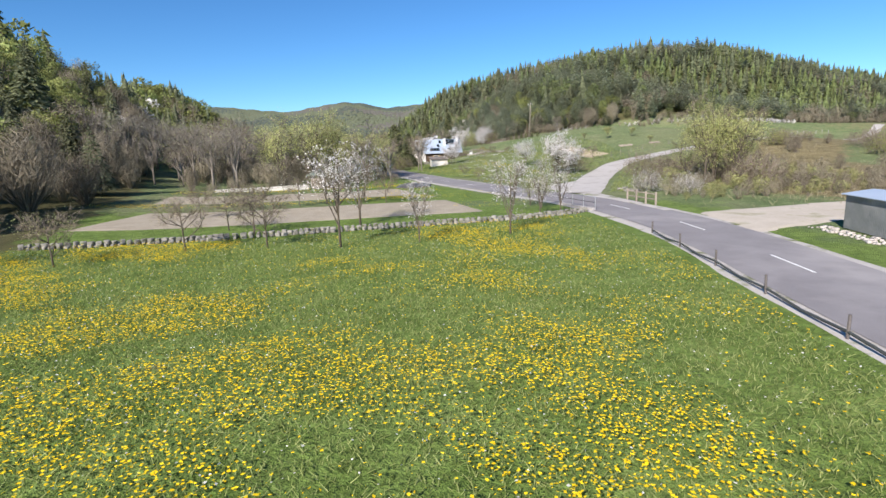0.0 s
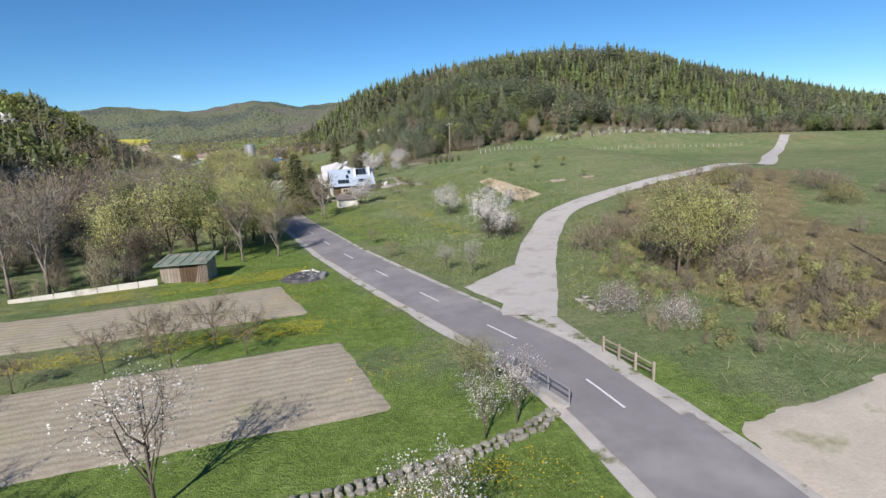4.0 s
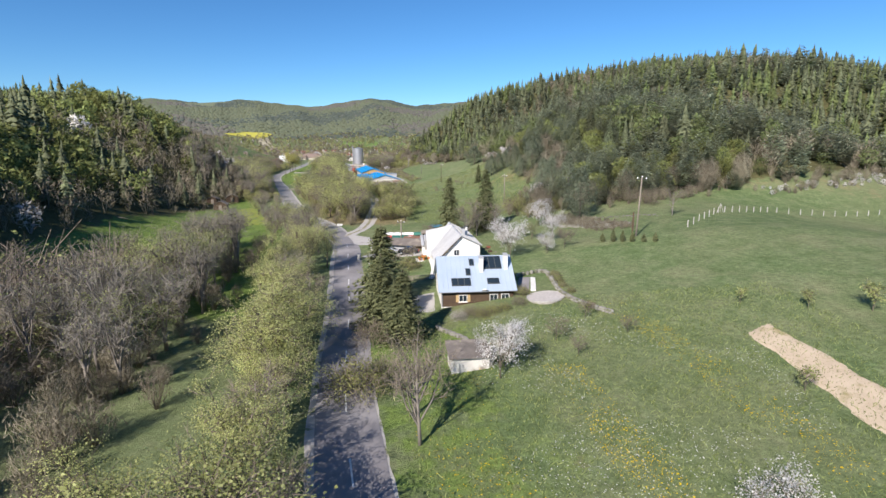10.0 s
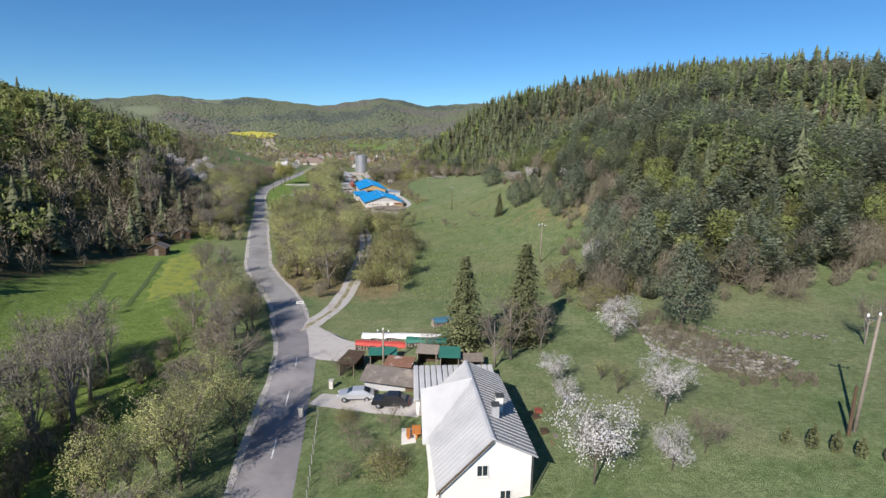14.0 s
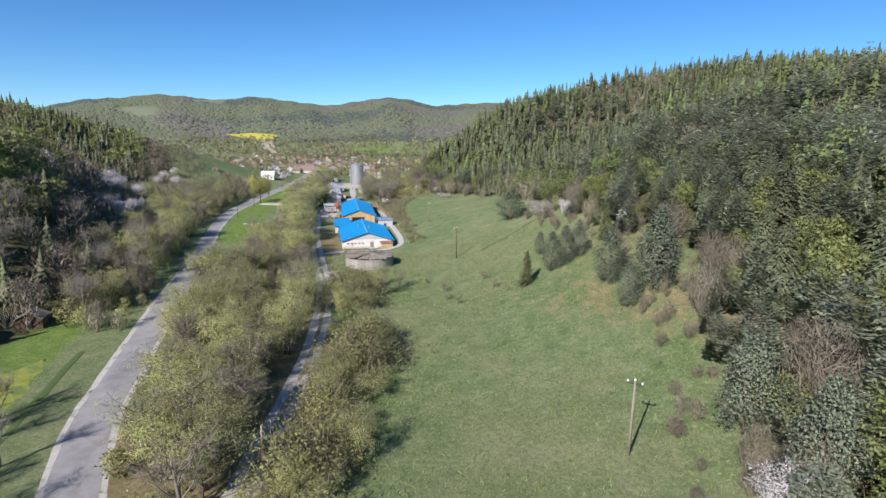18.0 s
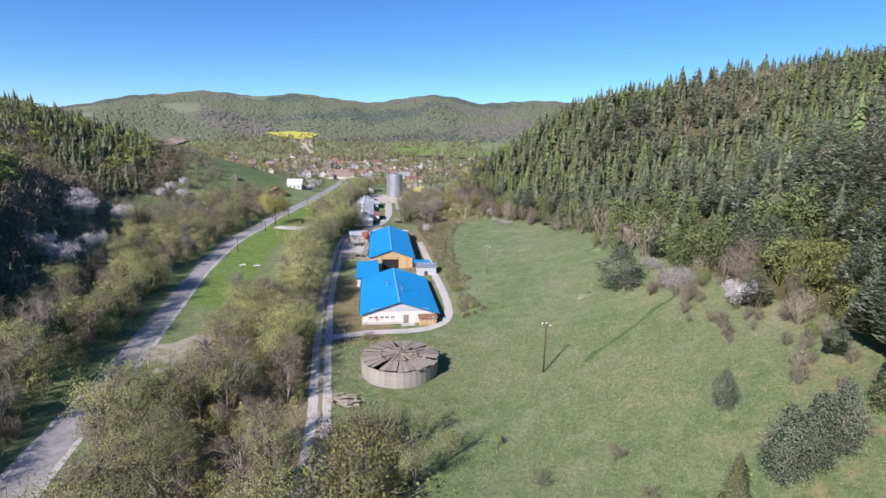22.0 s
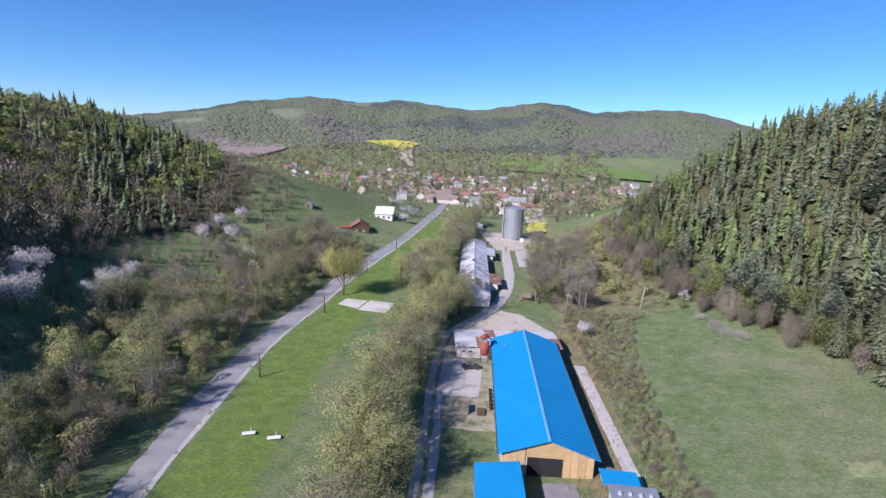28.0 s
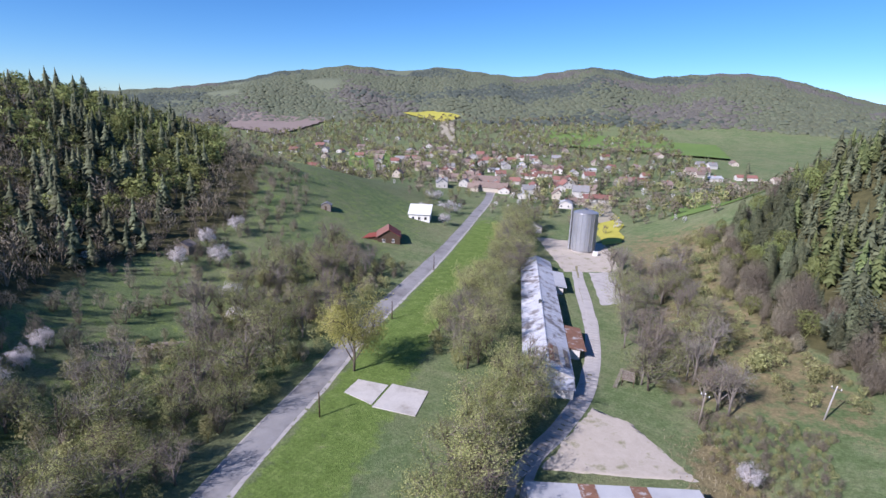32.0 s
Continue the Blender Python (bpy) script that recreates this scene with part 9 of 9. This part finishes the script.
for s in (-1, 1):
    part("roof", Shape().hull([(0, -0.4, 4.5), (s * 4.1, -0.4, 2.0), (s * 4.1, -0.4, 2.12), (0, -0.4, 4.62)], [(0, 8.4, 4.5), (s * 4.1, 8.4, 2.0), (s * 4.1, 8.4, 2.12), (0, 8.4, 4.62)]), tile_red if s < 0 else red_brown, hs)
part("annex", Shape().box(-8.2, 1, -1.5, -3.65, 6, 1.6), dark_wood, hs)
part("annex_roof", Shape().hull([(-8.6, 0.6, 1.5), (-3.9, 0.6, 2.1), (-3.9, 6.4, 2.1), (-8.6, 6.4, 1.5)], [(-8.6, 0.6, 1.62), (-3.9, 0.6, 2.22), (-3.9, 6.4, 2.22), (-8.6, 6.4, 1.62)]), red_brown, hs)
for xx in (-1.6, 1.4):
    window(hs, xx, 0, 0.9, 0.9, 1.0, "y-", render_white)
wh = thing("white_roofed_house", "house with a large plain white roof above the road", "house", at_yaw(-246.5, 584, ground_z(-242, 590), 25))
part("wall", Shape().box(0, 0, -1.5, 10, 9, 3.0), render_white, wh)
part("roof", Shape().hull([(-0.5, -0.6, 3.0), (10.5, -0.6, 3.0), (10.5, 9.5, 6.2), (-0.5, 9.5, 6.2)], [(-0.5, -0.6, 3.15), (10.5, -0.6, 3.15), (10.5, 9.5, 6.35), (-0.5, 9.5, 6.35)]), tarp_white, wh)
part("side_wall", Shape().hull([(0, 0, 3.0), (0, 9, 3.0), (0, 9, 5.9)], [(0.3, 0, 3.0), (0.3, 9, 3.0), (0.3, 9, 5.9)]), render_white, wh)
for xx in (2, 5, 8):
    window(wh, xx, 0, 1.2, 1.1, 1.2, "y-", dark_wood)
for x, y, yaw, w, l, h, wm, rm, lab in ((-262.5, 476, 20, 5, 4, 2.2, grey_wood, felt, "small timber hut on the hillside"), (-192, 607, 20, 7.5, 5, 2.4, dirty_white, roof_grey, "small white block shed beyond the long shed"), (-118.5, 253, 30, 4.5, 4, 2.0, dark_wood, felt, "dark timber cabin among bare trees"),
                                        (-111, 231, 20, 4.5, 3.6, 2.0, dark_wood, felt, "low dark timber shack in the meadow"), (-263.5, 545, 30, 4, 3.5, 2.2, grey_wood, roof_grey, "little grey barn at the wood's edge"), (-121, 243, 20, 4, 3.2, 1.9, dark_wood, felt, "dark field hut under the trees")):
    cb = thing("cabin", lab, "cabin", at_yaw(x, y, ground_z(x, y), yaw))
    part("wall", Shape().prism([(-w / 2, -1), (-w / 2, h), (0, h + w * 0.25), (w / 2, h), (w / 2, -1)], 0, l), wm, cb)
    for s in (-1, 1):
        part("roof", Shape().hull([(0, -0.3, h + w * 0.27), (s * (w / 2 + 0.3), -0.3, h - 0.1), (s * (w / 2 + 0.3), -0.3, h), (0, -0.3, h + w * 0.27 + 0.1)], [(0, l + 0.3, h + w * 0.27), (s * (w / 2 + 0.3), l + 0.3, h - 0.1), (s * (w / 2 + 0.3), l + 0.3, h), (0, l + 0.3, h + w * 0.27 + 0.1)]), rm, cb)
    part("door", Shape().box(-0.5, -0.05, 0, 0.4, 0.0, 1.8), dark_wood if wm != dark_wood else grey_wood, cb)

# fields and trees round the village
rape = surface("rape_field", (0.36, 0.33, 0.05), (0.50, 0.46, 0.08), 0.02, 0.3, 0.95, 0, 0.1)
ploughed = surface("ploughed", (0.20, 0.155, 0.13), (0.29, 0.235, 0.20), 0.02, 0.3, 0.95, 0, 0.2)
pale_field = surface("pale_field", (0.30, 0.27, 0.19), (0.42, 0.38, 0.28), 0.02, 0.3, 0.95, 0, 0.2)
bright_grass = surface("bright_grass", (0.10, 0.17, 0.035), (0.17, 0.25, 0.06), 0.03, 0.4, 0.95, 0, 0.2)
for nm, c, mt, lab, k in (("rape_field", ((-648, 1192), (-535, 1158), (-545, 1215), (-612, 1236)), rape, "bright yellow rape field on the far slope", 1), ("ploughed_field", ((-690, 930), (-800, 930), (-880, 1030), (-720, 1085)), ploughed, "brown ploughed field on the far slope", 2),
                          ("stubble_strip", ((-470, 1010), (-440, 1000), (-540, 1180), (-560, 1170)), pale_field, "pale narrow field above the village", 3), ("green_field", ((-138, 640), (-70, 640), (-40, 800), (-140, 770)), bright_grass, "bright green field beside the village", 4),
                          ("green_field", ((-430, 760), (-350, 720), (-420, 860), (-520, 900)), bright_grass, "green slope above the village", 5), ("yellow_garden", ((-160, 602), (-151, 605), (-164, 662), (-173, 652)), rape, "narrow yellow flowering field behind the silo", 6), ("pale_garden", ((-170, 640), (-160, 645), (-180, 705), (-192, 695)), pale_field, "pale garden plot behind the silo", 7),
                          ("green_field", ((-340, 1050), (-120, 1000), (-140, 1140), (-380, 1180)), bright_grass, "green field beyond the village", 8)):
    tagged(patch(nm, c, 2.5 if k < 4 or k == 8 else 0.5, mt, 10, 2.0, 200 + k), lab, "field", kind="structure")


def village_green(x, y):
    a = np.clip((y - 615) / 40, 0, 1) * (off_axis(x, y) < 130) * (np.hypot(x + 60, y - 200) < 1130)
    road = np.abs(x - rx(np.minimum(y, 760))) > 7
    a = a * (np.hypot((x + 775) / 1.4, y - 1005) > 62)
    return a * road * (0.4 + 0.6 * (patches(x, y, 45, 1.0) > 0.35))


for nm, lab, n, mt, h0, h1, k in (("village_trees", "leafless brown trees among the village gardens", 6500, brown_wood, 4, 9, 1), ("village_orchard", "pale blossoming orchards round the village", 1000, white_wood, 3, 6, 2), ("village_trees", "olive-green trees among the village gardens", 4500, olive_scrub, 4, 10, 3)):
    x, y = spread(n, -950, 120, 620, 1300, 300 + k, village_green)
    far = np.array([all(math.hypot(a - c, b - d) > 7 for c, d in spots) for a, b in zip(x, y)])
    x, y = x[far], y[far]
    wood(nm, lab, "leaf", x, y, np.random.default_rng(k).uniform(h0, h1, len(x)), mt, 60, 310 + k)
x, y = spread(260, -420, -100, 680, 950, 320, lambda x, y: 0.25 + 0 * x)
wood("village_spruces", "dark spruces standing among the houses", "spruce", x, y, np.random.default_rng(4).uniform(7, 13, len(x)), spruce_wood, 60, 321)
